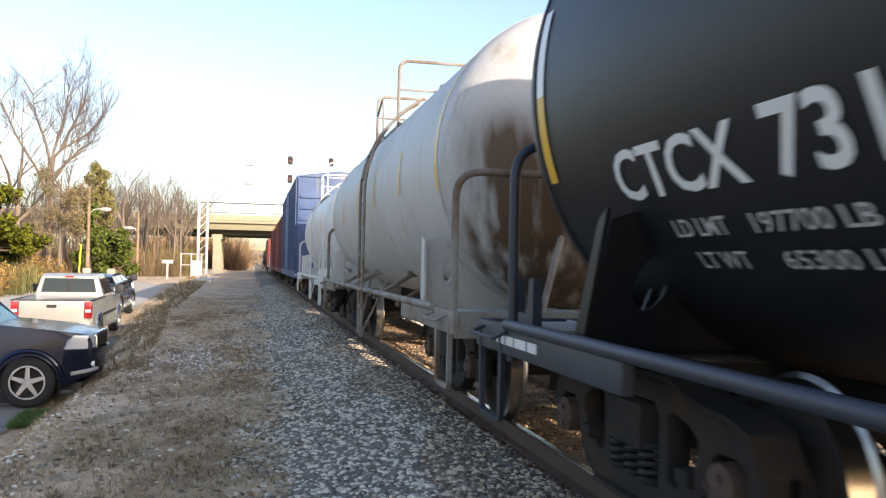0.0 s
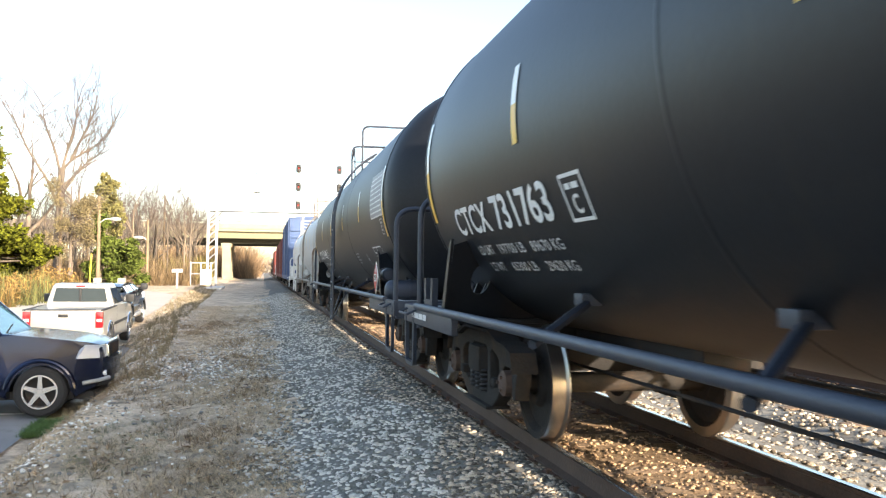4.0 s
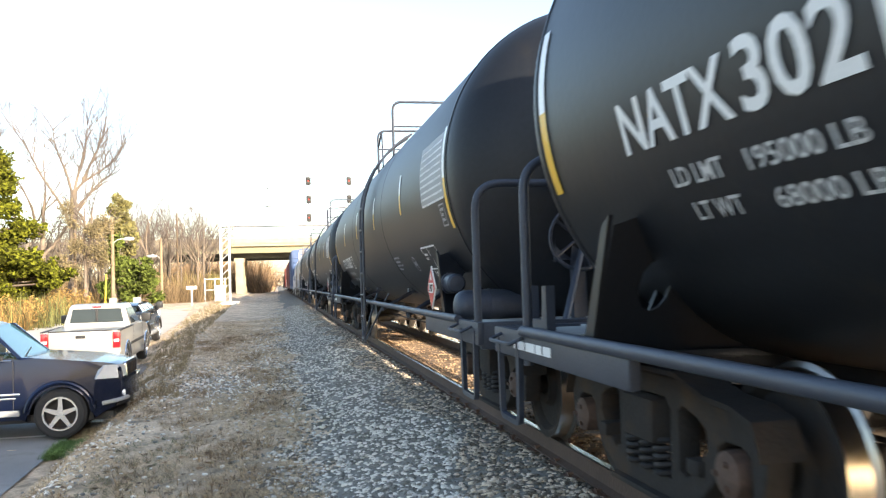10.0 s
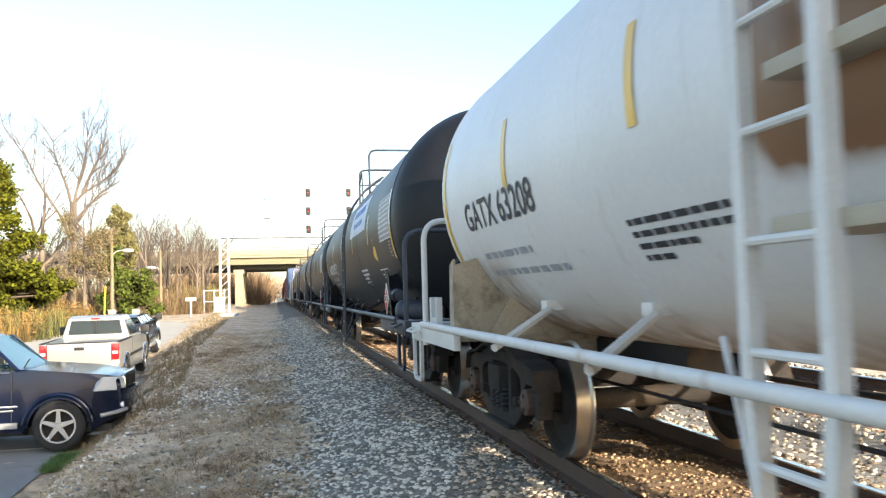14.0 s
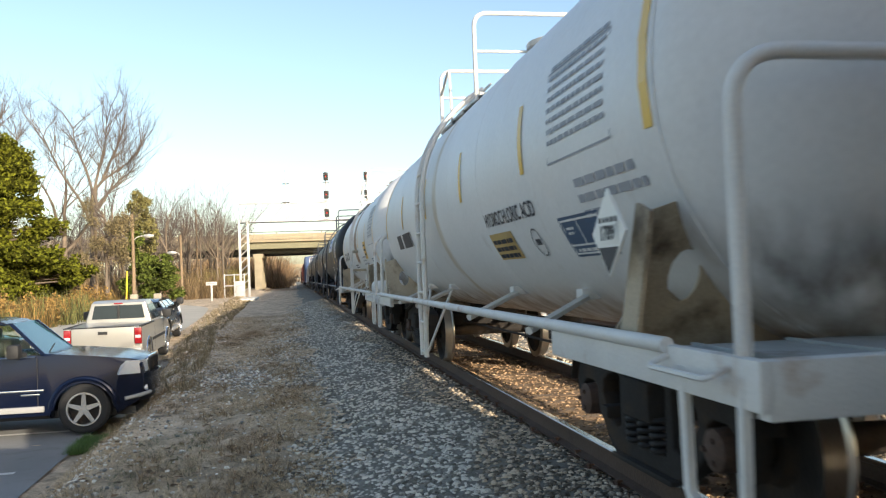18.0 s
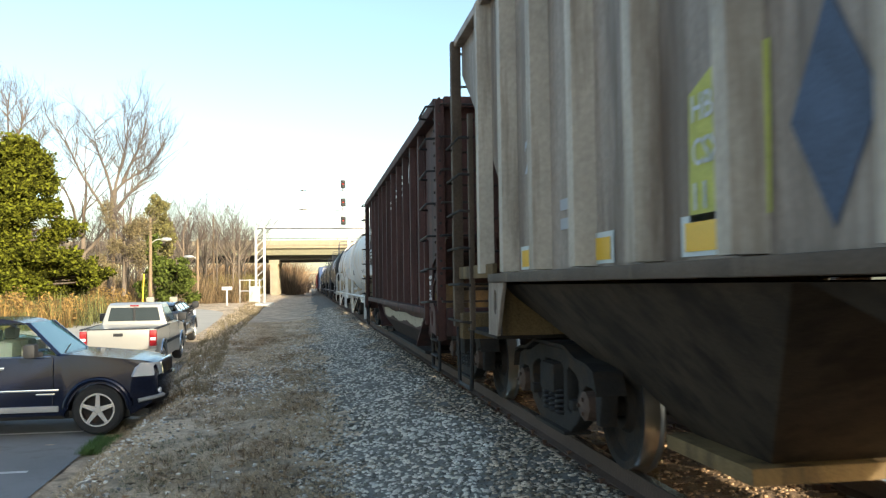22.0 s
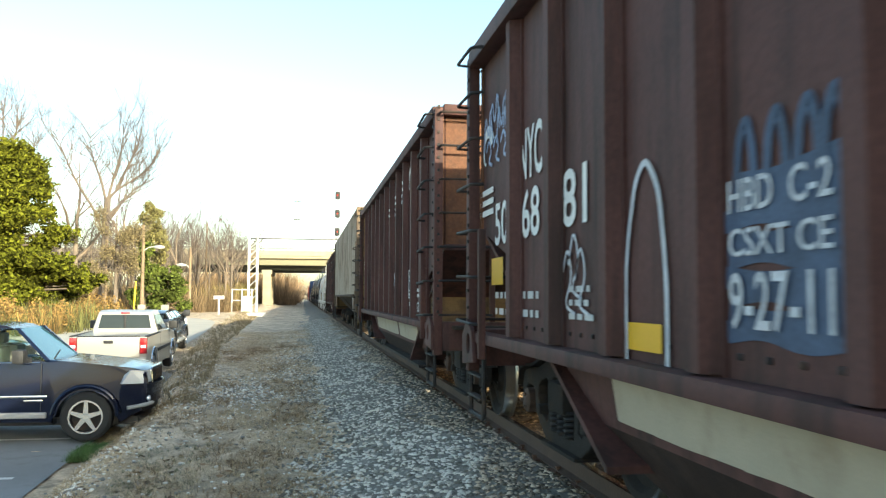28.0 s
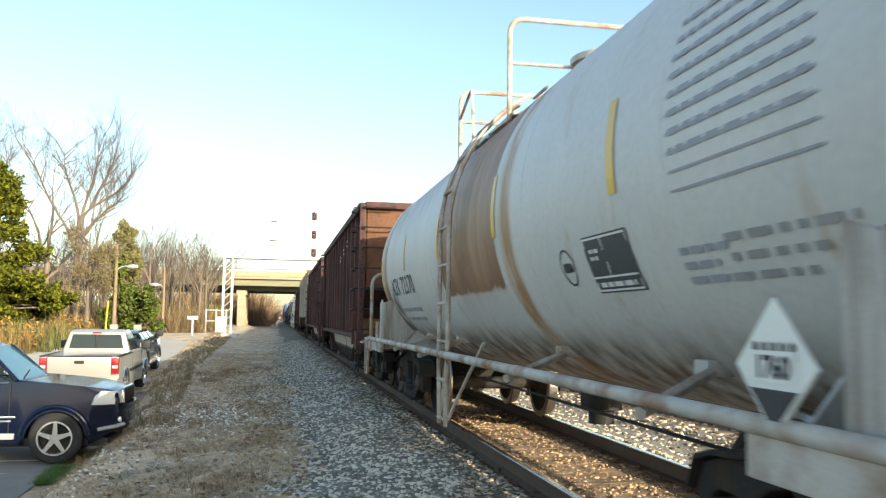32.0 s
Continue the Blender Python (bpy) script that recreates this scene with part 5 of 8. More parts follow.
        coupler(car, e, length / 2)
    part("center_sill", Geo().bbox(-0.2, 0.2, -length / 2 + 0.4, length / 2 - 0.4, 0.66, 0.95, 0.02), steel_dark, car)
    # bay colour carries the shade under the car, plus streaks of dirt
    shaded_grime = mat("shaded_grimy_underside_paint", (0.05, 0.037, 0.026), 0.8, 0.0, dark=0.5, light=1.6, scale=1.5, specular=0.2, stain=(0.02, 0.015, 0.012), stain_at=0.52, streak=True)
    for k in (-1, 0, 1):
        yc = k * (2 * hl - 1.6) / 3.0
        w = (2 * hl - 1.0) / 6.4
        a, b = hw - 0.14, 0.55
        top = [(-a, yc - w, sill - 0.08), (a, yc - w, sill - 0.08), (a, yc + w, sill - 0.08), (-a, yc + w, sill - 0.08)]
        bot = [(-b, yc - 0.45, 0.34), (b, yc - 0.45, 0.34), (b, yc + 0.45, 0.34), (-b, yc + 0.45, 0.34)]
        part("hopper_bay", Geo().add(top + bot, [(0, 1, 2, 3), (7, 6, 5, 4), (0, 4, 5, 1), (1, 5, 6, 2), (2, 6, 7, 3), (3, 7, 4, 0)]), shaded_grime, car, "grimy tapering discharge bay darkened for the shade under the car")
        part("outlet_gate", Geo().bbox(-0.72, 0.72, yc - 0.55, yc + 0.55, 0.24, 0.34, 0.02), worn, car, "grimy tan outlet gate")
    return car


def box_car(name, label, length, paint, top=4.2, sill=1.05, posts=16):
    car = thing(name, (XC, 0, 0), label, "boxcar", "cars of the freight train")
    hl = length / 2 - 0.5
    part("body", Geo().bbox(-1.5, 1.5, -hl, hl, sill, top, 0.03), paint, car)
    part("roof", Geo().prism([(-1.55, top), (0, top + 0.22), (1.55, top), (1.55, top - 0.06), (-1.55, top - 0.06)], -hl, hl, "y"), paint, car)
    for s in (-1, 1):
        for k in range(posts):
            y = -hl + 0.15 + (2 * hl - 0.3) * k / (posts - 1)
            part("side_post", Geo().bbox(min(s * 1.5, s * 1.58), max(s * 1.5, s * 1.58), y - 0.06, y + 0.06, sill, top - 0.05, 0.015), paint, car)
        part("door", Geo().bbox(min(s * 1.5, s * 1.6), max(s * 1.5, s * 1.6), -1.5, 1.5, sill + 0.05, top - 0.15, 0.02), paint, car)
        part("side_sill", Geo().bbox(min(s * 1.4, s * 1.57), max(s * 1.4, s * 1.57), -hl, hl, sill - 0.25, sill + 0.02, 0.02), paint, car)
    for e in (-1, 1):
        for k in range(7):
            z = sill + 0.2 + k * 0.42
            part("end_rib", Geo().bbox(-1.42, 1.42, min(e * hl, e * (hl + 0.07)), max(e * hl, e * (hl + 0.07)), z, z + 0.16, 0.03), paint, car)
        truck(car, e * (length / 2 - 2.2))
        coupler(car, e, length / 2)
    part("center_sill", Geo().bbox(-0.2, 0.2, -length / 2 + 0.4, length / 2 - 0.4, 0.66, 1.0, 0.02), steel_dark, car)
    return car


CARS = []   # (car, place of its middle along the track at 0 s)


def in_train(car, front, length):
    CARS.append((car, front - length / 2))
    return front - length


# ---- the cars in their order, the leading ones first ----
BLACK = "black tank car with white lettering and yellow reflective strips, rolling past"
WHITE = "white tank car with dark lettering and yellow reflective strips, rolling past"
BROWN = "dark brown open coal hopper with ribbed sides, rolling past"
RED = "red-brown open coal hopper with sprayed scrawls and ribbed sides"
rust_brown, scorch = (0.19, 0.085, 0.04), (0.05, 0.032, 0.02)
white6 = mat("white_paint_with_rust_run", (0.70, 0.70, 0.69), 0.45, 0.0, dark=0.9, light=1.05, scale=1.0, stain=(0.52, 0.49, 0.44), stain_at=0.68, streak=True, bump=0.05, fine=25,
             spots=((((-9, 9), (-9, 9), (0.8, 1.12)), 0.14, (0.25, 0.18, 0.11), 1.0), (((-9, 9), (-0.55, 0.2), (1.8, 9)), 0.12, (0.22, 0.11, 0.05), 5.0), (((-0.75, -0.45), (-9, -5.2), (2.3, 3.2)), 0.15, (0.12, 0.07, 0.03), 1.2),
                    (((-1.1, -0.3), (-9, -5.2), (1.2, 1.85)), 0.25, scorch, 1.4), (((-9, 0), (4.0, 7), (0.9, 1.6)), 0.25, (0.28, 0.18, 0.10), 0.9)))
white7 = mat("white_paint_with_tan_ring", (0.70, 0.70, 0.69), 0.45, 0.0, dark=0.9, light=1.05, scale=1.0, stain=(0.52, 0.49, 0.44), stain_at=0.68, streak=True, bump=0.05, fine=25,
             spots=((((-9, 9), (-9, 9), (0.8, 1.12)), 0.14, (0.25, 0.18, 0.11), 1.0), (((-9, 9), (0.3, 0.55), (0.9, 9)), 0.08, (0.45, 0.36, 0.22), 0.9), (((-1.3, 0.2), (-9, -5.7), (1.0, 1.5)), 0.25, scorch, 0.9)))
white12 = mat("white_paint_with_heavy_rust", (0.60, 0.59, 0.57), 0.5, 0.0, dark=0.85, light=1.08, scale=1.0, stain=(0.40, 0.28, 0.16), stain_at=0.66, streak=True, bump=0.06, fine=25,
              spots=((((-9, 9), (-9, 9), (0.8, 1.22)), 0.16, (0.10, 0.065, 0.04), 1.2), (((-9, 9), (-1.15, 1.2), (1.62, 9)), 0.05, (0.19, 0.085, 0.04), 5.0), (((-9, 9), (-1.1, 0.7), (1.62, 3.0)), 0.25, (0.40, 0.25, 0.15), 0.9), (((-9, 9), (-1.65, -1.35), (0.9, 9)), 0.1, (0.36, 0.2, 0.085), 1.4), (((-9, 9), (5.4, 5.8), (1.0, 4.5)), 0.12, (0.30, 0.17, 0.08), 1.3), (((-9, 9), (4.85, 7), (0.9, 1.75)), 0.25, (0.10, 0.06, 0.035), 1.6),
                     (((-9, 9), (1.95, 5.2), (2.75, 4.5)), 0.3, (0.22, 0.11, 0.06), 0.55)))
grey1 = mat("grey_paint_with_scorched_end", (0.50, 0.50, 0.49), 0.5, 0.0, dark=0.85, light=1.1, scale=1.0, stain=(0.33, 0.29, 0.23), stain_at=0.62, streak=True, bump=0.06, fine=25,
            spots=((((-1.3, 0.7), (-9, -5.05), (0.9, 2.55)), 0.35, (0.10, 0.055, 0.022), 1.9), (((-9, 9), (-9, -5.05), (0.9, 1.5)), 0.3, scorch, 1.5)))
paint_red_brown = mat("red_brown_hopper_paint", (0.09, 0.042, 0.037), 0.7, 0.0, specular=0.25, dark=0.7, light=1.3, scale=1.5, stain=(0.036, 0.022, 0.019), stain_at=0.54, streak=True, bump=0.12, fine=35)


def add(car, middle):
    CARS.append((car, middle))
    return car


def copies(car, *middles):
    out = []
    for m in middles:
        c = copy_thing(car, pose(XC, 0, 0))
        WHEELS.extend(o for o in c.children_recursive if o.name.split(".")[0] == "wheelset")
        out.append(add(c, m))
    return out


rail_rusty = mat("rusty_white_railing_paint", (0.52, 0.48, 0.43), 0.65, dark=0.75, light=1.1, scale=2, stain=(0.24, 0.13, 0.07), stain_at=0.52)
rail_worn = mat("worn_grey_railing_paint", (0.26, 0.24, 0.21), 0.65, dark=0.7, light=1.15, scale=2, stain=(0.14, 0.085, 0.05), stain_at=0.52)
black = tank_car("tank_car", BLACK, 1.52, 2.37, 7.15, 8.55, paint_black, rail_blue, seed=1, truck_in=1.75, gw=0.13, gusset=6.67, lean=-0.33)
# the car at -174.2 stays unseen, added so its shadow covers the bank
T3, T4, T5, T13, T14, T15 = copies(black, -20.0, -37.2, -54.2, -174.2, 119.5, 137.0)
T2 = add(black, -2.75)
T1 = add(tank_car("tank_car", "weathered grey-white tank car with a brown scorched end", 1.44, 2.36, 5.0, 6.4, grey1, rail_worn, stripes="yellow", seed=2, gear=False, strip_v=-0.3), 12.3)
T0 = add(tank_car("tank_car", "small white tank car, rolling away", 1.35, 2.35, 4.2, 5.6, paint_white, rail_white, stripes="yellow", seed=3), 24.4)
W6 = add(tank_car("tank_car", "white tank car with a brown rust run and dark lettering", 1.40, 2.31, 5.53, 7.2, white6, rail_white, stripes="yellow", ladder_y=-0.22, seed=4, saddle_paint=mat("stained_cream_saddle", (0.46, 0.38, 0.27), 0.7, dark=0.7, light=1.15, scale=2, stain=(0.10, 0.07, 0.045), stain_at=0.58), gw=0.2, stile=0.041, holes=False, gusset=4.98), -69.88)
W7 = add(tank_car("tank_car", WHITE, 1.41, 2.25, 5.65, 6.95, white7, rail_white, stripes="yellow", ladder_y=0.85, seed=5, saddle_paint=MATS["stained_cream_saddle"], gw=0.2, stile=0.03, gear=False, gusset=5.32, lean=0.32, strip_v=-0.25), -83.85)
T12 = add(tank_car("tank_car", "white tank car heavily streaked with rust round its middle", 1.40, 2.2, 6.0, 7.65, white12, rail_rusty, stripes="yellow", ladder_y=0.2, seed=6, gw=0.22, stile=0.022, truck_in=2.65, holes=False, gusset=5.57, saddle_paint=mat("rusty_saddle_paint", (0.55, 0.52, 0.48), 0.7, dark=0.8, light=1.1, scale=2, stain=(0.16, 0.09, 0.05), stain_at=0.55, streak=True)), -157.85)
H8 = add(open_hopper("hopper_car", BROWN, 14.1, 3.5, 1.05, seed=1, band=cream), -98.0)
H10 = add(open_hopper("hopper_car", RED, 14.1, 3.5, 1.05, seed=2, band=cream, paint=paint_red_brown, posts=11, ragged=False), -129.3)
(H11,) = copies(H10, -143.7)
C9 = add(covered_hopper("hopper_car", "grey-tan covered grain hopper with ribbed sides and tapering bays", 16.9, 3.85, 1.42, seed=4), -113.45)
B1 = add(box_car("boxcar", "tall blue boxcar with ribbed sides", 15.6, paint_blue, 4.6), 38.4)
B2 = add(box_car("boxcar", "faded red boxcar with ribbed sides", 15.6, paint_red, 4.0), 54.4)
copies(B2, 70.4, 102.5)
copies(T0, 84.4)


# ---- writing and panels on the cars ----
def fit_text(text, width, height, bold=0.01):
    """A line of writing stretched to a width, with capitals of a height."""
    vs, fs = letters(text, 1.0, bold)
    u0, u1 = min(u for u, v in vs), max(u for u, v in vs)
    v1 = max(v for u, v in vs)
    return [((u - u0) / (u1 - u0) * width, v / v1 * height) for u, v in vs], fs


def ring(r, t, n=20):
    vs = [(math.cos(k * 2 * math.pi / n) * q, math.sin(k * 2 * math.pi / n) * q) for k in range(n) for q in (r, r - t)]
    return vs, [(2 * k, 2 * ((k + 1) % n), 2 * ((k + 1) % n) + 1, 2 * k + 1) for k in range(n)]


def shift(shape, du, dv):
    return [(u + du, v + dv) for u, v in shape[0]], shape[1]


def both(*shapes):
    vs, fs = [], []
    for a, b in shapes:
        o = len(vs)
        vs += a
        fs += [tuple(i + o for i in f) for f in b]
    return vs, fs


def panel_frame(w, h, t=0.025):
    """A stencil box: outline, a middle upright, a rule, and short lines of writing."""
    rng = random.Random(int(w * 100))
    return both(border(w, h, t), ([(w * 0.42, h * 0.28), (w * 0.42 + t, h * 0.28), (w * 0.42 + t, h), (w * 0.42, h)], [(0, 1, 2, 3)]),
                ([(0, h * 0.25), (w, h * 0.25), (w, h * 0.25 + t), (0, h * 0.25 + t)], [(0, 1, 2, 3)]),
                shift(bars([w * 0.22, w * 0.18], h * 0.07, 0.02, h * 0.06, rng), w * 0.1, h * 0.72), shift(bars([w * 0.8], h * 0.09, 0.02, 0, rng), w * 0.1, h * 0.08))


def on_head(R, zc, half_shell, rear=True):
    """Maps (u, v) onto a tank's rounded rear head, u to the right and v up from a point."""
    def f(x0, z0):
        def g(u, v):
            x, z = x0 + u, z0 + v
            k = max(0.0, R * R - x * x - (z - zc) ** 2)
            return (x, -(half_shell + 0.5 * math.sqrt(k)) - 0.008, z)
        return g
    return f


def side_placard(car, half, wide, red, text, z=1.28, inset=1.8, small=1.0):
    y = -(half - inset)
    x = -(wide + 0.05)
    placard(car, lambda u, v, d: (x + d, y - u, z + v), red, text)


def end_placard(car, x, y, z, red, text):
    placard(car, lambda u, v, d: (x + u, y + d, z + v), red, text)


def black_marks(car, mark_, number, v_=-0.73, ua=6.45, wa=1.0, ub=5.3, wb=1.22, h=0.25, circle=-3.9, box=-4.75, load=("197700 LB", "89670 KG"), light=("65300 LB", "29620 KG"), inset=1.8, small=1.0):
    rng = random.Random(len(number) * 7 + int(number[-1]))
    R, zc = 1.52, 2.37
    side = on_tank(R, zc)

    def fn(y, v):
        return side(y - 0.15, v + 0.02)
    mark(car, "lettering", fit_text(mark_, wa, h * 0.92, 0.018), fn(ua, v_), ink_white, "white stencilled lettering")
    mark(car, "lettering", fit_text(number, wb, h, 0.02), fn(ub, v_), ink_white, "white stencilled number")
    for row, words in enumerate((("LD LMT", *load), ("LT WT", *light))):
        u = ua - 0.32 - 0.06 * row
        for text, wd in zip(words, (0.4 * small, 0.62 * small, 0.6 * small)):
            mark(car, "lettering", fit_text(text, wd - 0.05 * row, 0.082, 0.014), fn(u, v_ - 0.2 - 0.16 * row), ink_faded, "small white load stencil")
            u -= wd + 0.16 * small
    mark(car, "badge", both(border(0.32, 0.28, 0.022), shift(fit_text("C", 0.1, 0.11, 0.02), 0.11, 0.05), shift(bars([0.2], 0.035, 0.02, 0, rng), 0.06, 0.19)), fn(3.84, v_ - 0.04), ink_white, "white outlined badge with a letter")
    pl = mark(car, "stencil_panel", patch(1.2, 0.62, 8), fn(-5.65, -0.27), plate_grey, "grey panel of small stencilled writing")
    mark(pl, "stencil_block", bars([1.1] * 9, 0.022, 0.02, 0.045, rng), on_tank(R, zc, 0.010)(-5.85, 0.28), ink_white)
    mark(car, "plate", both(border(0.22, 0.22, 0.015), shift(bars([0.14, 0.1, 0.14], 0.03, 0.015, 0.02, rng), 0.04, 0.15)), fn(-6.5, -0.53), ink_grey)
    mark(car, "stencil_box", panel_frame(0.86, 0.4, 0.02), fn(box, -1.07), ink_white, "white outlined stencil box")
    mark(car, "stencil_block", bars([0.5, 0.4, 0.5, 0.3], 0.03, 0.035, 0.03, rng), fn(-2.35, -0.75), ink_grey)
    if circle is not None:
        mark(car, "circle_mark", both(ring(0.11, 0.015), shift(bars([0.14], 0.05, 0.015, 0, rng), -0.07, -0.02)), fn(circle, -0.87), ink_grey)
    hd = on_head(R, zc, 7.15)
    mark(car, "lettering", fit_text(mark_ + " " + number, 1.0, 0.12, 0.018), hd(-0.55, 2.66), ink_white)
    mark(car, "lettering", fit_text("CAPT", 0.24, 0.06, 0.018), hd(-0.4, 2.58), ink_white)
    for k, w in enumerate((0.3, 0.5, 0.5)):
        mark(car, "stencil_block", bars([w], 0.045, 0.05, 0, rng), hd(-0.1 if k == 0 else -0.35, 2.58 - k * 0.1), ink_white)
    for k in range(2):
        mark(car, "stencil_block", bars([0.5], 0.035, 0.04, 0, rng), hd(-0.02, 1.78 - k * 0.08), ink_white)
    side_placard(car, 8.55, 1.5, True, "1987", 1.28, inset)
    end_placard(car, -0.08, -(8.55 - 0.62), 1.24, True, "1987")
    mark(car, "stencil_block", bars([0.75], 0.055, 0.02, 0, rng), on_wall(-1.535)(7.75, 0.90), ink_white)


ink_faded = mat("worn_white_stencil_paint", (0.5, 0.5, 0.49), 0.6, dark=0.75, light=1.1, bump=0.0)
black_marks(T2, "CTCX", "731680", box=-4.95)
black_marks(T3, "CTCX", "731763")
black_marks(T4, "CTCX", "732067", ua=6.08, wa=0.82, ub=5.16, wb=1.06, h=0.24, inset=2.1, small=0.68)
black_marks(T5, "NATX", "302193", v_=-0.49, ua=6.2, wa=0.92, ub=5.22, circle=None, load=("195000 LB", "88450 KG"), light=("68000 LB", "30850 KG"))
fn = on_tank(1.52, 2.37)
banner = mark(T5, "banner", patch(2.9, 0.62, 8), fn(-0.95, 0.1), mat("pale_blue_white_banner", (0.62, 0.67, 0.75), 0.5, bump=0), "pale banner with blue writing")
mark(banner, "stencil_block", both(shift(bars([2.0], 0.13, 0.04, 0, random.Random(3)), 0.5, 0.36), shift(bars([1.5], 0.10, 0.04, 0, random.Random(4)), 0.8, 0.14)), on_tank(1.52, 2.37, 0.012)(-0.95, 0.1), mat("blue_banner_ink", (0.10, 0.18, 0.45), 0.6, bump=0))
mark(T5, "tape_patch", ([(0, 0.12), (0.12, 0.05), (0.34, 0.0), (0.36, 0.26), (0.14, 0.24), (0.06, 0.42)], [(0, 1, 2, 3, 4, 5)]), fn(-4.75, -0.52), reflect_yellow, "torn yellow tape patch")
mark(T5, "stencil_block", bars([1.0, 1.0, 0.6, 0.4], 0.04, 0.03, 0.04, random.Random(8)), fn(-2.2, -0.62), ink_white)

rng = random.Random(9)
fn = on_tank(1.40, 2.31)
mark(W6, "lettering", fit_text("GATX 63208", 1.95, 0.24, 0.012), fn(4.70, -0.43), ink_black, "dark stencilled number")
for k, w in enumerate((1.3, 1.9)):
    mark(W6, "stencil_block", bars([w], 0.055, 0.07, 0, rng), fn(4.50, -0.71 - 0.17 * k), ink_grey)
mark(W6, "stencil_block", bars([1.0, 1.1, 0.6, 0.3], 0.035, 0.025, 0.035, rng), fn(1.50, -0.66), ink_black)
mark(W6, "stencil_block", bars([1.2, 0.9, 1.3], 0.04, 0.05, 0.05, rng), fn(-1.70, -0.49), ink_grey)
yl = mark(W6, "yellow_panel", patch(0.62, 0.42, 5), fn(-2.70, -0.53), reflect_yellow, "yellow notice panel with dark writing")
mark(yl, "stencil_block", bars([0.5, 0.45, 0.5], 0.045, 0.03, 0.065, rng), on_tank(1.4, 2.31, 0.010)(-2.75, -0.22), ink_black)
mark(W6, "stencil_block", both(bars([1.05] * 9, 0.03, 0.025, 0.05, rng), *[shift(patch(1.1, 0.008, 1), 0, -0.025 - k * 0.08) for k in range(9)]), fn(-4.22, 0.58), ink_grey)
mark(W6, "stencil_frame", border(1.14, 0.74, 0.012), fn(-4.18, -0.25), ink_grey)
dk = mark(W6, "dark_panel", patch(0.55, 0.36, 5), fn(-4.00, -0.91), ink_blue, "dark blue stencil panel")
mark(dk, "stencil_box", panel_frame(0.5, 0.3, 0.015), on_tank(1.4, 2.31, 0.010)(-4.03, -0.88), ink_white)
side_placard(W6, 7.2, 1.5, False, "1760", 1.2, 1.95)
hd = on_head(1.40, 2.31, 5.53)
mark(W6, "lettering", fit_text("GATX 63208", 1.3, 0.15, 0.012), hd(-0.4, 2.9), ink_grey)

fn7 = on_tank(1.41, 2.25)
mark(W7, "lettering", fit_text("HYDROCHLORIC ACID", 1.55, 0.12, 0.012), fn7(-1.9, -0.51), ink_black, "dark stencilled words")
tn = mark(W7, "tan_panel", patch(0.75, 0.26, 4), fn7(-1.85, -0.84), mat("tan_stencil_panel", (0.50, 0.34, 0.12), 0.6, bump=0), "tan notice panel")
mark(tn, "stencil_block", bars([0.65] * 3, 0.04, 0.02, 0.03, rng), on_tank(1.41, 2.25, 0.01)(-1.9, -0.68), ink_black)
mark(W7, "circle_mark", both(ring(0.12, 0.012), shift(bars([0.12], 0.05, 0.015, 0, rng), -0.06, -0.02)), fn7(-3.2, -0.72), ink_black)
dk = mark(W7, "dark_panel", patch(0.75, 0.3, 5), fn7(-3.85, -0.87), ink_blue, "dark blue stencil panel")
mark(dk, "stencil_box", panel_frame(0.7, 0.26, 0.014), on_tank(1.41, 2.25, 0.01)(-3.88, -0.85), ink_white)
mark(W7, "stencil_block", bars([1.0] * 8, 0.03, 0.02, 0.04, rng), fn7(-4.05, 0.39), ink_grey)
mark(W7, "stencil_frame", border(1.1, 0.6, 0.012), fn7(-4.0, -0.22), ink_grey)
mark(W7, "stencil_block", bars([0.9, 1.0, 0.5], 0.05, 0.03, 0.05, rng), fn7(-4.4, -0.41), ink_grey)
mark(W7, "lettering", bars([0.5, 0.0], 0.22, 0.06, 0, rng), fn7(4.3, -0.49), ink_black)
mark(W7, "lettering", bars([0.9], 0.22, 0.05, 0, rng), fn7(3.65, -0.49), ink_black)
side_placard(W7, 6.95, 1.5, False, "1789", 1.52, 1.55)
end_placard(W7, 0.25, -(6.95 - 0.62), 1.5, False, "1789")

fn12 = on_tank(1.40, 2.2)
mark(T12, "lettering", fit_text("ACFX", 0.75, 0.25, 0.012), fn12(5.07, -0.51), mat("faded_dark_stencil", (0.13, 0.13, 0.13), 0.7, bump=0), "faded dark lettering")
mark(T12, "lettering", fit_text("72370", 1.05, 0.25, 0.012), fn12(4.13, -0.51), MATS["faded_dark_stencil"], "faded dark number")
for k in range(2):
    mark(T12, "stencil_block", bars([1.7], 0.06, 0.06, 0, rng), fn12(4.85, -0.78 - 0.15 * k), ink_grey)
mark(T12, "circle_mark", both(ring(0.12, 0.012), shift(bars([0.14], 0.06, 0.015, 0, rng), -0.07, -0.03)), fn12(-2.70, -0.54), ink_black)
dk = mark(T12, "dark_panel", patch(0.62, 0.34, 5), fn12(-3.05, -0.72), mat("dark_grey_panel", (0.06, 0.065, 0.07), 0.6, bump=0), "dark stencil panel")
mark(dk, "stencil_box", panel_frame(0.6, 0.32, 0.012), on_tank(1.40, 2.2, 0.01)(-3.06, -0.71), ink_white)
mark(T12, "stencil_block", bars([1.0] * 8, 0.03, 0.03, 0.055, rng), fn12(-4.25, 0.47), ink_grey)
for k in range(8):
    mark(T12, "stencil_rule", patch(1.05, 0.012, 1), fn12(-4.23, -0.29 + k * 0.085), ink_grey)
mark(T12, "stencil_block", bars([0.8, 0.9, 0.5], 0.035, 0.05, 0.05, rng), fn12(-4.55, -0.54), plate_grey)
mark(T12, "stencil_block", bars([0.4, 0.3, 0.4], 0.035, 0.03, 0.035, rng), fn12(-4.15, -0.57), ink_grey)
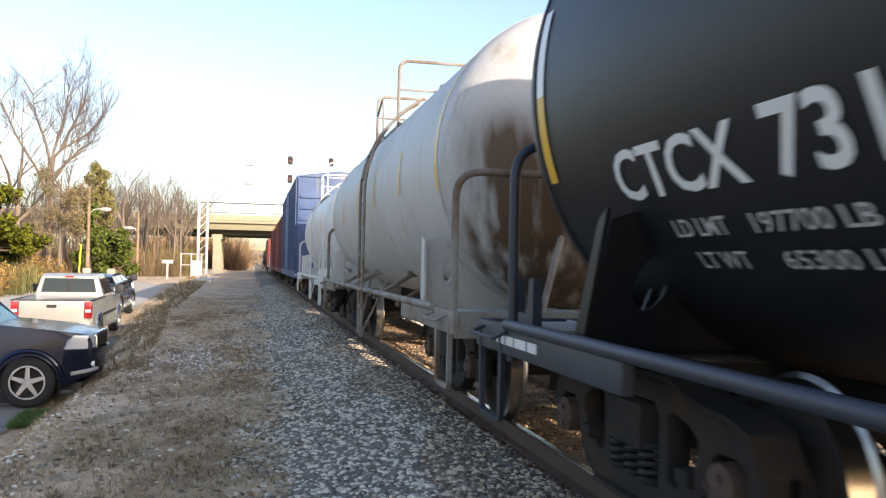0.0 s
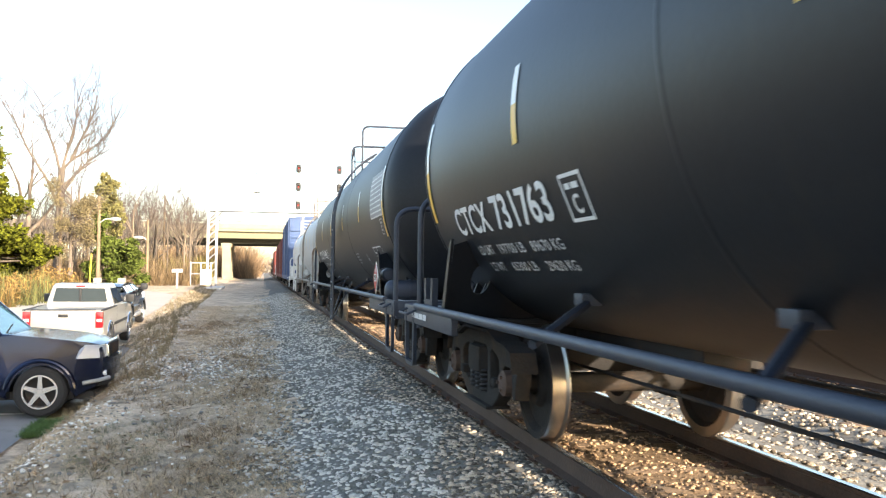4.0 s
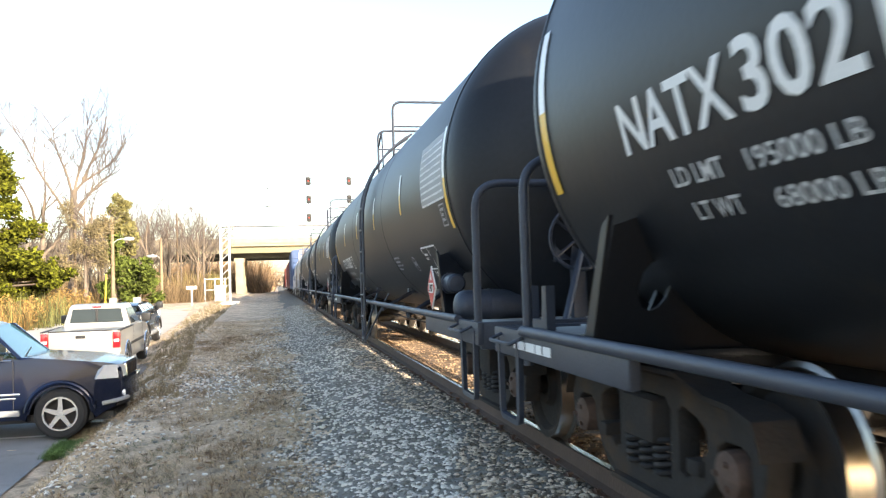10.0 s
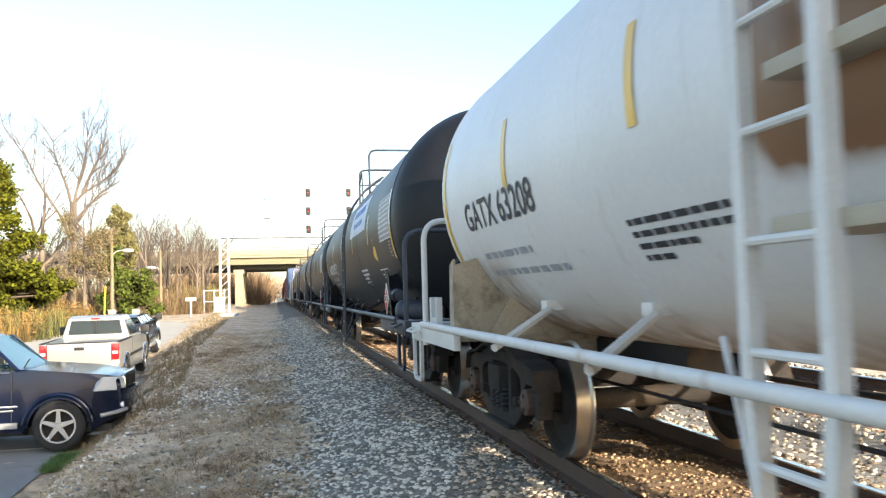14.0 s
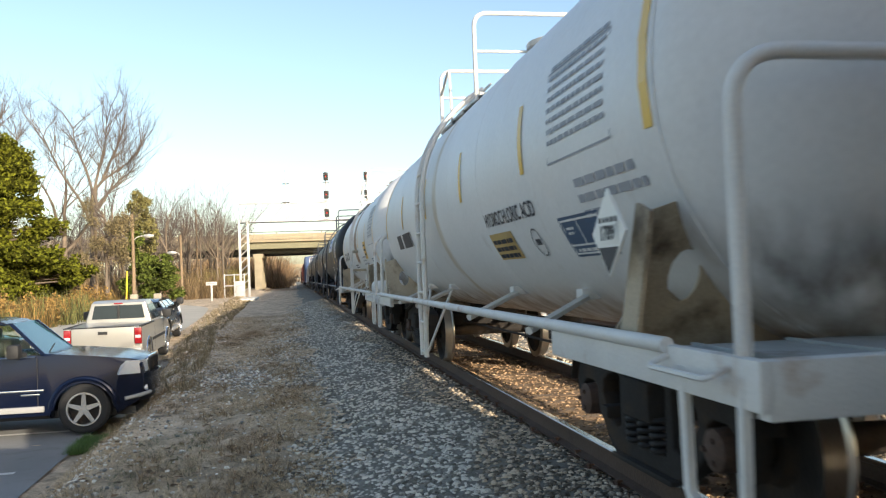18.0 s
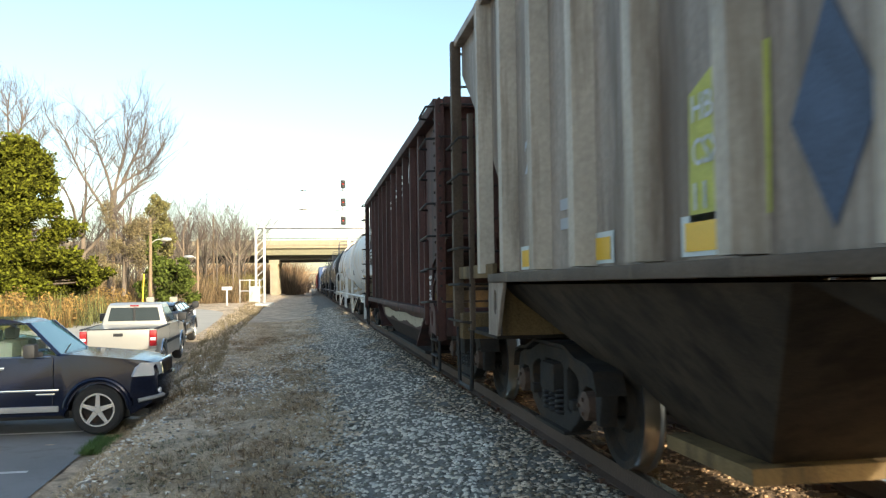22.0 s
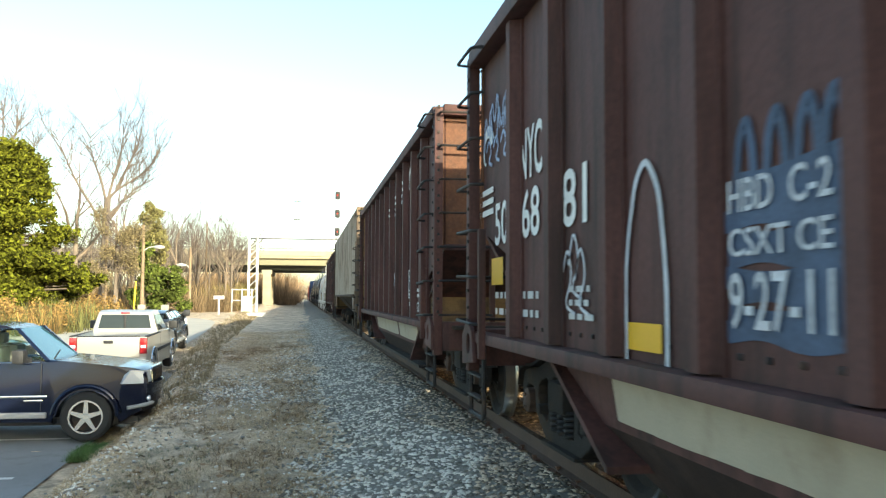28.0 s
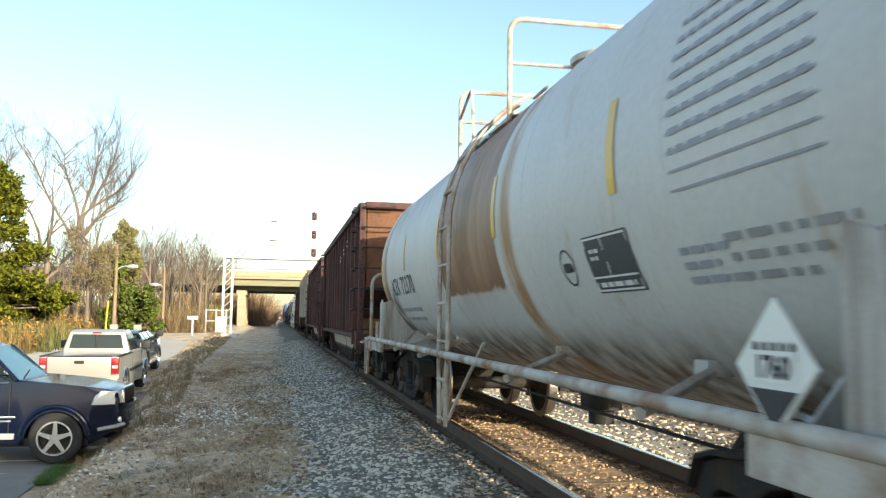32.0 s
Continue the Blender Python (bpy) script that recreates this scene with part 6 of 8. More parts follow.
side_placard(T12, 7.65, 1.5, False, "1760", 1.21, 2.4)

# hoppers: numbers between the posts, panels, rail-stripe emblem as plain shapes
def hopper_marks(car, digits, nyc, code, seed, panel=-3.3, strips=()):
    rng = random.Random(seed)
    w = on_wall(-1.482)
    for text, y, width in digits:
        mark(car, "lettering", fit_text(text, width, 0.34, 0.015), w(y + width / 2, 1.78), ink_white, "white painted number")
    mark(car, "lettering", fit_text("NYC", 0.58, 0.36, 0.015), w(nyc + 0.29, 2.2), ink_white, "white painted letters")
    for y in (digits[0][1], digits[1][1]):
        for k in range(2):
            mark(car, "stencil_block", bars([0.42], 0.05, 0.06, 0, rng), w(y + 0.2, 1.34 - k * 0.13), ink_faded)
    mark(car, "stencil_block", bars([0.36, 0.34, 0.42], 0.035, 0.04, 0.045, rng), w(digits[2][1] + 0.1, 1.38), ink_faded)
    mark(car, "stencil_panel", patch(0.46, 0.42, 1), on_wall(-1.4805)(panel, 1.33), MATS["dark_grey_panel"])
    mark(car, "stencil_box", both(panel_frame(0.46, 0.42, 0.02)), w(panel, 1.33), ink_white, "white outlined stencil box")
    mark(car, "stencil_block", bars([0.2], 0.06, 0.02, 0, rng), w(panel - 0.1, 1.22), ink_white)
    mark(car, "lettering", fit_text(code, 0.34, 0.13, 0.015), w(panel - 0.95, 1.15), ink_white)
    mark(car, "stencil_block", bars([0.36, 0.3], 0.045, 0.025, 0.03, rng), w(panel - 0.95, 1.42), ink_white)
    # stepped double stripes, carried over the posts, and a swirl
    first, swirl = (-0.99, -3.15) if panel > -3.5 else (-0.5, -2.68)
    for k in range(3):
        for d in (0.0, 0.10):
            mark(car, "emblem_stripe", patch(0.11, 0.05, 1), on_wall(-1.569)(first + 0.07 - k * 0.975, 2.74 + k * 0.11 + d), ink_white)
    for k in range(2):
        for d in (0.0, 0.10):
            mark(car, "emblem_stripe", ([(0, 0), (0.66, 0.1), (0.66, 0.15), (0, 0.05)], [(0, 1, 2, 3)]), w(first - 0.04 - k * 0.975, 2.74 + k * 0.11 + d), ink_white)
    a = [(0.30 * math.cos(t) * (1 - 0.09 * i), 0.36 * math.sin(t) * (1 - 0.09 * i)) for i, t in enumerate([0.4 + 0.42 * i for i in range(10)])]
    b = [(x * 0.62, y * 0.62) for x, y in a]
    mark(car, "emblem_swirl", (a + b, [(i, i + 1, 11 + i, 10 + i) for i in range(9)]), w(swirl, 3.02), ink_white, "white swirl emblem")
    mark(car, "emblem_swirl", (a + b, [(i, i + 1, 11 + i, 10 + i) for i in range(9)]), w(5.95, 2.55), ink_white, "white swirl emblem")
    for k in range(3):
        mark(car, "emblem_stripe", patch(0.5, 0.05, 1), w(6.2, 2.05 + k * 0.09), ink_white)
    for y, z, wd, ht in strips:
        mark(car, "reflective_panel", patch(wd, ht, 1), on_wall(-1.484)(y, z), reflect_yellow, "yellow reflective panel")


def stroke(car, pts, t, material, y0, z0, label="sprayed line", x=-1.486):
    """A sprayed line on the side sheet."""
    path = rounded([(0, u, v) for u, v in pts], 0.25, 4)
    vs, fs = [], []
    for i, p in enumerate(path):
        d = (path[min(i + 1, len(path) - 1)] - path[max(i - 1, 0)]).normalized()
        n = Vector((0, -d.z, d.y)) * (t / 2)
        vs += [(p.y + n.y, p.z + n.z), (p.y - n.y, p.z - n.z)]
    fs = [(2 * i, 2 * i + 1, 2 * i + 3, 2 * i + 2) for i in range(len(path) - 1)]
    mark(car, "scrawl", (vs, fs), on_wall(x)(y0, z0), material, label)


spray_white = mat("white_spray_paint", (0.58, 0.60, 0.64), 0.7, dark=0.6, light=1.15, scale=8, bump=0)
spray_blue = mat("dark_blue_spray_paint", (0.05, 0.075, 0.13), 0.7, dark=0.6, light=1.5, scale=5, bump=0)
hopper_marks(H8, (("50", 5.0, 0.34), ("49", 4.05, 0.42), ("18", 3.05, 0.46)), 4.05, "G52L", 5, -3.7, ((5.3, 1.2, 0.09, 1.0), (2.35, 1.25, 0.11, 0.6), (0.42, 1.26, 0.1, 0.48), (-2.15, 1.26, 0.1, 0.6)))
hopper_marks(H10, (("50", 5.35, 0.42), ("69", 4.45, 0.45), ("11", 3.5, 0.4)), 4.45, "G520", 6, -3.05, ((5.75, 1.2, 0.1, 0.8), (-4.5, 1.3, 0.12, 0.6)))
hopper_marks(H11, (("50", 5.42, 0.42), ("68", 4.55, 0.45), ("81", 3.6, 0.45)), 4.55, "G52R", 7, -3.05, ((5.75, 1.45, 0.4, 0.22), (2.82, 1.1, 0.42, 0.13), (-1.05, 1.1, 0.36, 0.13), (-4.1, 1.5, 0.42, 0.24)))
for k in range(9):
    v = 0.02 + 0.068 * k
    stroke(H11, [(0.0, v), (0.24, v + 0.03 * (-1) ** k), (0.5, v - 0.02), (0.74, v + 0.02)] if k < 7 else [(0.06, v), (0.3, v - 0.02), (0.68, v + 0.02)], 0.085, spray_blue, 1.84 - 0.02 * (k % 3), 1.2, "dark blue sprayed line", -1.474 - 0.0007 * k)
for k, u in enumerate((0.08, 0.28, 0.46, 0.6)):
    stroke(H11, [(u, 0.5), (u + 0.03, 0.74), (u + 0.08, 0.82), (u + 0.12, 0.72), (u + 0.14, 0.5)], 0.05, spray_blue, 1.84, 1.18, "dark blue sprayed line", -1.481 - 0.0007 * k)
for text, z, h in (("HBD  C-2", 1.66, 0.12), ("CSXT CE", 1.5, 0.1), ("9-27-11", 1.24, 0.2)):
    mark(H11, "lettering", fit_text(text, 0.62, h, 0.012), on_wall(-1.488)(1.8, z), spray_white, "pale sprayed writing")
stroke(H11, [(0, 0), (0.0, 0.5), (0.12, 0.85), (0.24, 0.95), (0.38, 0.8), (0.46, 0.4), (0.46, 0.0)], 0.035, spray_white, 2.8, 1.05)
for k in range(3):
    stroke(H11, [(0, 0.2), (0.1, 0.42), (0.2, 0.22), (0.04, 0.05), (0.24, 0.0)], 0.022, spray_white, 3.82 - 0.12 * k, 1.25 + 0.09 * (k % 2))
stroke(H11, [(0, 0.0), (0.02, 0.6), (0.2, 0.85), (0.34, 0.6), (0.2, 0.3), (0.36, 0.05)], 0.035, spray_white, 0.62, 1.1)
stroke(H11, [(0.4, 0), (0.05, 0.25), (0.3, 0.45), (0.0, 0.6), (0.05, 0.95), (0.25, 0.7), (0.45, 0.95)], 0.035, spray_white, -0.3, 1.1)
stroke(H11, [(0, 0.1), (0.06, 0.6), (0.22, 0.75), (0.3, 0.4), (0.12, 0.2), (0.3, 0.02)], 0.04, spray_white, -1.1, 1.2)
for k in range(3):
    stroke(H11, [(0, 0.3), (0.1, 0.5), (0.22, 0.35), (0.1, 0.12), (0.24, 0.02)], 0.03, spray_white, -2.02 - k * 0.17, 1.3 + 0.12 * (k % 2))
stroke(H11, [(0.0, 0.16), (0.06, 0.0), (0.12, 0.16), (0.2, 0.14), (0.26, 0.02), (0.18, 0.0), (0.2, 0.14), (0.32, 0.14), (0.36, 0.02), (0.3, 0.0)], 0.022, spray_white, -2.1, 1.1)
for k in range(4):
    stroke(H10, [(0, 0), (0.08, 0.5), (0.24, 0.3), (0.3, 0.62), (0.4, 0.0)], 0.045, spray_blue if k % 2 else spray_white, 0.4 - k * 0.62, 1.2)
spray_pale = mat("pale_blue_spray_paint", (0.34, 0.42, 0.60), 0.7, dark=0.6, light=1.2, scale=8, bump=0)
for k in range(4):
    stroke(H11, [(0, 0), (0.08, 0.34), (0.18, 0.05), (0.26, 0.4), (0.34, 0.02)], 0.03, spray_pale, 6.05 - 0.24 * k, 2.62 + 0.08 * (k % 2))
for k in range(3):
    stroke(H11, [(0.0, 0.1), (0.1, 0.2), (0.2, 0.08), (0.08, 0.0), (0.22, -0.04)], 0.028, spray_pale, 5.95 - 0.26 * k, 2.5)
bl = mark(H8, "spray_patch", patch(0.5, 0.75, 2), on_wall(-1.484)(1.78, 1.12), spray_blue, "dark blue sprayed patch")
for k, text in enumerate(("HBD  C", "CSXT BM", "11-10")):
    mark(bl, "lettering", fit_text(text, 0.4, 0.1, 0.012), on_wall(-1.488)(1.72, 1.66 - k * 0.16), spray_white)
for k in range(2):
    stroke(H8, [(0, 0.1), (0.1, 0.4), (0.2, 0.1), (0.05, 0.0), (0.24, -0.12), (0.1, -0.3)], 0.018, spray_white, -0.85 - 0.04 * k, 1.45 - 0.25 * k)
# covered hopper: reflective panels along the sill, faded figures
w = on_wall(-1.486)
mark(C9, "reflective_panel", patch(0.5, 0.24, 1), w(-5.56, 1.74), reflect_yellow, "tall yellow and white panel")
mark(C9, "notice_panel", both(patch(0.5, 0.22, 1)), w(-5.56, 1.51), mat("pale_notice_panel", (0.50, 0.54, 0.52), 0.6, bump=0), "pale notice panel")
for y in (-4.935, -3.195, -1.455, 0.285, 2.78, 4.08, 5.505):
    mark(C9, "panel_backing", patch(0.5, 0.17, 1), w(y + 0.25, 1.45), mat("pale_panel_backing", (0.55, 0.6, 0.6), 0.6, bump=0))
    mark(C9, "reflective_panel", patch(0.42, 0.12, 1), on_wall(-1.49)(y + 0.21, 1.47), reflect_yellow, "yellow reflective panel")
mark(C9, "lettering", fit_text("26", 0.42, 0.24, 0.012), w(5.6, 2.15), ink_grey, "faded number")
mark(C9, "stencil_block", bars([0.5, 0.45], 0.07, 0.04, 0.05, rng), w(4.75, 1.8), ink_grey)
ys = mark(C9, "spray_patch", ([(0, 0), (0.62, 0.02), (0.64, 0.62), (0.3, 0.66), (0.02, 0.56)], [(0, 1, 2, 3, 4)]), w(2.95, 1.56), mat("yellow_green_spray", (0.45, 0.45, 0.10), 0.7, dark=0.7, light=1.2, scale=6, bump=0), "yellow-green sprayed patch")
for k, text in enumerate(("HBD C2", "CSXT CE", "11 1011")):
    mark(ys, "lettering", fit_text(text, 0.5, 0.11, 0.012), on_wall(-1.49)(2.9, 2.0 - k * 0.18), spray_white)
mark(C9, "spray_patch", ([(0, 0.36), (0.22, 0), (0.44, 0.36), (0.22, 0.74)], [(0, 1, 2, 3)]), w(2.2, 1.5), spray_blue, "dark sprayed diamond")
dk = mark(C9, "dark_panel", patch(0.36, 0.34, 1), w(-4.05, 1.6), ink_blue, "dark stencil panel with a pale frame")
mark(dk, "stencil_box", panel_frame(0.36, 0.34, 0.015), on_wall(-1.49)(-4.05, 1.6), ink_grey)
mark(C9, "emblem", ([(0, 0.2), (0.15, 0.05), (0.4, 0.2), (0.4, 0.45), (0.1, 0.5)], [(0, 1, 2, 3, 4)]), w(-2.45, 2.55), ink_grey)
mark(C9, "emblem_stripe", ([(0, 0), (0.55, 0.14), (0.55, 0.3), (0, 0.16)], [(0, 1, 2, 3)]), w(-2.4, 2.25), ink_grey)


# ---- road bridge ----
concrete = mat("weathered_concrete", (0.33, 0.28, 0.195), 0.9, dark=0.75, light=1.12, scale=0.8, fine=25, bump=0.3, stain=(0.25, 0.22, 0.18), stain_at=0.6, streak=True)
girder_shade_green = mat("dark_green_girder_shade", (0.03, 0.033, 0.026), 0.7, dark=0.75, light=1.2)
beam_pale = mat("pale_girder_flange", (0.19, 0.18, 0.115), 0.7, dark=0.8, light=1.1)
YB = 150.0
br = thing("road_bridge", (0, YB, 0), "concrete and steel road bridge over the railway", "bridge")
part("deck", Geo().bbox(-80, 60, -5, 14, 7.9, 8.5, 0.05), concrete, br)
for yp in (-5, 14):
    part("parapet", Geo().bbox(-80, 60, yp - 0.15, yp + 0.15, 8.3, 9.25, 0.03), concrete, br)
    for k in range(36):
        part("railing_post", Geo().bbox(-79 + k * 3.8, -78.85 + k * 3.8, yp - 0.06, yp + 0.06, 9.25, 9.6, 0.02), concrete, br)
    part("railing", Geo().cyl((-80, yp, 9.6), (60, yp, 9.6), 0.05, 6), girder_shade_green, br)
for y in (-4.3, -2.1, 0.2, 2.5, 4.8, 7.1, 9.4, 11.7, 13.6):
    # inner girders lower and darker: shade under the deck put into shape and colour
    low, face = (6.75, beam_pale) if y < -4 else (5.95, girder_shade_green)
    part("girder", Geo().bbox(-80, 60, y - 0.04, y + 0.04, low + 0.12, 7.9, 0.01), face, br)
    part("flange", Geo().bbox(-80, 60, y - 0.22, y + 0.22, low, low + 0.13, 0.01), face, br)
    part("flange", Geo().bbox(-80, 60, y - 0.22, y + 0.22, 7.8, 7.9, 0.01), face, br)
for x in (-6.2, 12.5, -26, -46):
    for y in (-3.6, 1.6, 6.8, 12.0):
        part("pier", Geo().bbox(x - 0.65, x + 0.65, y - 0.5, y + 0.5, -1, 5.4, 0.06), concrete, br)
    part("pier_cap", Geo().bbox(x - 0.85, x + 0.85, -4.0, 13.6, 5.2, 5.95, 0.06), concrete, br)
# the car that crosses the bridge
van = thing("car", (20, YB - 2.4, 8.5), "small dark car driving across the bridge", "car")
car_dark = mat("dark_car_paint", (0.02, 0.02, 0.024), 0.3, 0.2, bump=0, coat=0.6)
part("body", Geo().prism([(-2.2, 0.35), (-2.25, 0.8), (-1.4, 0.95), (-0.75, 1.42), (0.75, 1.45), (1.5, 1.0), (2.2, 0.85), (2.25, 0.35)], -0.85, 0.85, "y"), car_dark, van)
for x in (-1.35, 1.35):
    for s in (-1, 1):
        part("wheel", Geo().lathe([(s * 0.62, 0.0), (s * 0.62, 0.3), (s * 0.66, 0.33), (s * 0.84, 0.33), (s * 0.86, 0.3), (s * 0.86, 0.0)], 16, "y", (x, 0, 0.33), caps=False), car_dark, van)
BRIDGE_CAR = van

# ---- signal cantilever ----
silver = mat("silver_signal_paint", (0.5, 0.505, 0.51), 0.4, 0.3, dark=0.9, light=1.05, bump=0.03)
signal_black = mat("black_signal_paint", (0.012, 0.012, 0.013), 0.6, dark=0.8, light=1.2)
YS = 87.5
sg = thing("signal_cantilever", (-5.1, YS, ground_z(-5.1, YS)), "silver cantilever with railway signals over both tracks", "railway signal")
zb = ground_z(-5.1, YS)
for sx in (-0.42, 0.42):
    for sy in (-0.35, 0.35):
        part("tower_leg", Geo().bbox(sx - 0.1, sx + 0.1, sy - 0.1, sy + 0.1, 0, 7.6 - zb, 0.02), silver, sg)
for k in range(9):
    z = 0.3 + k * 0.78
    for sy in (-0.35, 0.35):
        part("tower_brace", Geo().cyl((-0.42, sy, z), (0.42, sy, z + 0.78), 0.035, 6), silver, sg)
arm0, arm1 = -0.42, 13.6
for sy in (-0.45, 0.45):
    part("chord", Geo().bbox(arm0, arm1, sy - 0.04, sy + 0.04, 7.36 - zb, 7.46 - zb, 0.01), silver, sg)
    part("chord", Geo().bbox(arm0, arm1, sy - 0.04, sy + 0.04, 9.24 - zb, 9.32 - zb, 0.01), silver, sg)
    for k in range(9):
        a = arm0 + (arm1 - arm0) * k / 9
        b = arm0 + (arm1 - arm0) * (k + 1) / 9
        part("lattice", Geo().cyl((a, sy, 7.4 - zb), (b, sy, 9.3 - zb), 0.025, 6), silver, sg)
part("catwalk", Geo().bbox(arm0, arm1, -0.4, 0.4, 7.3 - zb, 7.34 - zb, 0.005), signal_black, sg)
red_lens = mat("red_signal_lens", (0.25, 0.01, 0.01), 0.2, emit=((1.0, 0.06, 0.04), 0.5), bump=0)
dark_lens = mat("dark_signal_lens", (0.02, 0.015, 0.015), 0.15, bump=0)
for i, x in enumerate((3.42, 7.6)):
    mx = x + 5.1
    part("mast", Geo().cyl((mx, -0.5, 7.4 - zb), (mx, -0.5, 12.4 - zb), 0.07, 8), silver, sg, "silver signal mast")
    for j, z in enumerate((8.1, 10.0, 11.9)):
        hd = part("signal_head", Geo().lathe([(-0.12, 0.0), (-0.12, 0.24), (0.12, 0.24), (0.12, 0.0)], 20, "y", caps=False).bbox(-0.25, 0.25, -0.1, 0.12, -0.42, 0.42, 0.1), signal_black, sg, "black signal head with a round lens", (mx, -0.75, z - zb))
        part("lens", Geo().lathe([(-0.125, 0.0), (-0.125, 0.075), (-0.10, 0.075)], 16, "y", caps=False), red_lens if (j == 2 or i == 0) else dark_lens, hd)
        part("hood", Geo().lathe([(-0.12, 0.14), (-0.38, 0.14), (-0.38, 0.155), (-0.12, 0.155)], 12, "y", caps=False, a0=0, a1=180), signal_black, hd)
        part("step", Geo().bbox(mx - 0.35, mx + 0.35, -0.75, -0.35, z - 0.62 - zb, z - 0.58 - zb, 0.01), silver, sg)
part("mast", Geo().cyl((4.4, -0.5, 7.6 - zb), (4.4, -0.5, 12.6 - zb), 0.05, 8), silver, sg)
for z in (9.3, 11.2):
    part("step", Geo().bbox(4.4 - 0.35, 4.4 + 0.35, -0.7, -0.4, z - zb, z + 0.05 - zb, 0.01), signal_black, sg)
# equipment at its foot
cab = thing("signal_cabinet", (-5.3, 82.0, ground_z(-5.3, 82)), "white equipment cabinet beside the signal tower", "cabinet")
part("body", Geo().bbox(-0.5, 0.5, -0.4, 0.4, 0.1, 1.5, 0.03), silver, cab)
part("roof", Geo().bbox(-0.56, 0.56, -0.46, 0.46, 1.5, 1.56, 0.02), silver, cab)
part("base", Geo().bbox(-0.55, 0.55, -0.45, 0.45, -0.15, 0.1, 0.02), concrete, cab)
fence = thing("pipe_fence", (-6.3, 79.5, ground_z(-6.3, 79.5)), "white pipe railing beside the signal tower", "fence")
for k in range(3):
    part("post", Geo().cyl((k * 0.9 - 0.2, 0, -0.2), (k * 0.9 - 0.2, 0, 2.2), 0.06, 8), silver, fence)
for z in (1.1, 2.1):
    part("rail", Geo().cyl((-0.2, 0, z), (1.6, 0, z), 0.05, 8), silver, fence)
slab = solid("concrete_wall", Geo().bbox(-5.2, -3.6, 76, 84, ground_z(-4, 78) - 0.2, ground_z(-4, 78) + 0.2, 0.05), mat("white_concrete", (0.6, 0.59, 0.55), 0.8), "low white concrete edge wall by the road", "wall", kind="structure")

# ---- poles, lamps, sign ----
pole_wood = mat("utility_pole_wood", (0.23, 0.165, 0.105), 0.9, dark=0.7, light=1.25, scale=2, fine=40, bump=0.3, stain=(0.15, 0.11, 0.08), stain_at=0.6, streak=True)
lamp_metal = mat("lamp_arm_metal", (0.55, 0.56, 0.55), 0.45, 0.5, bump=0.02)


def street_lamp(x, y, h, lamp_z, arm, side=1):
    z = ground_z(x, y)
    o = thing("street_lamp", (x, y, z), "wooden pole with a bracket street lamp", "street lamp", "street lamps by the road")
    part("pole", Geo().tube([(0, 0, -0.3), (0.02, 0, h * 0.5), (0, 0, h)], 0.16, 10, 0.10), pole_wood, o)
    part("arm", Geo().tube(rounded([(0, 0, lamp_z - 0.35), (side * arm * 0.5, 0, lamp_z), (side * arm, 0, lamp_z + 0.02)], 0.4), 0.04, 7), lamp_metal, o)
    part("lamp_head", Geo().lathe([(-0.42, 0.02), (-0.3, 0.13), (0.1, 0.17), (0.4, 0.10), (0.45, 0.0)], 14, "x", (side * (arm + 0.3), 0, lamp_z), caps=False), lamp_metal, o, "pale cobra-head lamp")


street_lamp(-12.55, 68.8, 7.1, 5.35, 0.9, 1)
street_lamp(-10.2, 78.6, 5.9, 4.3, 0.5, -1)


def pole(x, y, h, r=0.13, label="bare wooden utility pole", lean=0.0):
    o = thing("utility_pole", (x, y, ground_z(x, y)), label, "utility pole", "utility poles by the road")
    part("shaft", Geo().tube([(0, 0, -0.3), (lean * 0.5, 0, h * 0.5), (lean, 0, h)], r, 9, r * 0.7), pole_wood, o)
    return o


pole(-10.1, 90.5, 9.2, 0.12)
pole(-14.9, 67, 5.8, 0.12)
yp = solid("guy_guard", Geo().cyl((0, 0, 0), (0.12, 0, 2.6), 0.06, 8), mat("yellow_plastic", (0.75, 0.55, 0.03), 0.5), "yellow guy-wire guard beside a pole", "pole guard", at=(-12.9, 67.5, ground_z(-12.9, 67.5)))
sn = thing("street_sign", (-6.75, 70, ground_z(-6.75, 70)), "blank pale street sign on a white post", "sign")
part("post", Geo().bbox(-0.07, 0.07, -0.05, 0.05, -0.1, 1.3, 0.01), silver, sn)
part("board", Geo().bbox(-0.42, 0.42, -0.07, -0.04, 1.24, 1.52, 0.01), silver, sn)
part("lettering", Geo().box(-0.34, 0.34, -0.078, -0.072, 1.35, 1.42), ink_grey, sn)

# ---- trees ----
bark_pale = mat("pale_bark", (0.20, 0.155, 0.115), 0.9, dark=0.6, light=1.25, scale=2, fine=30, bump=0.6)
bark_grey = mat("grey_brown_bark", (0.145, 0.115, 0.088), 0.9, dark=0.6, light=1.3, scale=2, fine=30, bump=0.5)
twig = mat("fine_twigs", (0.115, 0.092, 0.08), 0.9, dark=0.7, light=1.25, bump=0)


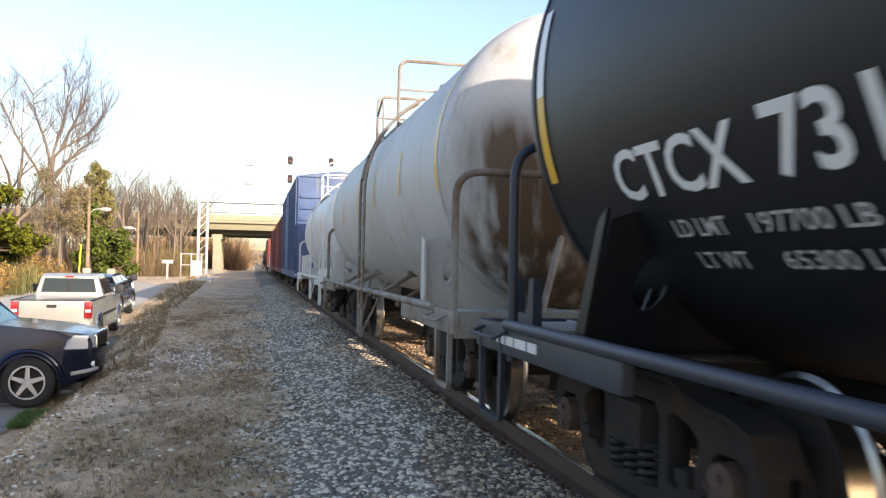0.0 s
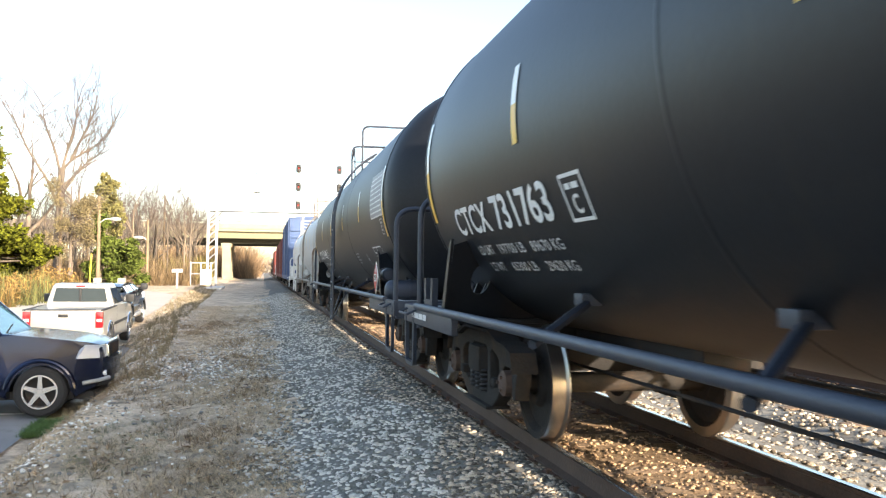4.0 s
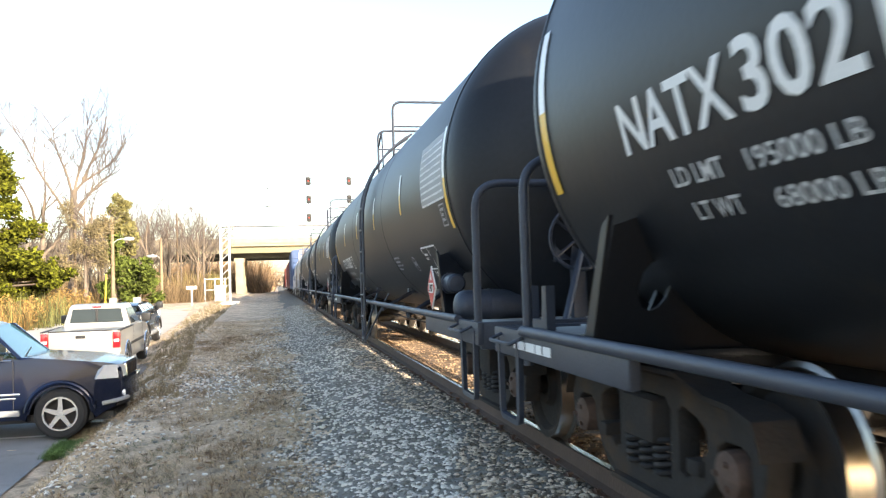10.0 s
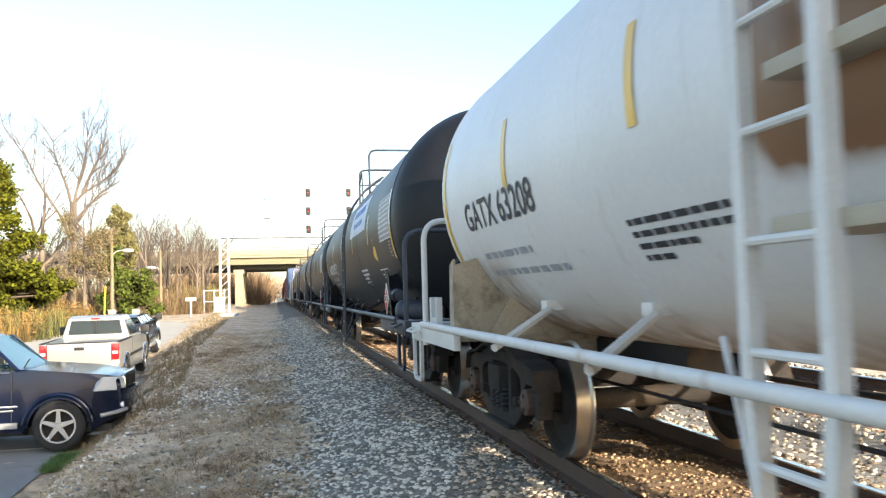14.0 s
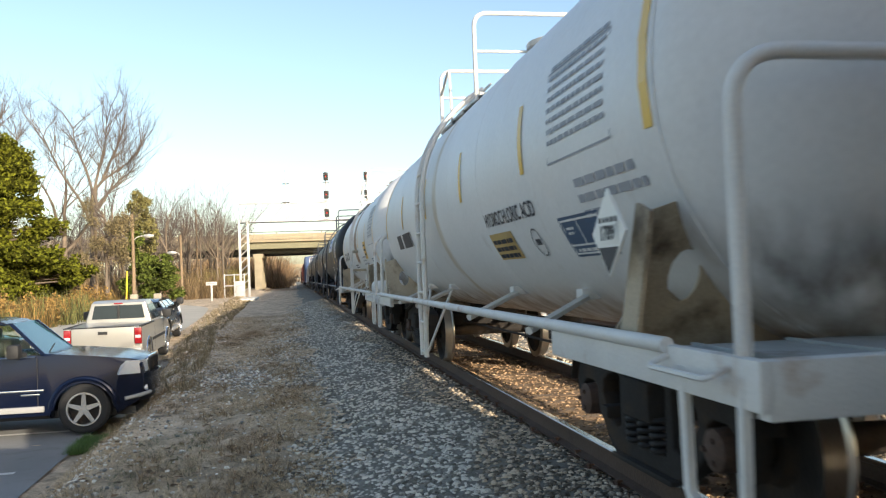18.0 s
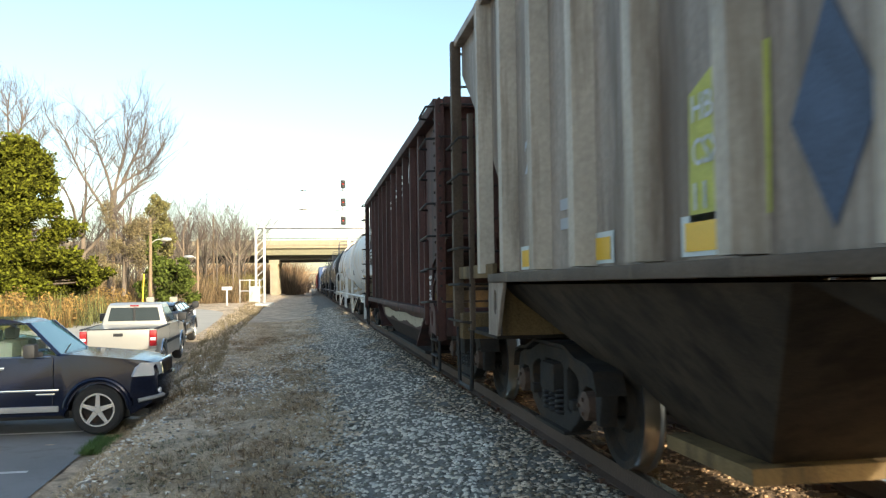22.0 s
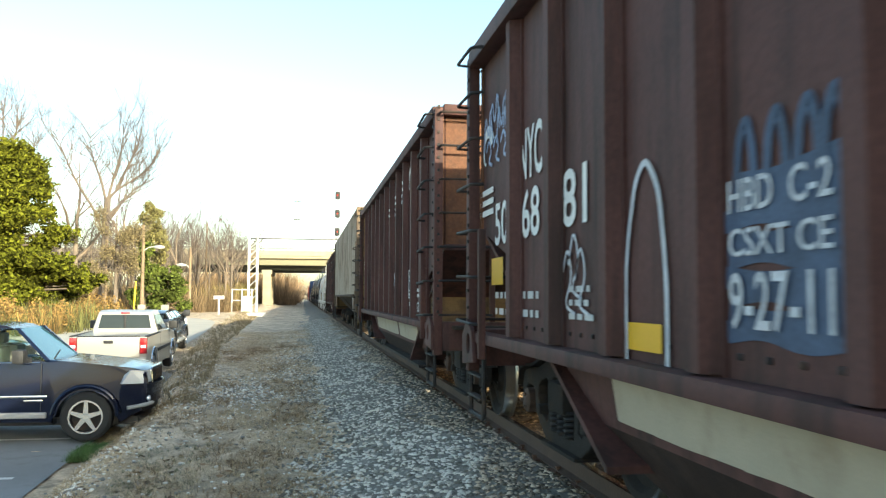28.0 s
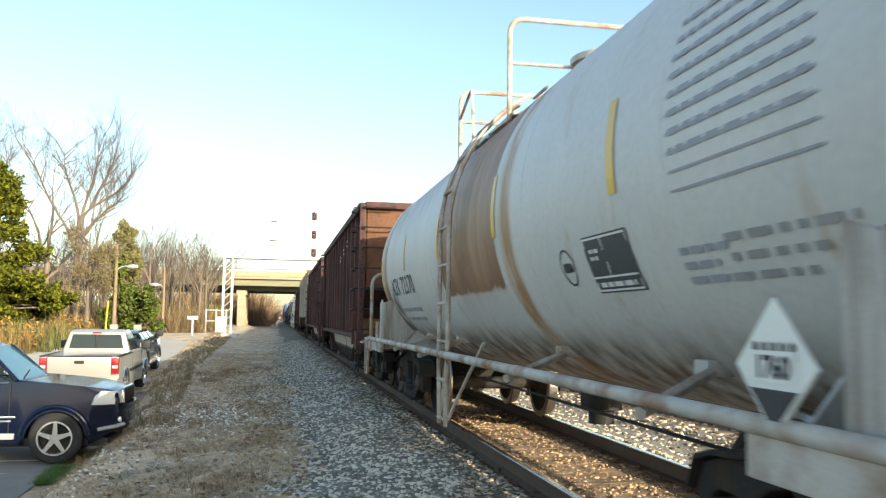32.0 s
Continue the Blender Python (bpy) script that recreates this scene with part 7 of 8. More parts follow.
def limb(g, tw, p, d, length, r, depth, rng, spread_=0.55, up=0.12):
    """A limb that bends, tapers and forks into finer ones."""
    pts = [p.copy()]
    n = 4 if depth > 1 else 3
    for i in range(n):
        d = (d + Vector((rng.uniform(-1, 1), rng.uniform(-1, 1), rng.uniform(-0.7, 0.7))) * 0.16 + Vector((0, 0, up * 0.15))).normalized()
        p = p + d * (length / n)
        pts.append(p.copy())
    seg = 9 if depth > 4 else 6 if depth > 2 else 4 if depth > 1 else 3
    (g if depth > 2 else tw).tube(pts, r, seg, r * 0.55)
    if depth <= 0:
        return
    for k in range(rng.choice((2, 3, 3)) + (1 if depth < 3 else 0)):
        t = rng.uniform(0.45, 1.0) if k else 1.0
        i = min(n - 1, int(t * n))
        q = pts[i].lerp(pts[i + 1], t * n - i) if t < 1 else pts[-1]
        side = Vector((rng.uniform(-1, 1), rng.uniform(-1, 1), rng.uniform(-0.2, 0.5)))
        nd = (d + side * spread_ * (1.0 if k else 0.5) + Vector((0, 0, up))).normalized()
        limb(g, tw, q, nd, length * rng.uniform(0.6, 0.85), r * 0.55 * (0.8 if k else 1), depth - 1, rng, spread_, up)


def bare_tree(x, y, height, r, seed, depth=5, label="tall bare deciduous tree with spreading limbs", bark=None, trunk=0.4, spread_=0.55, lean=(0, 0), guides=()):
    """A bare tree; guides are the courses of its main limbs as (out along x, height) points."""
    rng = random.Random(seed)
    o = thing("tree", (x, y, ground_z(x, y)), label, "tree", "bare winter trees")
    g, tw = Geo(), Geo()
    h0 = height * trunk
    pts = [Vector((0, 0, -0.3)), Vector((lean[0] * 0.3, lean[1], h0 * 0.4)), Vector((lean[0] * 0.6, lean[1], h0 * 0.75)), Vector((lean[0], lean[1], h0))]
    g.tube(pts, r, 10, r * 0.75)
    for course in guides:
        yy, path = 0.0, []
        for u, v in course:
            path.append(Vector((u, yy, v)))
            yy += rng.uniform(-0.7, 0.7)
        fine = rounded(path, 0.6, 3)
        g.tube(fine, r * 0.36, 8, r * 0.07)
        for k in range(16):
            i = min(len(fine) - 2, int((0.14 + 0.84 * k / 15) * (len(fine) - 1)))
            d = (fine[i + 1] - fine[i]).normalized()
            nd = (d * 0.6 + Vector((rng.uniform(-1, 1), rng.uniform(-1, 1), rng.uniform(0.0, 0.9)))).normalized()
            limb(g, tw, fine[i], nd, rng.uniform(0.9, 1.9), r * 0.15, 4, rng, 0.8, 0.12)
    for k in range(0 if guides else 4):
        a = (0.3, 2.9, 4.4, 0.9)[k] + rng.uniform(-0.5, 0.5)
        out = spread_ * rng.uniform(1.0, 1.8)
        d = Vector((math.cos(a) * out, math.sin(a) * out, 1.0)).normalized() if k else Vector((0.05, 0, 1))
        limb(g, tw, pts[-1 if k < 3 else -2], d, (height - h0) * (0.45 if k else 0.46), r * (0.6 if k else 0.68), depth - 1, rng, spread_)
    part("trunk", g, bark or bark_pale, o, "", smooth=60)
    part("crown", tw, twig, o, "fine bare twigs", smooth=0)
    return o


def leaf_cloud(lobes, n, size, rng, flat=0.6):
    """Many small leaf sprays spread unevenly through a set of lobes (centre, radii)."""
    vs, fs = [], []
    weight = [a[3] * a[4] * a[5] for a in lobes]
    for _ in range(n):
        c = rng.choices(lobes, weight)[0]
        while True:
            q = Vector((rng.uniform(-1, 1), rng.uniform(-1, 1), rng.uniform(-1, 1)))
            if 0.35 < q.length < 1:
                break
        q *= (0.75 + 0.35 * noise.noise(Vector((q.x * 2 + c[0], q.y * 2, q.z * 2 + c[2]))) * 1.6)
        p = Vector((c[0] + q.x * c[3], c[1] + q.y * c[4], c[2] + q.z * c[5]))
        u = Vector((rng.uniform(-1, 1), rng.uniform(-1, 1), rng.uniform(-0.7, 0.7))).normalized()
        w = u.orthogonal().normalized()
        w = (w + u.cross(w) * rng.uniform(-1, 1)).normalized()
        s = size * rng.uniform(0.5, 1.3)
        o = len(vs)
        vs += [p - u * s * 0.5 - w * s * 0.12, p - u * s * 0.1 + w * s * 0.34, p + u * s * 0.6, p + u * s * 0.1 - w * s * 0.30]
        fs.append((o, o + 1, o + 2, o + 3))
    return vs, fs


def leafy(name, x, y, lobes, n, size, leaf, seed, label, trunk_h=2.0, trunk_r=0.2, category="tree", group="evergreens"):
    rng = random.Random(seed)
    o = thing(name, (x, y, ground_z(x, y)), label, category, group)
    g = Geo().tube([(0, 0, -0.3), (0.05, 0, trunk_h * 0.5), (0, 0.05, trunk_h)], trunk_r, 9, trunk_r * 0.3)
    for c in lobes:
        g.tube([(0, 0, min(trunk_h * 0.9, max(0.2, c[2] - c[5] * 0.6))), (c[0] * 0.5, c[1] * 0.5, c[2] - c[5] * 0.3), (c[0], c[1], c[2])], trunk_r * 0.3, 6, 0.02)
    part("trunk", g, bark_grey, o, "", smooth=60)
    part("crown", Geo().add(*leaf_cloud(lobes, n, size, rng)), leaf, o, "", smooth=0)
    return o


cedar_leaf = mat("olive_cedar_foliage", (0.082, 0.088, 0.009), 0.9, dark=0.3, light=1.7, scale=0.5, fine=6, bump=0, islands=0.6, specular=0.1)
green_leaf = mat("green_cedar_foliage", (0.075, 0.095, 0.02), 0.9, specular=0.1, dark=0.5, light=1.5, scale=0.6, fine=6, bump=0, islands=0.6)
brown_leaf = mat("dry_tan_foliage", (0.17, 0.135, 0.068), 0.85, dark=0.6, light=1.3, scale=0.6, fine=6, bump=0, islands=0.6)
scrub_leaf = mat("golden_scrub", (0.24, 0.145, 0.04), 0.85, dark=0.5, light=1.3, scale=0.6, fine=6, bump=0, islands=0.7)

rngc = random.Random(21)
lob = []
for i in range(90):
    z = 1.3 + i * 0.105
    out = (5.4 * max(0.0, 1 - (z - 1.3) / 10.0) ** 0.8 + 0.5) * (0.8 if z < 2.2 else 1.0)
    a = rngc.uniform(0, 6.283)
    k = rngc.uniform(0.2, 0.9)
    lob.append((math.cos(a) * out * k, math.sin(a) * out * 0.8 * k, z, rngc.uniform(0.8, 1.6), rngc.uniform(0.8, 1.4), rngc.uniform(0.6, 1.05)))
for k in range(12):
    lob.append((rngc.uniform(-0.8, 0.8), -1.2, 2.0 + k * 0.62, 1.3, 1.0, 0.9))
for k in range(14):
    lob.append((rngc.uniform(2.5, 5.6), rngc.uniform(-1.5, 1.0), rngc.uniform(1.8, 3.2), 0.9, 0.8, 0.4))
leafy("tree", -18.0, 55, lob, 60000, 0.25, cedar_leaf, 5, "large olive-green cedar with uneven drooping boughs", 10.0, 0.4)
lob = [(rngc.uniform(-2.2, 2.2), rngc.uniform(-2, 2), z, rngc.uniform(0.9, 1.5), rngc.uniform(0.9, 1.4), rngc.uniform(0.5, 0.9)) for z in [1.2 + i * 0.3 for i in range(26)]]
leafy("tree", -23.5, 60, lob, 9000, 0.34, cedar_leaf, 6, "olive-green cedar beside a larger one", 8.5, 0.3)
lob = [(rngc.uniform(-1.7, 1.7), rngc.uniform(-1, 1), rngc.uniform(2.4, 8.0), rngc.uniform(0.5, 1.1), 0.9, rngc.uniform(0.5, 0.9)) for i in range(26)]
leafy("tree", -14.0, 66, lob, 8000, 0.14, brown_leaf, 7, "thin tree with dry tan leaves and vines", 7.6, 0.15)
lob = [(rngc.uniform(-2.3, 2.3) * (1.15 - z / 11), rngc.uniform(-1.3, 1.3), z, rngc.uniform(0.6, 1.1), rngc.uniform(0.6, 1.0), rngc.uniform(0.5, 0.9)) for z in [1.5 + i * 0.34 for i in range(24)]]
leafy("tree", -13.5, 77, lob, 9500, 0.24, mat("yellow_green_foliage", (0.15, 0.135, 0.045), 0.85, dark=0.5, light=1.35, scale=0.5, fine=5, bump=0, islands=0.6), 8, "narrow tree wound with yellow-green leaves", 9.0, 0.2)
lob = [(rngc.uniform(-1.6, 1.6) * (1.2 - z / 5), rngc.uniform(-1.3, 1.3), z, 0.9, 0.9, 0.5) for z in [0.5 + i * 0.22 for i in range(16)]]
leafy("tree", -11.5, 75, lob, 4200, 0.28, green_leaf, 9, "low spreading green cedar", 4.0, 0.14)
lob = [(rngc.uniform(-1.2, 1.2) * (1.2 - z / 7), rngc.uniform(-1, 1), z, 0.8, 0.8, 0.6) for z in [0.5 + i * 0.3 for i in range(18)]]
leafy("tree", -13.2, 73, lob, 3600, 0.26, green_leaf, 10, "dark green upright cedar", 5.0, 0.14)
bare_tree(-16.6, 73.6, 19.5, 0.34, 12, 7, trunk=0.5, spread_=0.85, lean=(0.2, 0), bark=bark_grey, guides=(
    [(0.2, 9.5), (0.9, 10.4), (2.0, 11.2), (3.1, 12.1), (3.9, 12.9), (4.5, 13.9)], [(0.2, 9.5), (0.5, 11.4), (0.9, 13.4), (1.1, 14.8), (1.2, 16.6)],
    [(-0.1, 6.8), (-0.9, 8.7), (-2.4, 11.0), (-3.2, 12.9), (-3.6, 14.2), (-4.2, 15.4)], [(0.1, 9.4), (-0.5, 11.3), (-1.3, 13.0), (-1.6, 14.4), (-1.5, 15.6)],
    [(0.9, 10.5), (1.7, 12.6), (2.3, 14.0), (2.6, 15.3)], [(0.1, 8.0), (1.5, 9.6), (2.4, 10.8), (3.6, 11.3)]))
bare_tree(-14.75, 69.3, 9.5, 0.2, 13, 4, "broken pale bare trunk with a few limbs", trunk=0.6, lean=(0.5, 0))
bare_tree(-26.6, 78.5, 20.5, 0.33, 14, 6, trunk=0.55, spread_=0.75, lean=(0.1, 0), guides=(
    [(0.1, 11), (0.4, 14), (0.2, 17.5), (0.5, 20.5)], [(0.1, 11.5), (1.4, 13), (2.6, 14.2), (3.6, 16.5)], [(0, 11), (-1.6, 13.5), (-2.6, 16), (-3.0, 18.5)], [(0.3, 13.5), (1.4, 15.8), (2.2, 18.6)], [(0, 10), (1.8, 11.2), (3.4, 11.9)]))
bare_tree(-21.5, 84, 16.0, 0.3, 15, 6, trunk=0.4, spread_=0.75)
WOODS = []
for i in range(8):
    rr = random.Random(100 + i)
    WOODS.append(bare_tree(-9.5 - i * 2.0, 100 + 3 * i, rr.uniform(7.5, 11.0), rr.uniform(0.09, 0.15), 200 + i, 5, "slender bare tree in the roadside woods", bark_pale if i % 4 == 0 else bark_grey, trunk=rr.uniform(0.3, 0.5), spread_=0.62))
for i in range(96):
    rr = random.Random(300 + i)
    y = rr.uniform(86, 142)
    x = rr.uniform(-36, -7.4) * y / 100
    copy_thing(WOODS[i % 8], pose(x, y, ground_z(x, y), 0, 0, rr.uniform(0, 360)))
# scrub and low brush, beyond counting
def brush(name, spots, n, size, leaf, seed, label):
    rng = random.Random(seed)
    lobes = [(x, y, ground_z(x, y) + h * 0.4, w, w, h * 0.6) for x, y, w, h in spots]
    ob = new(name, Geo().add(*leaf_cloud(lobes, n, size, rng)).mesh(name, leaf, 0))
    return tagged(ob, label, "brush", kind="stuff")


STEMS = blade_templates(8, 22, 0.5, 9, 0.016)
THICKET = blade_templates(8, 34, 0.75, 19, 0.0085)
for q in THICKET:
    q[0][:, :2] *= 0.8


def thicket(name, n, area, sizes, leaf, seed, label, temps):
    rs = np.random.RandomState(seed)
    x, y = area(rs.rand(n), rs.rand(n))
    pts = np.array([(a, b, ground_z(a, b) - 0.05) for a, b in zip(x, y)])
    return scatter(name, temps, pts, sizes[0] + (sizes[1] - sizes[0]) * rs.rand(n) ** 1.6, leaf, label, "brush", 1.0, seed)


rb = random.Random(77)
reed = mat("golden_weed_stems", (0.26, 0.16, 0.05), 0.9, dark=0.45, light=1.4, scale=1.0, fine=6, bump=0, islands=0.8)
brown_stem = mat("brown_thicket_stems", (0.21, 0.145, 0.075), 0.9, dark=0.45, light=1.4, scale=1.0, fine=6, bump=0, islands=0.8)
thicket("scrub", 900, lambda a, b: (-26 + 14.4 * a, 42 + 17 * b), (0.4, 1.4), reed, 31, "tall golden weeds along the lot's far side", STEMS)
brush("scrub", [(rb.uniform(-25, -11.6), rb.uniform(44, 58), rb.uniform(0.5, 1.1), rb.uniform(0.9, 2.2)) for _ in range(70)], 16000, 0.16, scrub_leaf, 41, "golden-brown scrub along the lot's far side")
thicket("scrub", 500, lambda a, b: (-26 + 15 * a, 42 + 15 * b), (0.5, 1.6), mat("green_weed_stems", (0.13, 0.13, 0.04), 0.9, dark=0.5, light=1.4, bump=0, islands=0.7), 36, "green weeds among the dry ones", STEMS)
thicket("brush", 1350, lambda a, b: ((-34 + 26.6 * a) * (78 + 62 * b) / 95, 78 + 62 * b), (1.0, 3.6), brown_stem, 32, "brown winter thicket in the roadside woods", THICKET)
thicket("brush", 700, lambda a, b: (-50 + 29 * a, 64 + 18 * b), (1.5, 4.4), brown_stem, 37, "brown thicket behind the cedars", THICKET)
thicket("brush", 260, lambda a, b: (-9.8 + 3.0 * a, 88 + 26 * b), (1.2, 3.0), mat("yellow_bush_stems", (0.25, 0.21, 0.06), 0.9, dark=0.5, light=1.3, bump=0, islands=0.7), 33, "yellow-green bushes beside the bridge pier", THICKET)
thicket("brush", 900, lambda a, b: (-24 + 21.5 * a, 172 + 90 * b), (3.0, 8.5), mat("tan_thicket_stems", (0.27, 0.175, 0.095), 0.9, dark=0.5, light=1.35, bump=0, islands=0.7), 34, "tan winter brush beyond the bridge", THICKET)
def crest(a, b):
    """Places along the crest of the bank and down its side."""
    y = 15 + 66 * b ** 1.2
    x = [-(2.3 + 0.075 * min(16.0, max(0.0, q - 15.5)) + 0.022 * min(60.0, max(0.0, q - 31.0))) + 0.55 - 1.5 * p ** 1.3 for p, q in zip(a, y)]
    return x, y


thicket("weeds", 2000, crest, (0.07, 0.26), mat("dull_bank_weeds", (0.24, 0.19, 0.11), 0.9, dark=0.5, light=1.3, bump=0, islands=0.7), 39, "dull brown weeds along the crest of the bank", STEMS)
brush("far_woods", [(x, 420 + 60 * math.sin(x * 0.05), 9, rb.uniform(9, 15)) for x in range(-200, 160, 9)], 14000, 2.0, mat("far_brown_woods", (0.22, 0.18, 0.14), 0.9, dark=0.7, light=1.2, bump=0, islands=0.5), 35, "hazy brown woods on the horizon")
far_br = solid("far_bridge", Geo().bbox(-30, 40, 298, 306, 5.4, 6.6, 0.05).bbox(-9, -8, 298, 306, -0.5, 5.4, 0.05).bbox(11, 12, 298, 306, -0.5, 5.4, 0.05), concrete, "second concrete bridge far down the line", "bridge")


# ---- parked vehicles; in their own space they head towards +x ----
navy = mat("navy_car_paint", (0.004, 0.0085, 0.029), 0.2, 0.4, dark=0.85, light=1.15, bump=0, specular=0.4, coat=0.3)
silver_paint = mat("pale_silver_truck_paint", (0.40, 0.385, 0.35), 0.32, 0.25, dark=0.95, light=1.03, bump=0, coat=0.6)
grey_paint = mat("dark_grey_car_paint", (0.03, 0.032, 0.036), 0.25, 0.3, bump=0, coat=0.8)
tyre_rubber = mat("tyre_rubber", (0.016, 0.016, 0.017), 0.85, dark=0.7, light=1.4, fine=50, bump=0.2)
alloy = mat("alloy_wheel", (0.62, 0.62, 0.63), 0.25, 0.9, dark=0.9, light=1.05, bump=0)
chrome = mat("chrome_trim", (0.75, 0.75, 0.76), 0.12, 1.0, dark=0.95, light=1.02, bump=0)
black_trim = mat("black_plastic_trim", (0.02, 0.02, 0.021), 0.6, bump=0.05)
lamp_clear = mat("clear_headlamp", (0.72, 0.74, 0.76), 0.12, 0.3, dark=0.85, light=1.1, bump=0, coat=1.0)
lamp_red = mat("red_tail_lamp", (0.30, 0.012, 0.016), 0.2, dark=0.8, light=1.1, bump=0, coat=1.0)
tint = mat("tinted_car_glass", (0.02, 0.027, 0.03), 0.06, 0.0, dark=0.9, light=1.1, bump=0, specular=0.4)
seat_beige = mat("beige_upholstery", (0.36, 0.32, 0.25), 0.8)
glass = bpy.data.materials.new("clear_car_glass")
glass.use_nodes = True
_b = glass.node_tree.nodes["Principled BSDF"]
_b.inputs["Base Color"].default_value, _b.inputs["Roughness"].default_value = (0.75, 0.88, 0.88, 1), 0.02
_b.inputs["Transmission Weight"].default_value, _b.inputs["IOR"].default_value = 1.0, 1.15


def arch(cx, r, n=12, z0=0.3):
    a0 = math.asin(max(-1, (z0 - 0.39) / r))
    return [(cx + r * math.cos(a), 0.39 + r * math.sin(a)) for a in [math.pi - a0 - (math.pi - 2 * a0) * i / n for i in range(n + 1)]]


def shell(profile, hw, pinch):
    """A side outline (x, z) pushed out to both sides; pinch(x, z) narrows it; its rim is rounded."""
    bm = bmesh.new()
    lo = [bm.verts.new((x, -hw, z)) for x, z in profile]
    hi = [bm.verts.new((x, hw, z)) for x, z in profile]
    n = len(profile)
    side = [bm.faces.new(lo), bm.faces.new(hi[::-1])]
    for i in range(n):
        bm.faces.new((lo[i], hi[i], hi[(i + 1) % n], lo[(i + 1) % n]))
    edges = [e for f in side for e in f.edges]
    bmesh.ops.bevel(bm, geom=edges, offset=0.045, segments=3, affect="EDGES", profile=0.55)
    for v in bm.verts:
        v.co.y *= pinch(v.co.x, v.co.z)
    bmesh.ops.recalc_face_normals(bm, faces=bm.faces[:])
    return Geo().bm(bm)


def wheel(parent, x, y, r=0.39, out=-1, steer=0.0, w=0.25):
    t = part("wheel", Geo().lathe([(-w / 2, r * 0.62), (-w / 2, r * 0.88), (-w * 0.36, r * 0.985), (0, r), (w * 0.36, r * 0.985), (w / 2, r * 0.88), (w / 2, r * 0.62)], 36, "y", caps=False), tyre_rubber, parent, "black tyre on a five-spoke alloy wheel", pose(x, y, r, 0, 0, steer))
    s = out
    part("rim", Geo().lathe([(s * w * 0.5, r * 0.66), (s * w * 0.46, r * 0.60), (s * w * 0.1, r * 0.58), (s * w * 0.05, 0.03), (s * w * 0.05, 0.0)], 32, "y", caps=False), steel_dark, t)
    part("rim_lip", Geo().lathe([(s * w * 0.42, r * 0.58), (s * w * 0.52, r * 0.60), (s * w * 0.52, r * 0.67), (s * w * 0.46, r * 0.68)], 36, "y", caps=False), alloy, t)
    for k in range(5):
        a = k * 2 * math.pi / 5 + 0.3
        ca, sa = math.cos(a), math.sin(a)
        q = [(0.05, -0.045), (r * 0.6, -0.028), (r * 0.6, 0.028), (0.05, 0.045)]
        part("spoke", Geo().add([(u * ca - v * sa, s * w * 0.40, u * sa + v * ca) for u, v in q] + [(u * ca - v * sa, s * w * 0.48, u * sa + v * ca) for u, v in q],
             [(0, 1, 2, 3), (7, 6, 5, 4), (0, 4, 5, 1), (1, 5, 6, 2), (2, 6, 7, 3), (3, 7, 4, 0)]), alloy, t)
    part("hub_cap", Geo().lathe([(s * w * 0.5, 0.0), (s * w * 0.5, 0.05), (s * w * 0.36, 0.075)], 16, "y", caps=False), alloy, t)


screen_glass = mat("windscreen_glass", (0.05, 0.12, 0.14), 0.08, 0.0, dark=0.9, light=1.1, bump=0, specular=0.35)


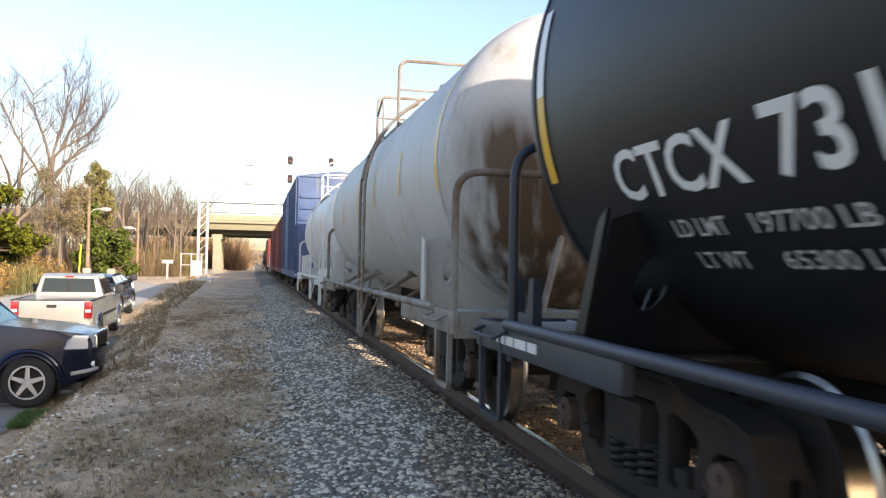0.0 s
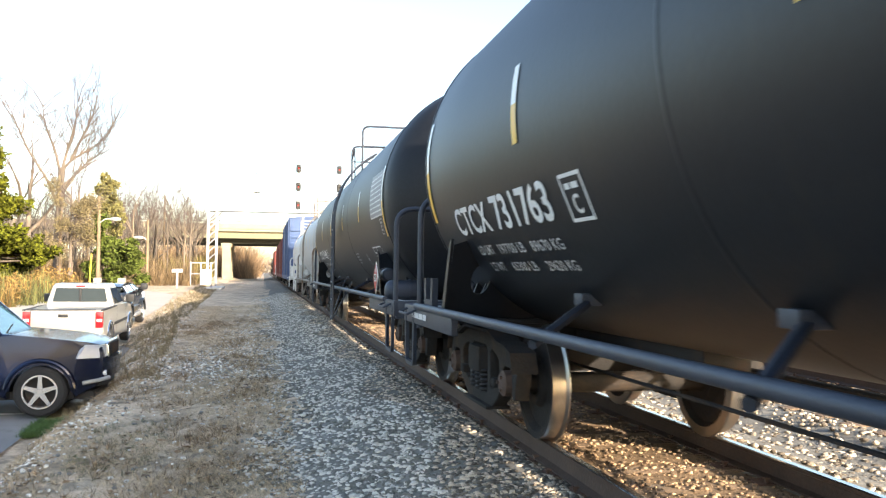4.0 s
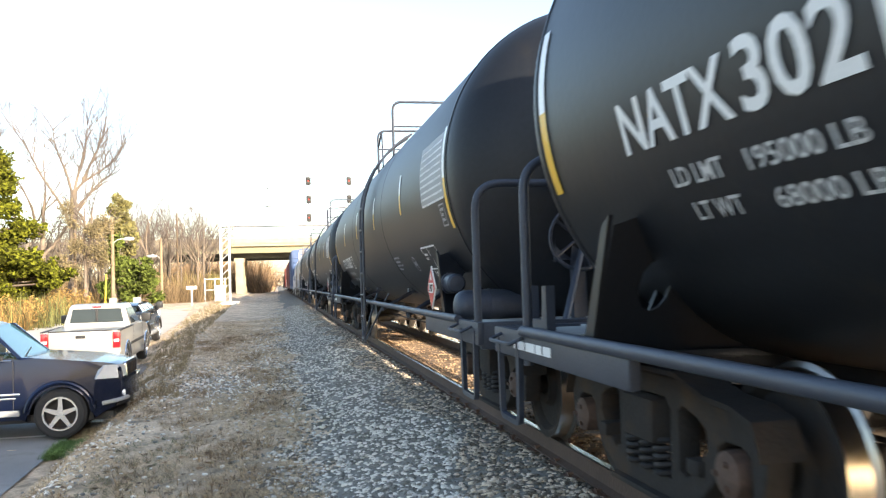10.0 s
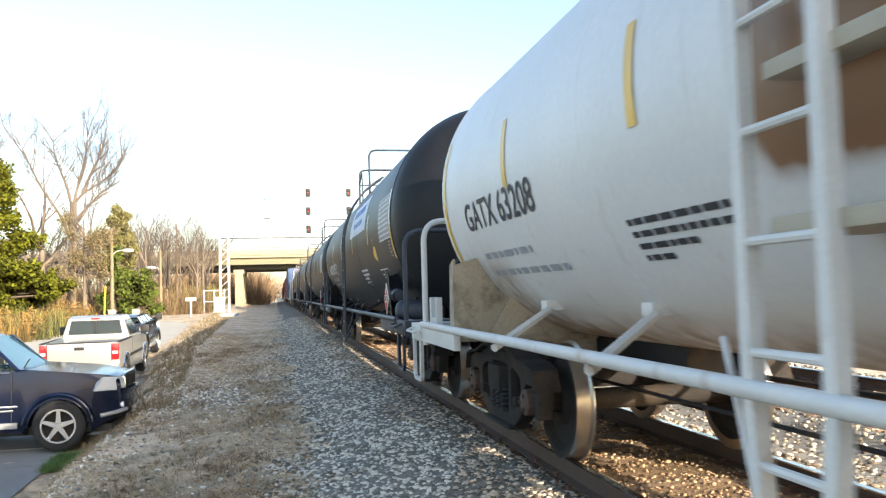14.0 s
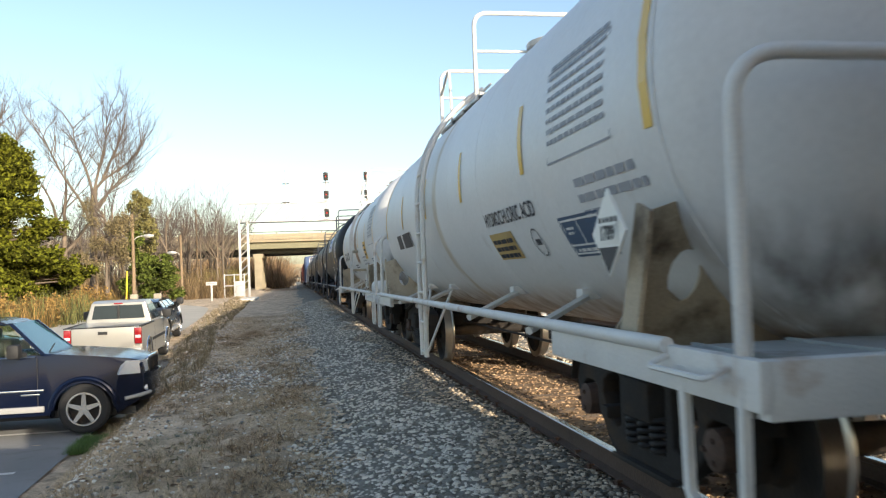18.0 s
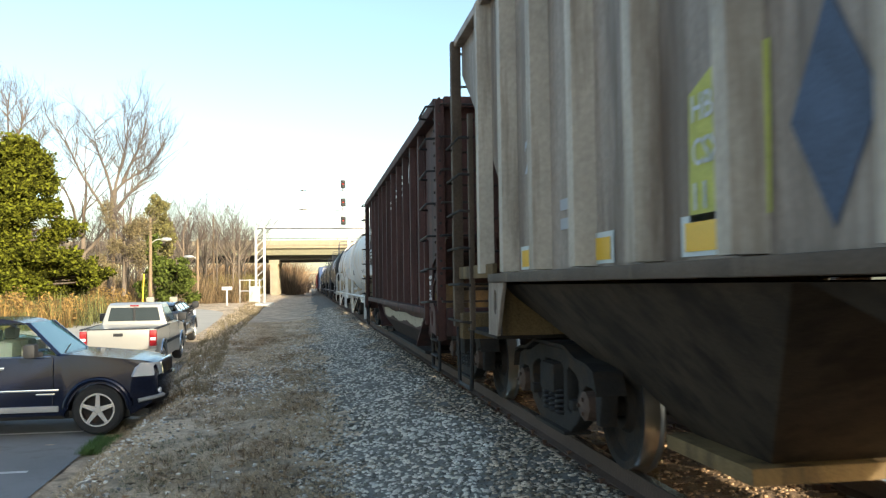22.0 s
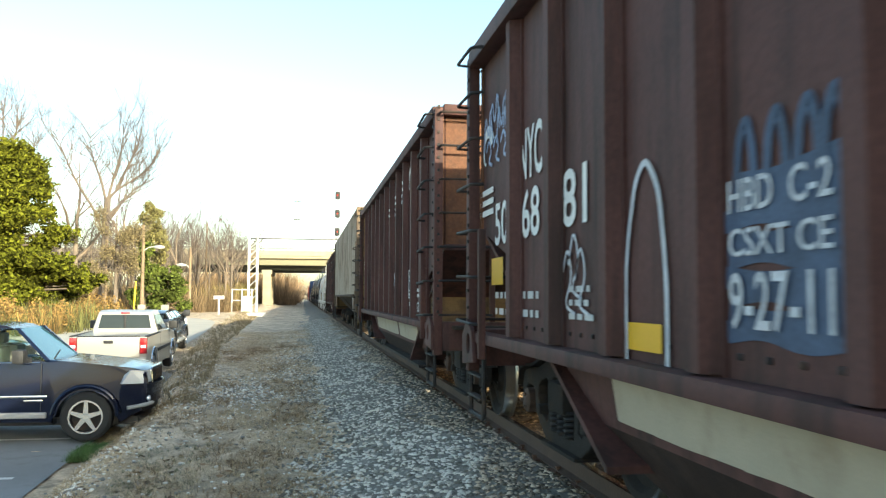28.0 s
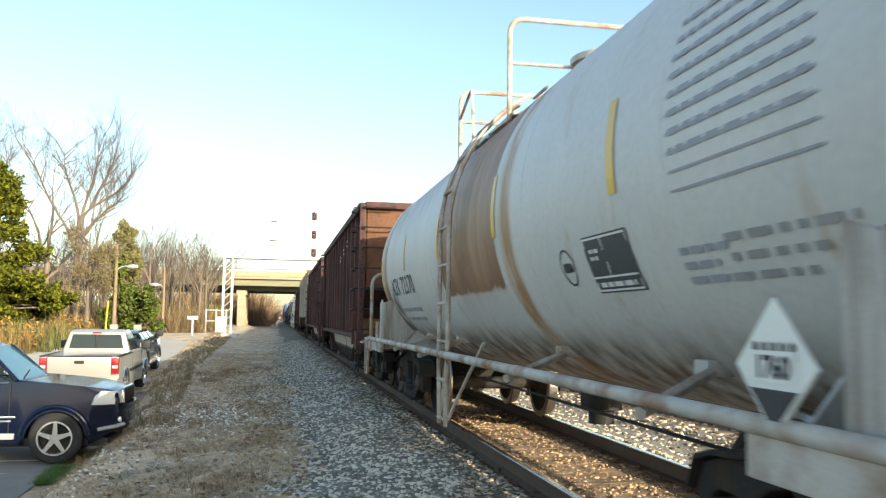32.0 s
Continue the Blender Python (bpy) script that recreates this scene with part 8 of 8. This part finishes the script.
def suv(at, paint, label, cabin_lift=0.0):
    o = thing("car", at, label, "car", "parked vehicles")
    W = 0.95
    prof = [(0.86, 0.50), (0.93, 0.62), (0.95, 0.80), (0.95, 1.02), (0.93, 1.14), (0.86, 1.20), (0.72, 1.235), (0.4, 1.285), (0.0, 1.33), (-0.4, 1.37), (-0.62, 1.39), (-0.75, 1.34), (-1.6, 1.34), (-4.0, 1.34), (-4.12, 1.25), (-4.16, 0.8), (-4.08, 0.48)]
    prof += [(p[0], p[1]) for p in arch(-3.0, 0.53)] + [(-2.4, 0.40), (-0.62, 0.40)] + [(p[0], p[1]) for p in arch(0, 0.53)]
    body = part("body", shell(prof, W, lambda x, z: (1.0 - 0.2 * step(0.3, 1.1, x) - 0.03 * step(1.0, 1.4, z))), paint, o)
    # cabin with pillars
    top = 1.98 + cabin_lift
    for s in (-1, 1):
        y0, y1 = s * 0.90, s * 0.70

        def sidep(x, z, d=0.0):
            k = (z - 1.34) / (top - 1.34)
            return (x, y0 + (y1 - y0) * k + s * d, z)
        for a, b, w in (((-0.6, 1.34), (-1.2, top - 0.06), 0.08), ((-1.86, 1.34), (-1.9, top - 0.04), 0.09), ((-2.95, 1.34), (-2.95, top - 0.04), 0.1), ((-3.72, 1.34), (-3.55, top - 0.08), 0.14)):
            q = [sidep(a[0] + w / 2, a[1]), sidep(a[0] - w / 2, a[1]), sidep(b[0] - w / 2, b[1]), sidep(b[0] + w / 2, b[1])]
            q2 = [(x, y - s * 0.05, z) for x, y, z in q]
            part("pillar", Geo().add(q + q2, [(0, 1, 2, 3), (7, 6, 5, 4), (0, 4, 5, 1), (1, 5, 6, 2), (2, 6, 7, 3), (3, 7, 4, 0)]), paint, o)
        for a0, a1, b0, b1 in ((-0.72, -1.82, -1.28, -1.84), (-1.92, -2.9, -1.95, -2.9), (-3.0, -3.64, -3.0, -3.5)):
            q = [sidep(a0, 1.35, -0.02), sidep(a1, 1.35, -0.02), sidep(b1, top - 0.06, -0.02), sidep(b0, top - 0.06, -0.02)]
            q2 = [(x, y - s * 0.006, z) for x, y, z in q]
            g = part("side_window", Geo().add(q + q2, [(0, 1, 2, 3), (7, 6, 5, 4), (0, 4, 5, 1), (1, 5, 6, 2), (2, 6, 7, 3), (3, 7, 4, 0)]), glass, o)
        part("window_trim", Geo().cyl((-0.75, s * 0.935, 1.345), (-3.8, s * 0.935, 1.345), 0.014, 6), chrome, o)
        part("body_moulding", Geo().bbox(-2.35, -0.62, min(s * W, s * (W + 0.022)), max(s * W, s * (W + 0.022)), 0.76, 0.80, 0.008), chrome, o)
        part("moulding_badge", Geo().bbox(-0.98, -0.68, min(s * (W + 0.02), s * (W + 0.027)), max(s * (W + 0.02), s * (W + 0.027)), 0.70, 0.73, 0.003), chrome, o)
        part("running_board", Geo().bbox(-2.3, -0.62, min(s * 0.86, s * 1.0), max(s * 0.86, s * 1.0), 0.42, 0.52, 0.02), plate_grey, o)
        part("door_handle", Geo().bbox(-1.66, -1.48, min(s * W, s * (W + 0.03)), max(s * W, s * (W + 0.03)), 1.14, 1.19, 0.01), chrome, o)
        for x in (-0.72, -1.85, -2.9):
            part("door_seam", Geo().box(x - 0.006, x + 0.006, min(s * W, s * (W + 0.002)), max(s * W, s * (W + 0.002)), 0.52, 1.33), black_trim, o)
        m = part("mirror", Geo().bbox(-1.12, -0.92, min(s * 0.99, s * 1.24), max(s * 0.99, s * 1.24), 1.34, 1.58, 0.06), black_trim, o)
        part("mirror_arm", Geo().cyl((-0.92, s * 0.9, 1.38), (-1.0, s * 1.05, 1.42), 0.05, 8), black_trim, o)
        # flared arches
        for cx in (0, -3.0):
            ring = []
            for i in range(15):
                a = math.radians(8 + 164 * i / 14)
                ring.append((cx + 0.545 * math.cos(a), s * (W + 0.0), 0.40 + 0.545 * math.sin(a)))
            part("wheel_arch", Geo().tube(ring, 0.04, 8), paint, o)
        h = part("headlamp", Geo().add([(0.90, s * 0.80, 0.97), (0.56, s * 0.925, 0.97), (0.70, s * 0.875, 1.20), (0.90, s * 0.77, 1.19), (0.985, s * 0.52, 0.98), (0.965, s * 0.52, 1.18), (0.82, s * 0.68, 0.97), (0.5, s * 0.80, 0.97), (0.6, s * 0.78, 1.19)],
                 [(0, 1, 2, 3), (4, 0, 3, 5), (0, 6, 7, 1), (1, 7, 8, 2), (2, 8, 3)]), lamp_clear, o, "clear wrap-round headlamp", smooth=0)
        part("fog_lamp", Geo().lathe([(0.90, 0.0), (0.99, 0.05), (0.90, 0.065)], 14, "x", (0.0, s * 0.66, 0.70), caps=False), lamp_clear, o)
    part("roof", Geo().prism([(-1.2, top - 0.09), (-1.36, top - 0.03), (-1.6, top + 0.01), (-2.5, top + 0.02), (-3.3, top), (-3.58, top - 0.08), (-3.5, top - 0.12), (-1.3, top - 0.1)], -0.70, 0.70, "y"), paint, o)
    part("windscreen", Geo().add([(-0.60, -0.84, 1.37), (-0.60, 0.84, 1.37), (-1.21, 0.68, top - 0.07), (-1.21, -0.68, top - 0.07), (-0.61, -0.84, 1.365), (-0.61, 0.84, 1.365), (-1.22, 0.68, top - 0.075), (-1.22, -0.68, top - 0.075)],
         [(0, 1, 2, 3), (7, 6, 5, 4), (0, 4, 5, 1), (1, 5, 6, 2), (2, 6, 7, 3), (3, 7, 4, 0)]), screen_glass, o, "windscreen that mirrors the sky")
    part("rear_window", Geo().prism([(-3.74, 1.36), (-3.58, top - 0.12), (-3.565, top - 0.12), (-3.72, 1.36)], -0.68, 0.68, "y"), tint, o)
    gr = part("grille", Geo().bbox(0.92, 0.995, -0.50, 0.50, 0.96, 1.2, 0.03), black_trim, o, "dark upright grille")
    for k in range(13):
        part("grille_bar", Geo().bbox(0.985, 1.005, -0.44 + k * 0.073 - 0.008, -0.44 + k * 0.073 + 0.008, 0.98, 1.18, 0.003), steel_dark, gr)
    part("grille_surround", Geo().tube(rounded([(0.99, -0.51, 0.96), (0.97, -0.51, 1.215), (0.97, 0.51, 1.215), (0.99, 0.51, 0.96)], 0.06), 0.02, 6), chrome, o)
    nose = [(0.56, -0.93), (0.84, -0.86), (0.99, -0.7), (1.07, -0.4), (1.09, 0.0), (1.07, 0.4), (0.99, 0.7), (0.84, 0.86), (0.56, 0.93)]
    part("front_bumper", Geo().prism([(x - 0.03, y) for x, y in nose], 0.62, 0.88, "z"), paint, o)
    part("bumper_ledge", Geo().prism(nose, 0.88, 0.955, "z"), paint, o, "glossy ledge along the bumper's top")
    part("bumper_valance", Geo().prism([(x - 0.12, y * 0.97) for x, y in nose], 0.48, 0.615, "z"), black_trim, o)
    part("bumper_corner", Geo().tube(rounded([(1.03, -0.62, 0.62), (0.93, -0.80, 0.60), (0.66, -0.92, 0.56)], 0.1), 0.035, 6), plate_grey, o)
    part("wiper", Geo().cyl((-0.62, -0.6, 1.39), (-0.72, 0.1, 1.49), 0.012, 5), black_trim, o)
    part("underbody", Geo().bbox(-3.6, 0.8, -0.7, 0.7, 0.26, 0.40, 0.02), black_trim, o)
    for s in (-1, 1):
        part("seat", Geo().bbox(-1.95, -1.45, s * 0.42 - 0.25, s * 0.42 + 0.25, 0.85, 1.6, 0.08).bbox(-1.92, -1.72, s * 0.42 - 0.14, s * 0.42 + 0.14, 1.6, 1.8, 0.05), seat_beige, o)
    for x in (0, -3.0):
        for s in (-1, 1):
            wheel(o, x, s * 0.82, 0.425, s, 0, 0.27)
    return o


def pickup(at):
    o = thing("pickup_truck", at, "pale silver pickup truck parked with its tailgate towards the lot", "pickup truck", "parked vehicles")
    W = 0.98
    prof = [(2.0, 0.5), (2.05, 0.95), (1.9, 1.12), (0.75, 1.20), (0.7, 1.24), (-0.9, 1.25), (-2.95, 1.22), (-2.97, 0.62), (-2.8, 0.5)]
    prof += [(p[0], p[1]) for p in arch(-1.95, 0.46)] + [(-1.4, 0.42), (0.7, 0.42)] + [(p[0], p[1]) for p in arch(1.35, 0.46)]
    part("body", shell(prof, W, lambda x, z: 1.0 - 0.05 * step(1.4, 2.1, x) - 0.015 * step(0.9, 1.25, z)), silver_paint, o)
    top = 1.84
    part("cab", shell([(0.72, 1.22), (0.18, top - 0.08), (0.0, top), (-0.75, top), (-0.92, top - 0.06), (-0.98, 1.22)], 0.9, lambda x, z: 1.0 - 0.2 * step(1.25, 1.9, z)), silver_paint, o)
    part("rear_window", Geo().add([(-0.992, -0.72, 1.34), (-0.992, 0.72, 1.34), (-0.955, 0.64, top - 0.12), (-0.955, -0.64, top - 0.12), (-0.97, -0.72, 1.34), (-0.97, 0.72, 1.34), (-0.93, 0.64, top - 0.12), (-0.93, -0.64, top - 0.12)],
         [(0, 1, 2, 3), (7, 6, 5, 4), (0, 4, 5, 1), (1, 5, 6, 2), (2, 6, 7, 3), (3, 7, 4, 0)]), tint, o, "dark sliding rear window")
    part("window_divider", Geo().bbox(-1.0, -0.96, -0.03, 0.03, 1.34, top - 0.12, 0.005), black_trim, o)
    part("third_brake_lamp", Geo().bbox(-0.96, -0.92, -0.12, 0.12, top - 0.09, top - 0.05, 0.006), lamp_red, o)
    part("bed_floor", Geo().box(-2.9, -1.0, -0.82, 0.82, 0.8, 0.84), black_trim, o)
    part("bed_rail", Geo().bbox(-2.96, -1.0, -0.99, -0.90, 1.215, 1.25, 0.01), black_trim, o)
    part("bed_rail", Geo().bbox(-2.96, -1.0, 0.90, 0.99, 1.215, 1.25, 0.01), black_trim, o)
    tg = part("tailgate", Geo().bbox(-3.01, -2.94, -0.78, 0.78, 0.70, 1.235, 0.03), silver_paint, o, "pale tailgate with a black handle")
    part("handle", Geo().bbox(-3.03, -3.0, -0.12, 0.12, 1.05, 1.13, 0.012), black_trim, tg)
    part("top_cap", Geo().bbox(-3.02, -2.93, -0.78, 0.78, 1.225, 1.25, 0.01), black_trim, tg)
    part("bumper", Geo().bbox(-3.16, -2.92, -0.97, 0.97, 0.50, 0.68, 0.03), silver_paint, o, "painted step bumper")
    part("bumper_step", Geo().bbox(-3.17, -2.92, -0.35, 0.35, 0.64, 0.69, 0.01), black_trim, o)
    part("licence_plate", Geo().bbox(-3.175, -3.155, -0.15, 0.15, 0.52, 0.62, 0.005), reflect_white, o)
    for s in (-1, 1):
        part("tail_lamp", Geo().bbox(-3.02, -2.90, min(s * 0.79, s * 0.97), max(s * 0.79, s * 0.97), 0.78, 1.2, 0.02), lamp_red, o, "upright red tail lamp")
        part("reverse_lamp", Geo().bbox(-3.025, -2.95, min(s * 0.81, s * 0.95), max(s * 0.81, s * 0.95), 0.93, 1.01, 0.01), lamp_clear, o)
        part("side_window", Geo().add([(-0.85, s * 0.905, 1.28), (0.55, s * 0.905, 1.28), (0.12, s * 0.765, top - 0.13), (-0.8, s * 0.765, top - 0.13)], [(0, 1, 2, 3) if s < 0 else (3, 2, 1, 0)]), tint, o, smooth=0)
        part("mirror", Geo().bbox(0.30, 0.50, min(s * 1.0, s * 1.26), max(s * 1.0, s * 1.26), 1.26, 1.50, 0.04), black_trim, o)
        part("body_moulding", Geo().bbox(-1.4, 0.8, min(s * W, s * (W + 0.02)), max(s * W, s * (W + 0.02)), 0.72, 0.8, 0.008), black_trim, o)
        for x in (-0.95, 0.62):
            part("door_seam", Geo().box(x - 0.006, x + 0.006, min(s * W, s * (W + 0.002)), max(s * W, s * (W + 0.002)), 0.5, 1.24), black_trim, o)
        for cx in (-1.95, 1.35):
            part("wheel_arch", Geo().tube([(cx + 0.48 * math.cos(math.radians(a)), s * W, 0.39 + 0.48 * math.sin(math.radians(a))) for a in range(5, 180, 14)], 0.03, 6), chrome, o)
            wheel(o, cx, s * 0.84, 0.38, s)
    part("underbody", Geo().bbox(-2.8, 1.9, -0.72, 0.72, 0.36, 0.5, 0.02), black_trim, o)
    return o


suv(pose(-3.6, 15.95, lot_z(15.9) + 0.02, 0, 0, 0), navy, "dark navy sport utility car with alloy wheels, nose to the bank")
suv(pose(-7.3, 20.9, lot_z(20.9) + 0.02, 0, 0, 0), grey_paint, "dark grey sport utility car behind another one", -0.3)
pickup(pose(-5.02, 26.1, lot_z(25.6) + 0.04, 0, -1.2, 90))
third = suv(pose(-5.55, 34.6, lot_z(33.0) + 0.03, 0, -1.2, 90), grey_paint, "dark grey low car parked beyond the pickup", -0.36)


# ---- ties, the nearest as parts of their track ----
def ties(xc, near, far):
    tie = Geo().bbox(-1.3, 1.3, -0.115, 0.115, -0.36, -0.178, 0.012).mesh("tie", tie_wood)
    plate = Geo().box(-0.18, 0.18, -0.09, 0.09, -0.178, -0.168).mesh("tie_plate", plate_steel, 0)
    spike = Geo().box(-0.012, 0.012, -0.012, 0.012, -0.17, -0.135).box(-0.02, 0.025, -0.018, 0.018, -0.14, -0.128).mesh("spike", plate_steel, 0)
    rng = random.Random(int(xc * 10))
    track = thing("track", (xc, 0, 0), "railway track on weathered wooden ties", "track", kind="structure")
    y = 0.3
    while y < near:
        t = part("tie", tie, None, track, "", pose(rng.uniform(-0.05, 0.05), y + rng.uniform(-0.03, 0.03), rng.uniform(-0.012, 0.004), 0, 0, rng.uniform(-1.2, 1.2)))
        for s in (-1, 1):
            part("tie_plate", plate, None, t, "", (s * 0.7525, 0, 0.001))
            if y < 14:
                for k in (-0.105, 0.105):
                    part("spike", spike, None, t, "", (s * 0.7525 + k, 0.05 if k > 0 else -0.05, 0.002))
        y += 0.53
    g = Geo()
    while y < far:
        g.box(-1.3, 1.3, y - 0.115, y + 0.115, -0.36, -0.178)
        y += 0.53
    tagged(part("far_ties", g, tie_wood, track, smooth=0), kind="stuff")


ties(XC, 40, 160)
ties(X2, 26, 160)


# ---- what moves ----
def motions():
    """The train rolls away from the camera at a steady pace; its wheels turn with it."""
    times = [t * 2.0 for t in range(17)]
    for car, y0 in CARS:
        walk(car, [(t, pose(XC, y0 + SPEED * t, 0)) for t in times])
    z = 8.5
    walk(BRIDGE_CAR, [(t, pose(x, YB - 2.4, z)) for t, x in ((0, -76), (15.8, -76), (16.3, -74.5), (17, -61.1), (18.5, -31.4), (20, -1.7), (21.5, 28), (22.5, 47.8), (23.2, 56), (32, 56.5))])
    turn = SPEED / WHEEL_R
    for w in WHEELS:
        at = w.matrix_basis.translation.copy()
        walk(w, [(t * 0.1, pose(at.x, at.y, at.z, -math.degrees(turn * t * 0.1))) for t in range(321)])


motions()
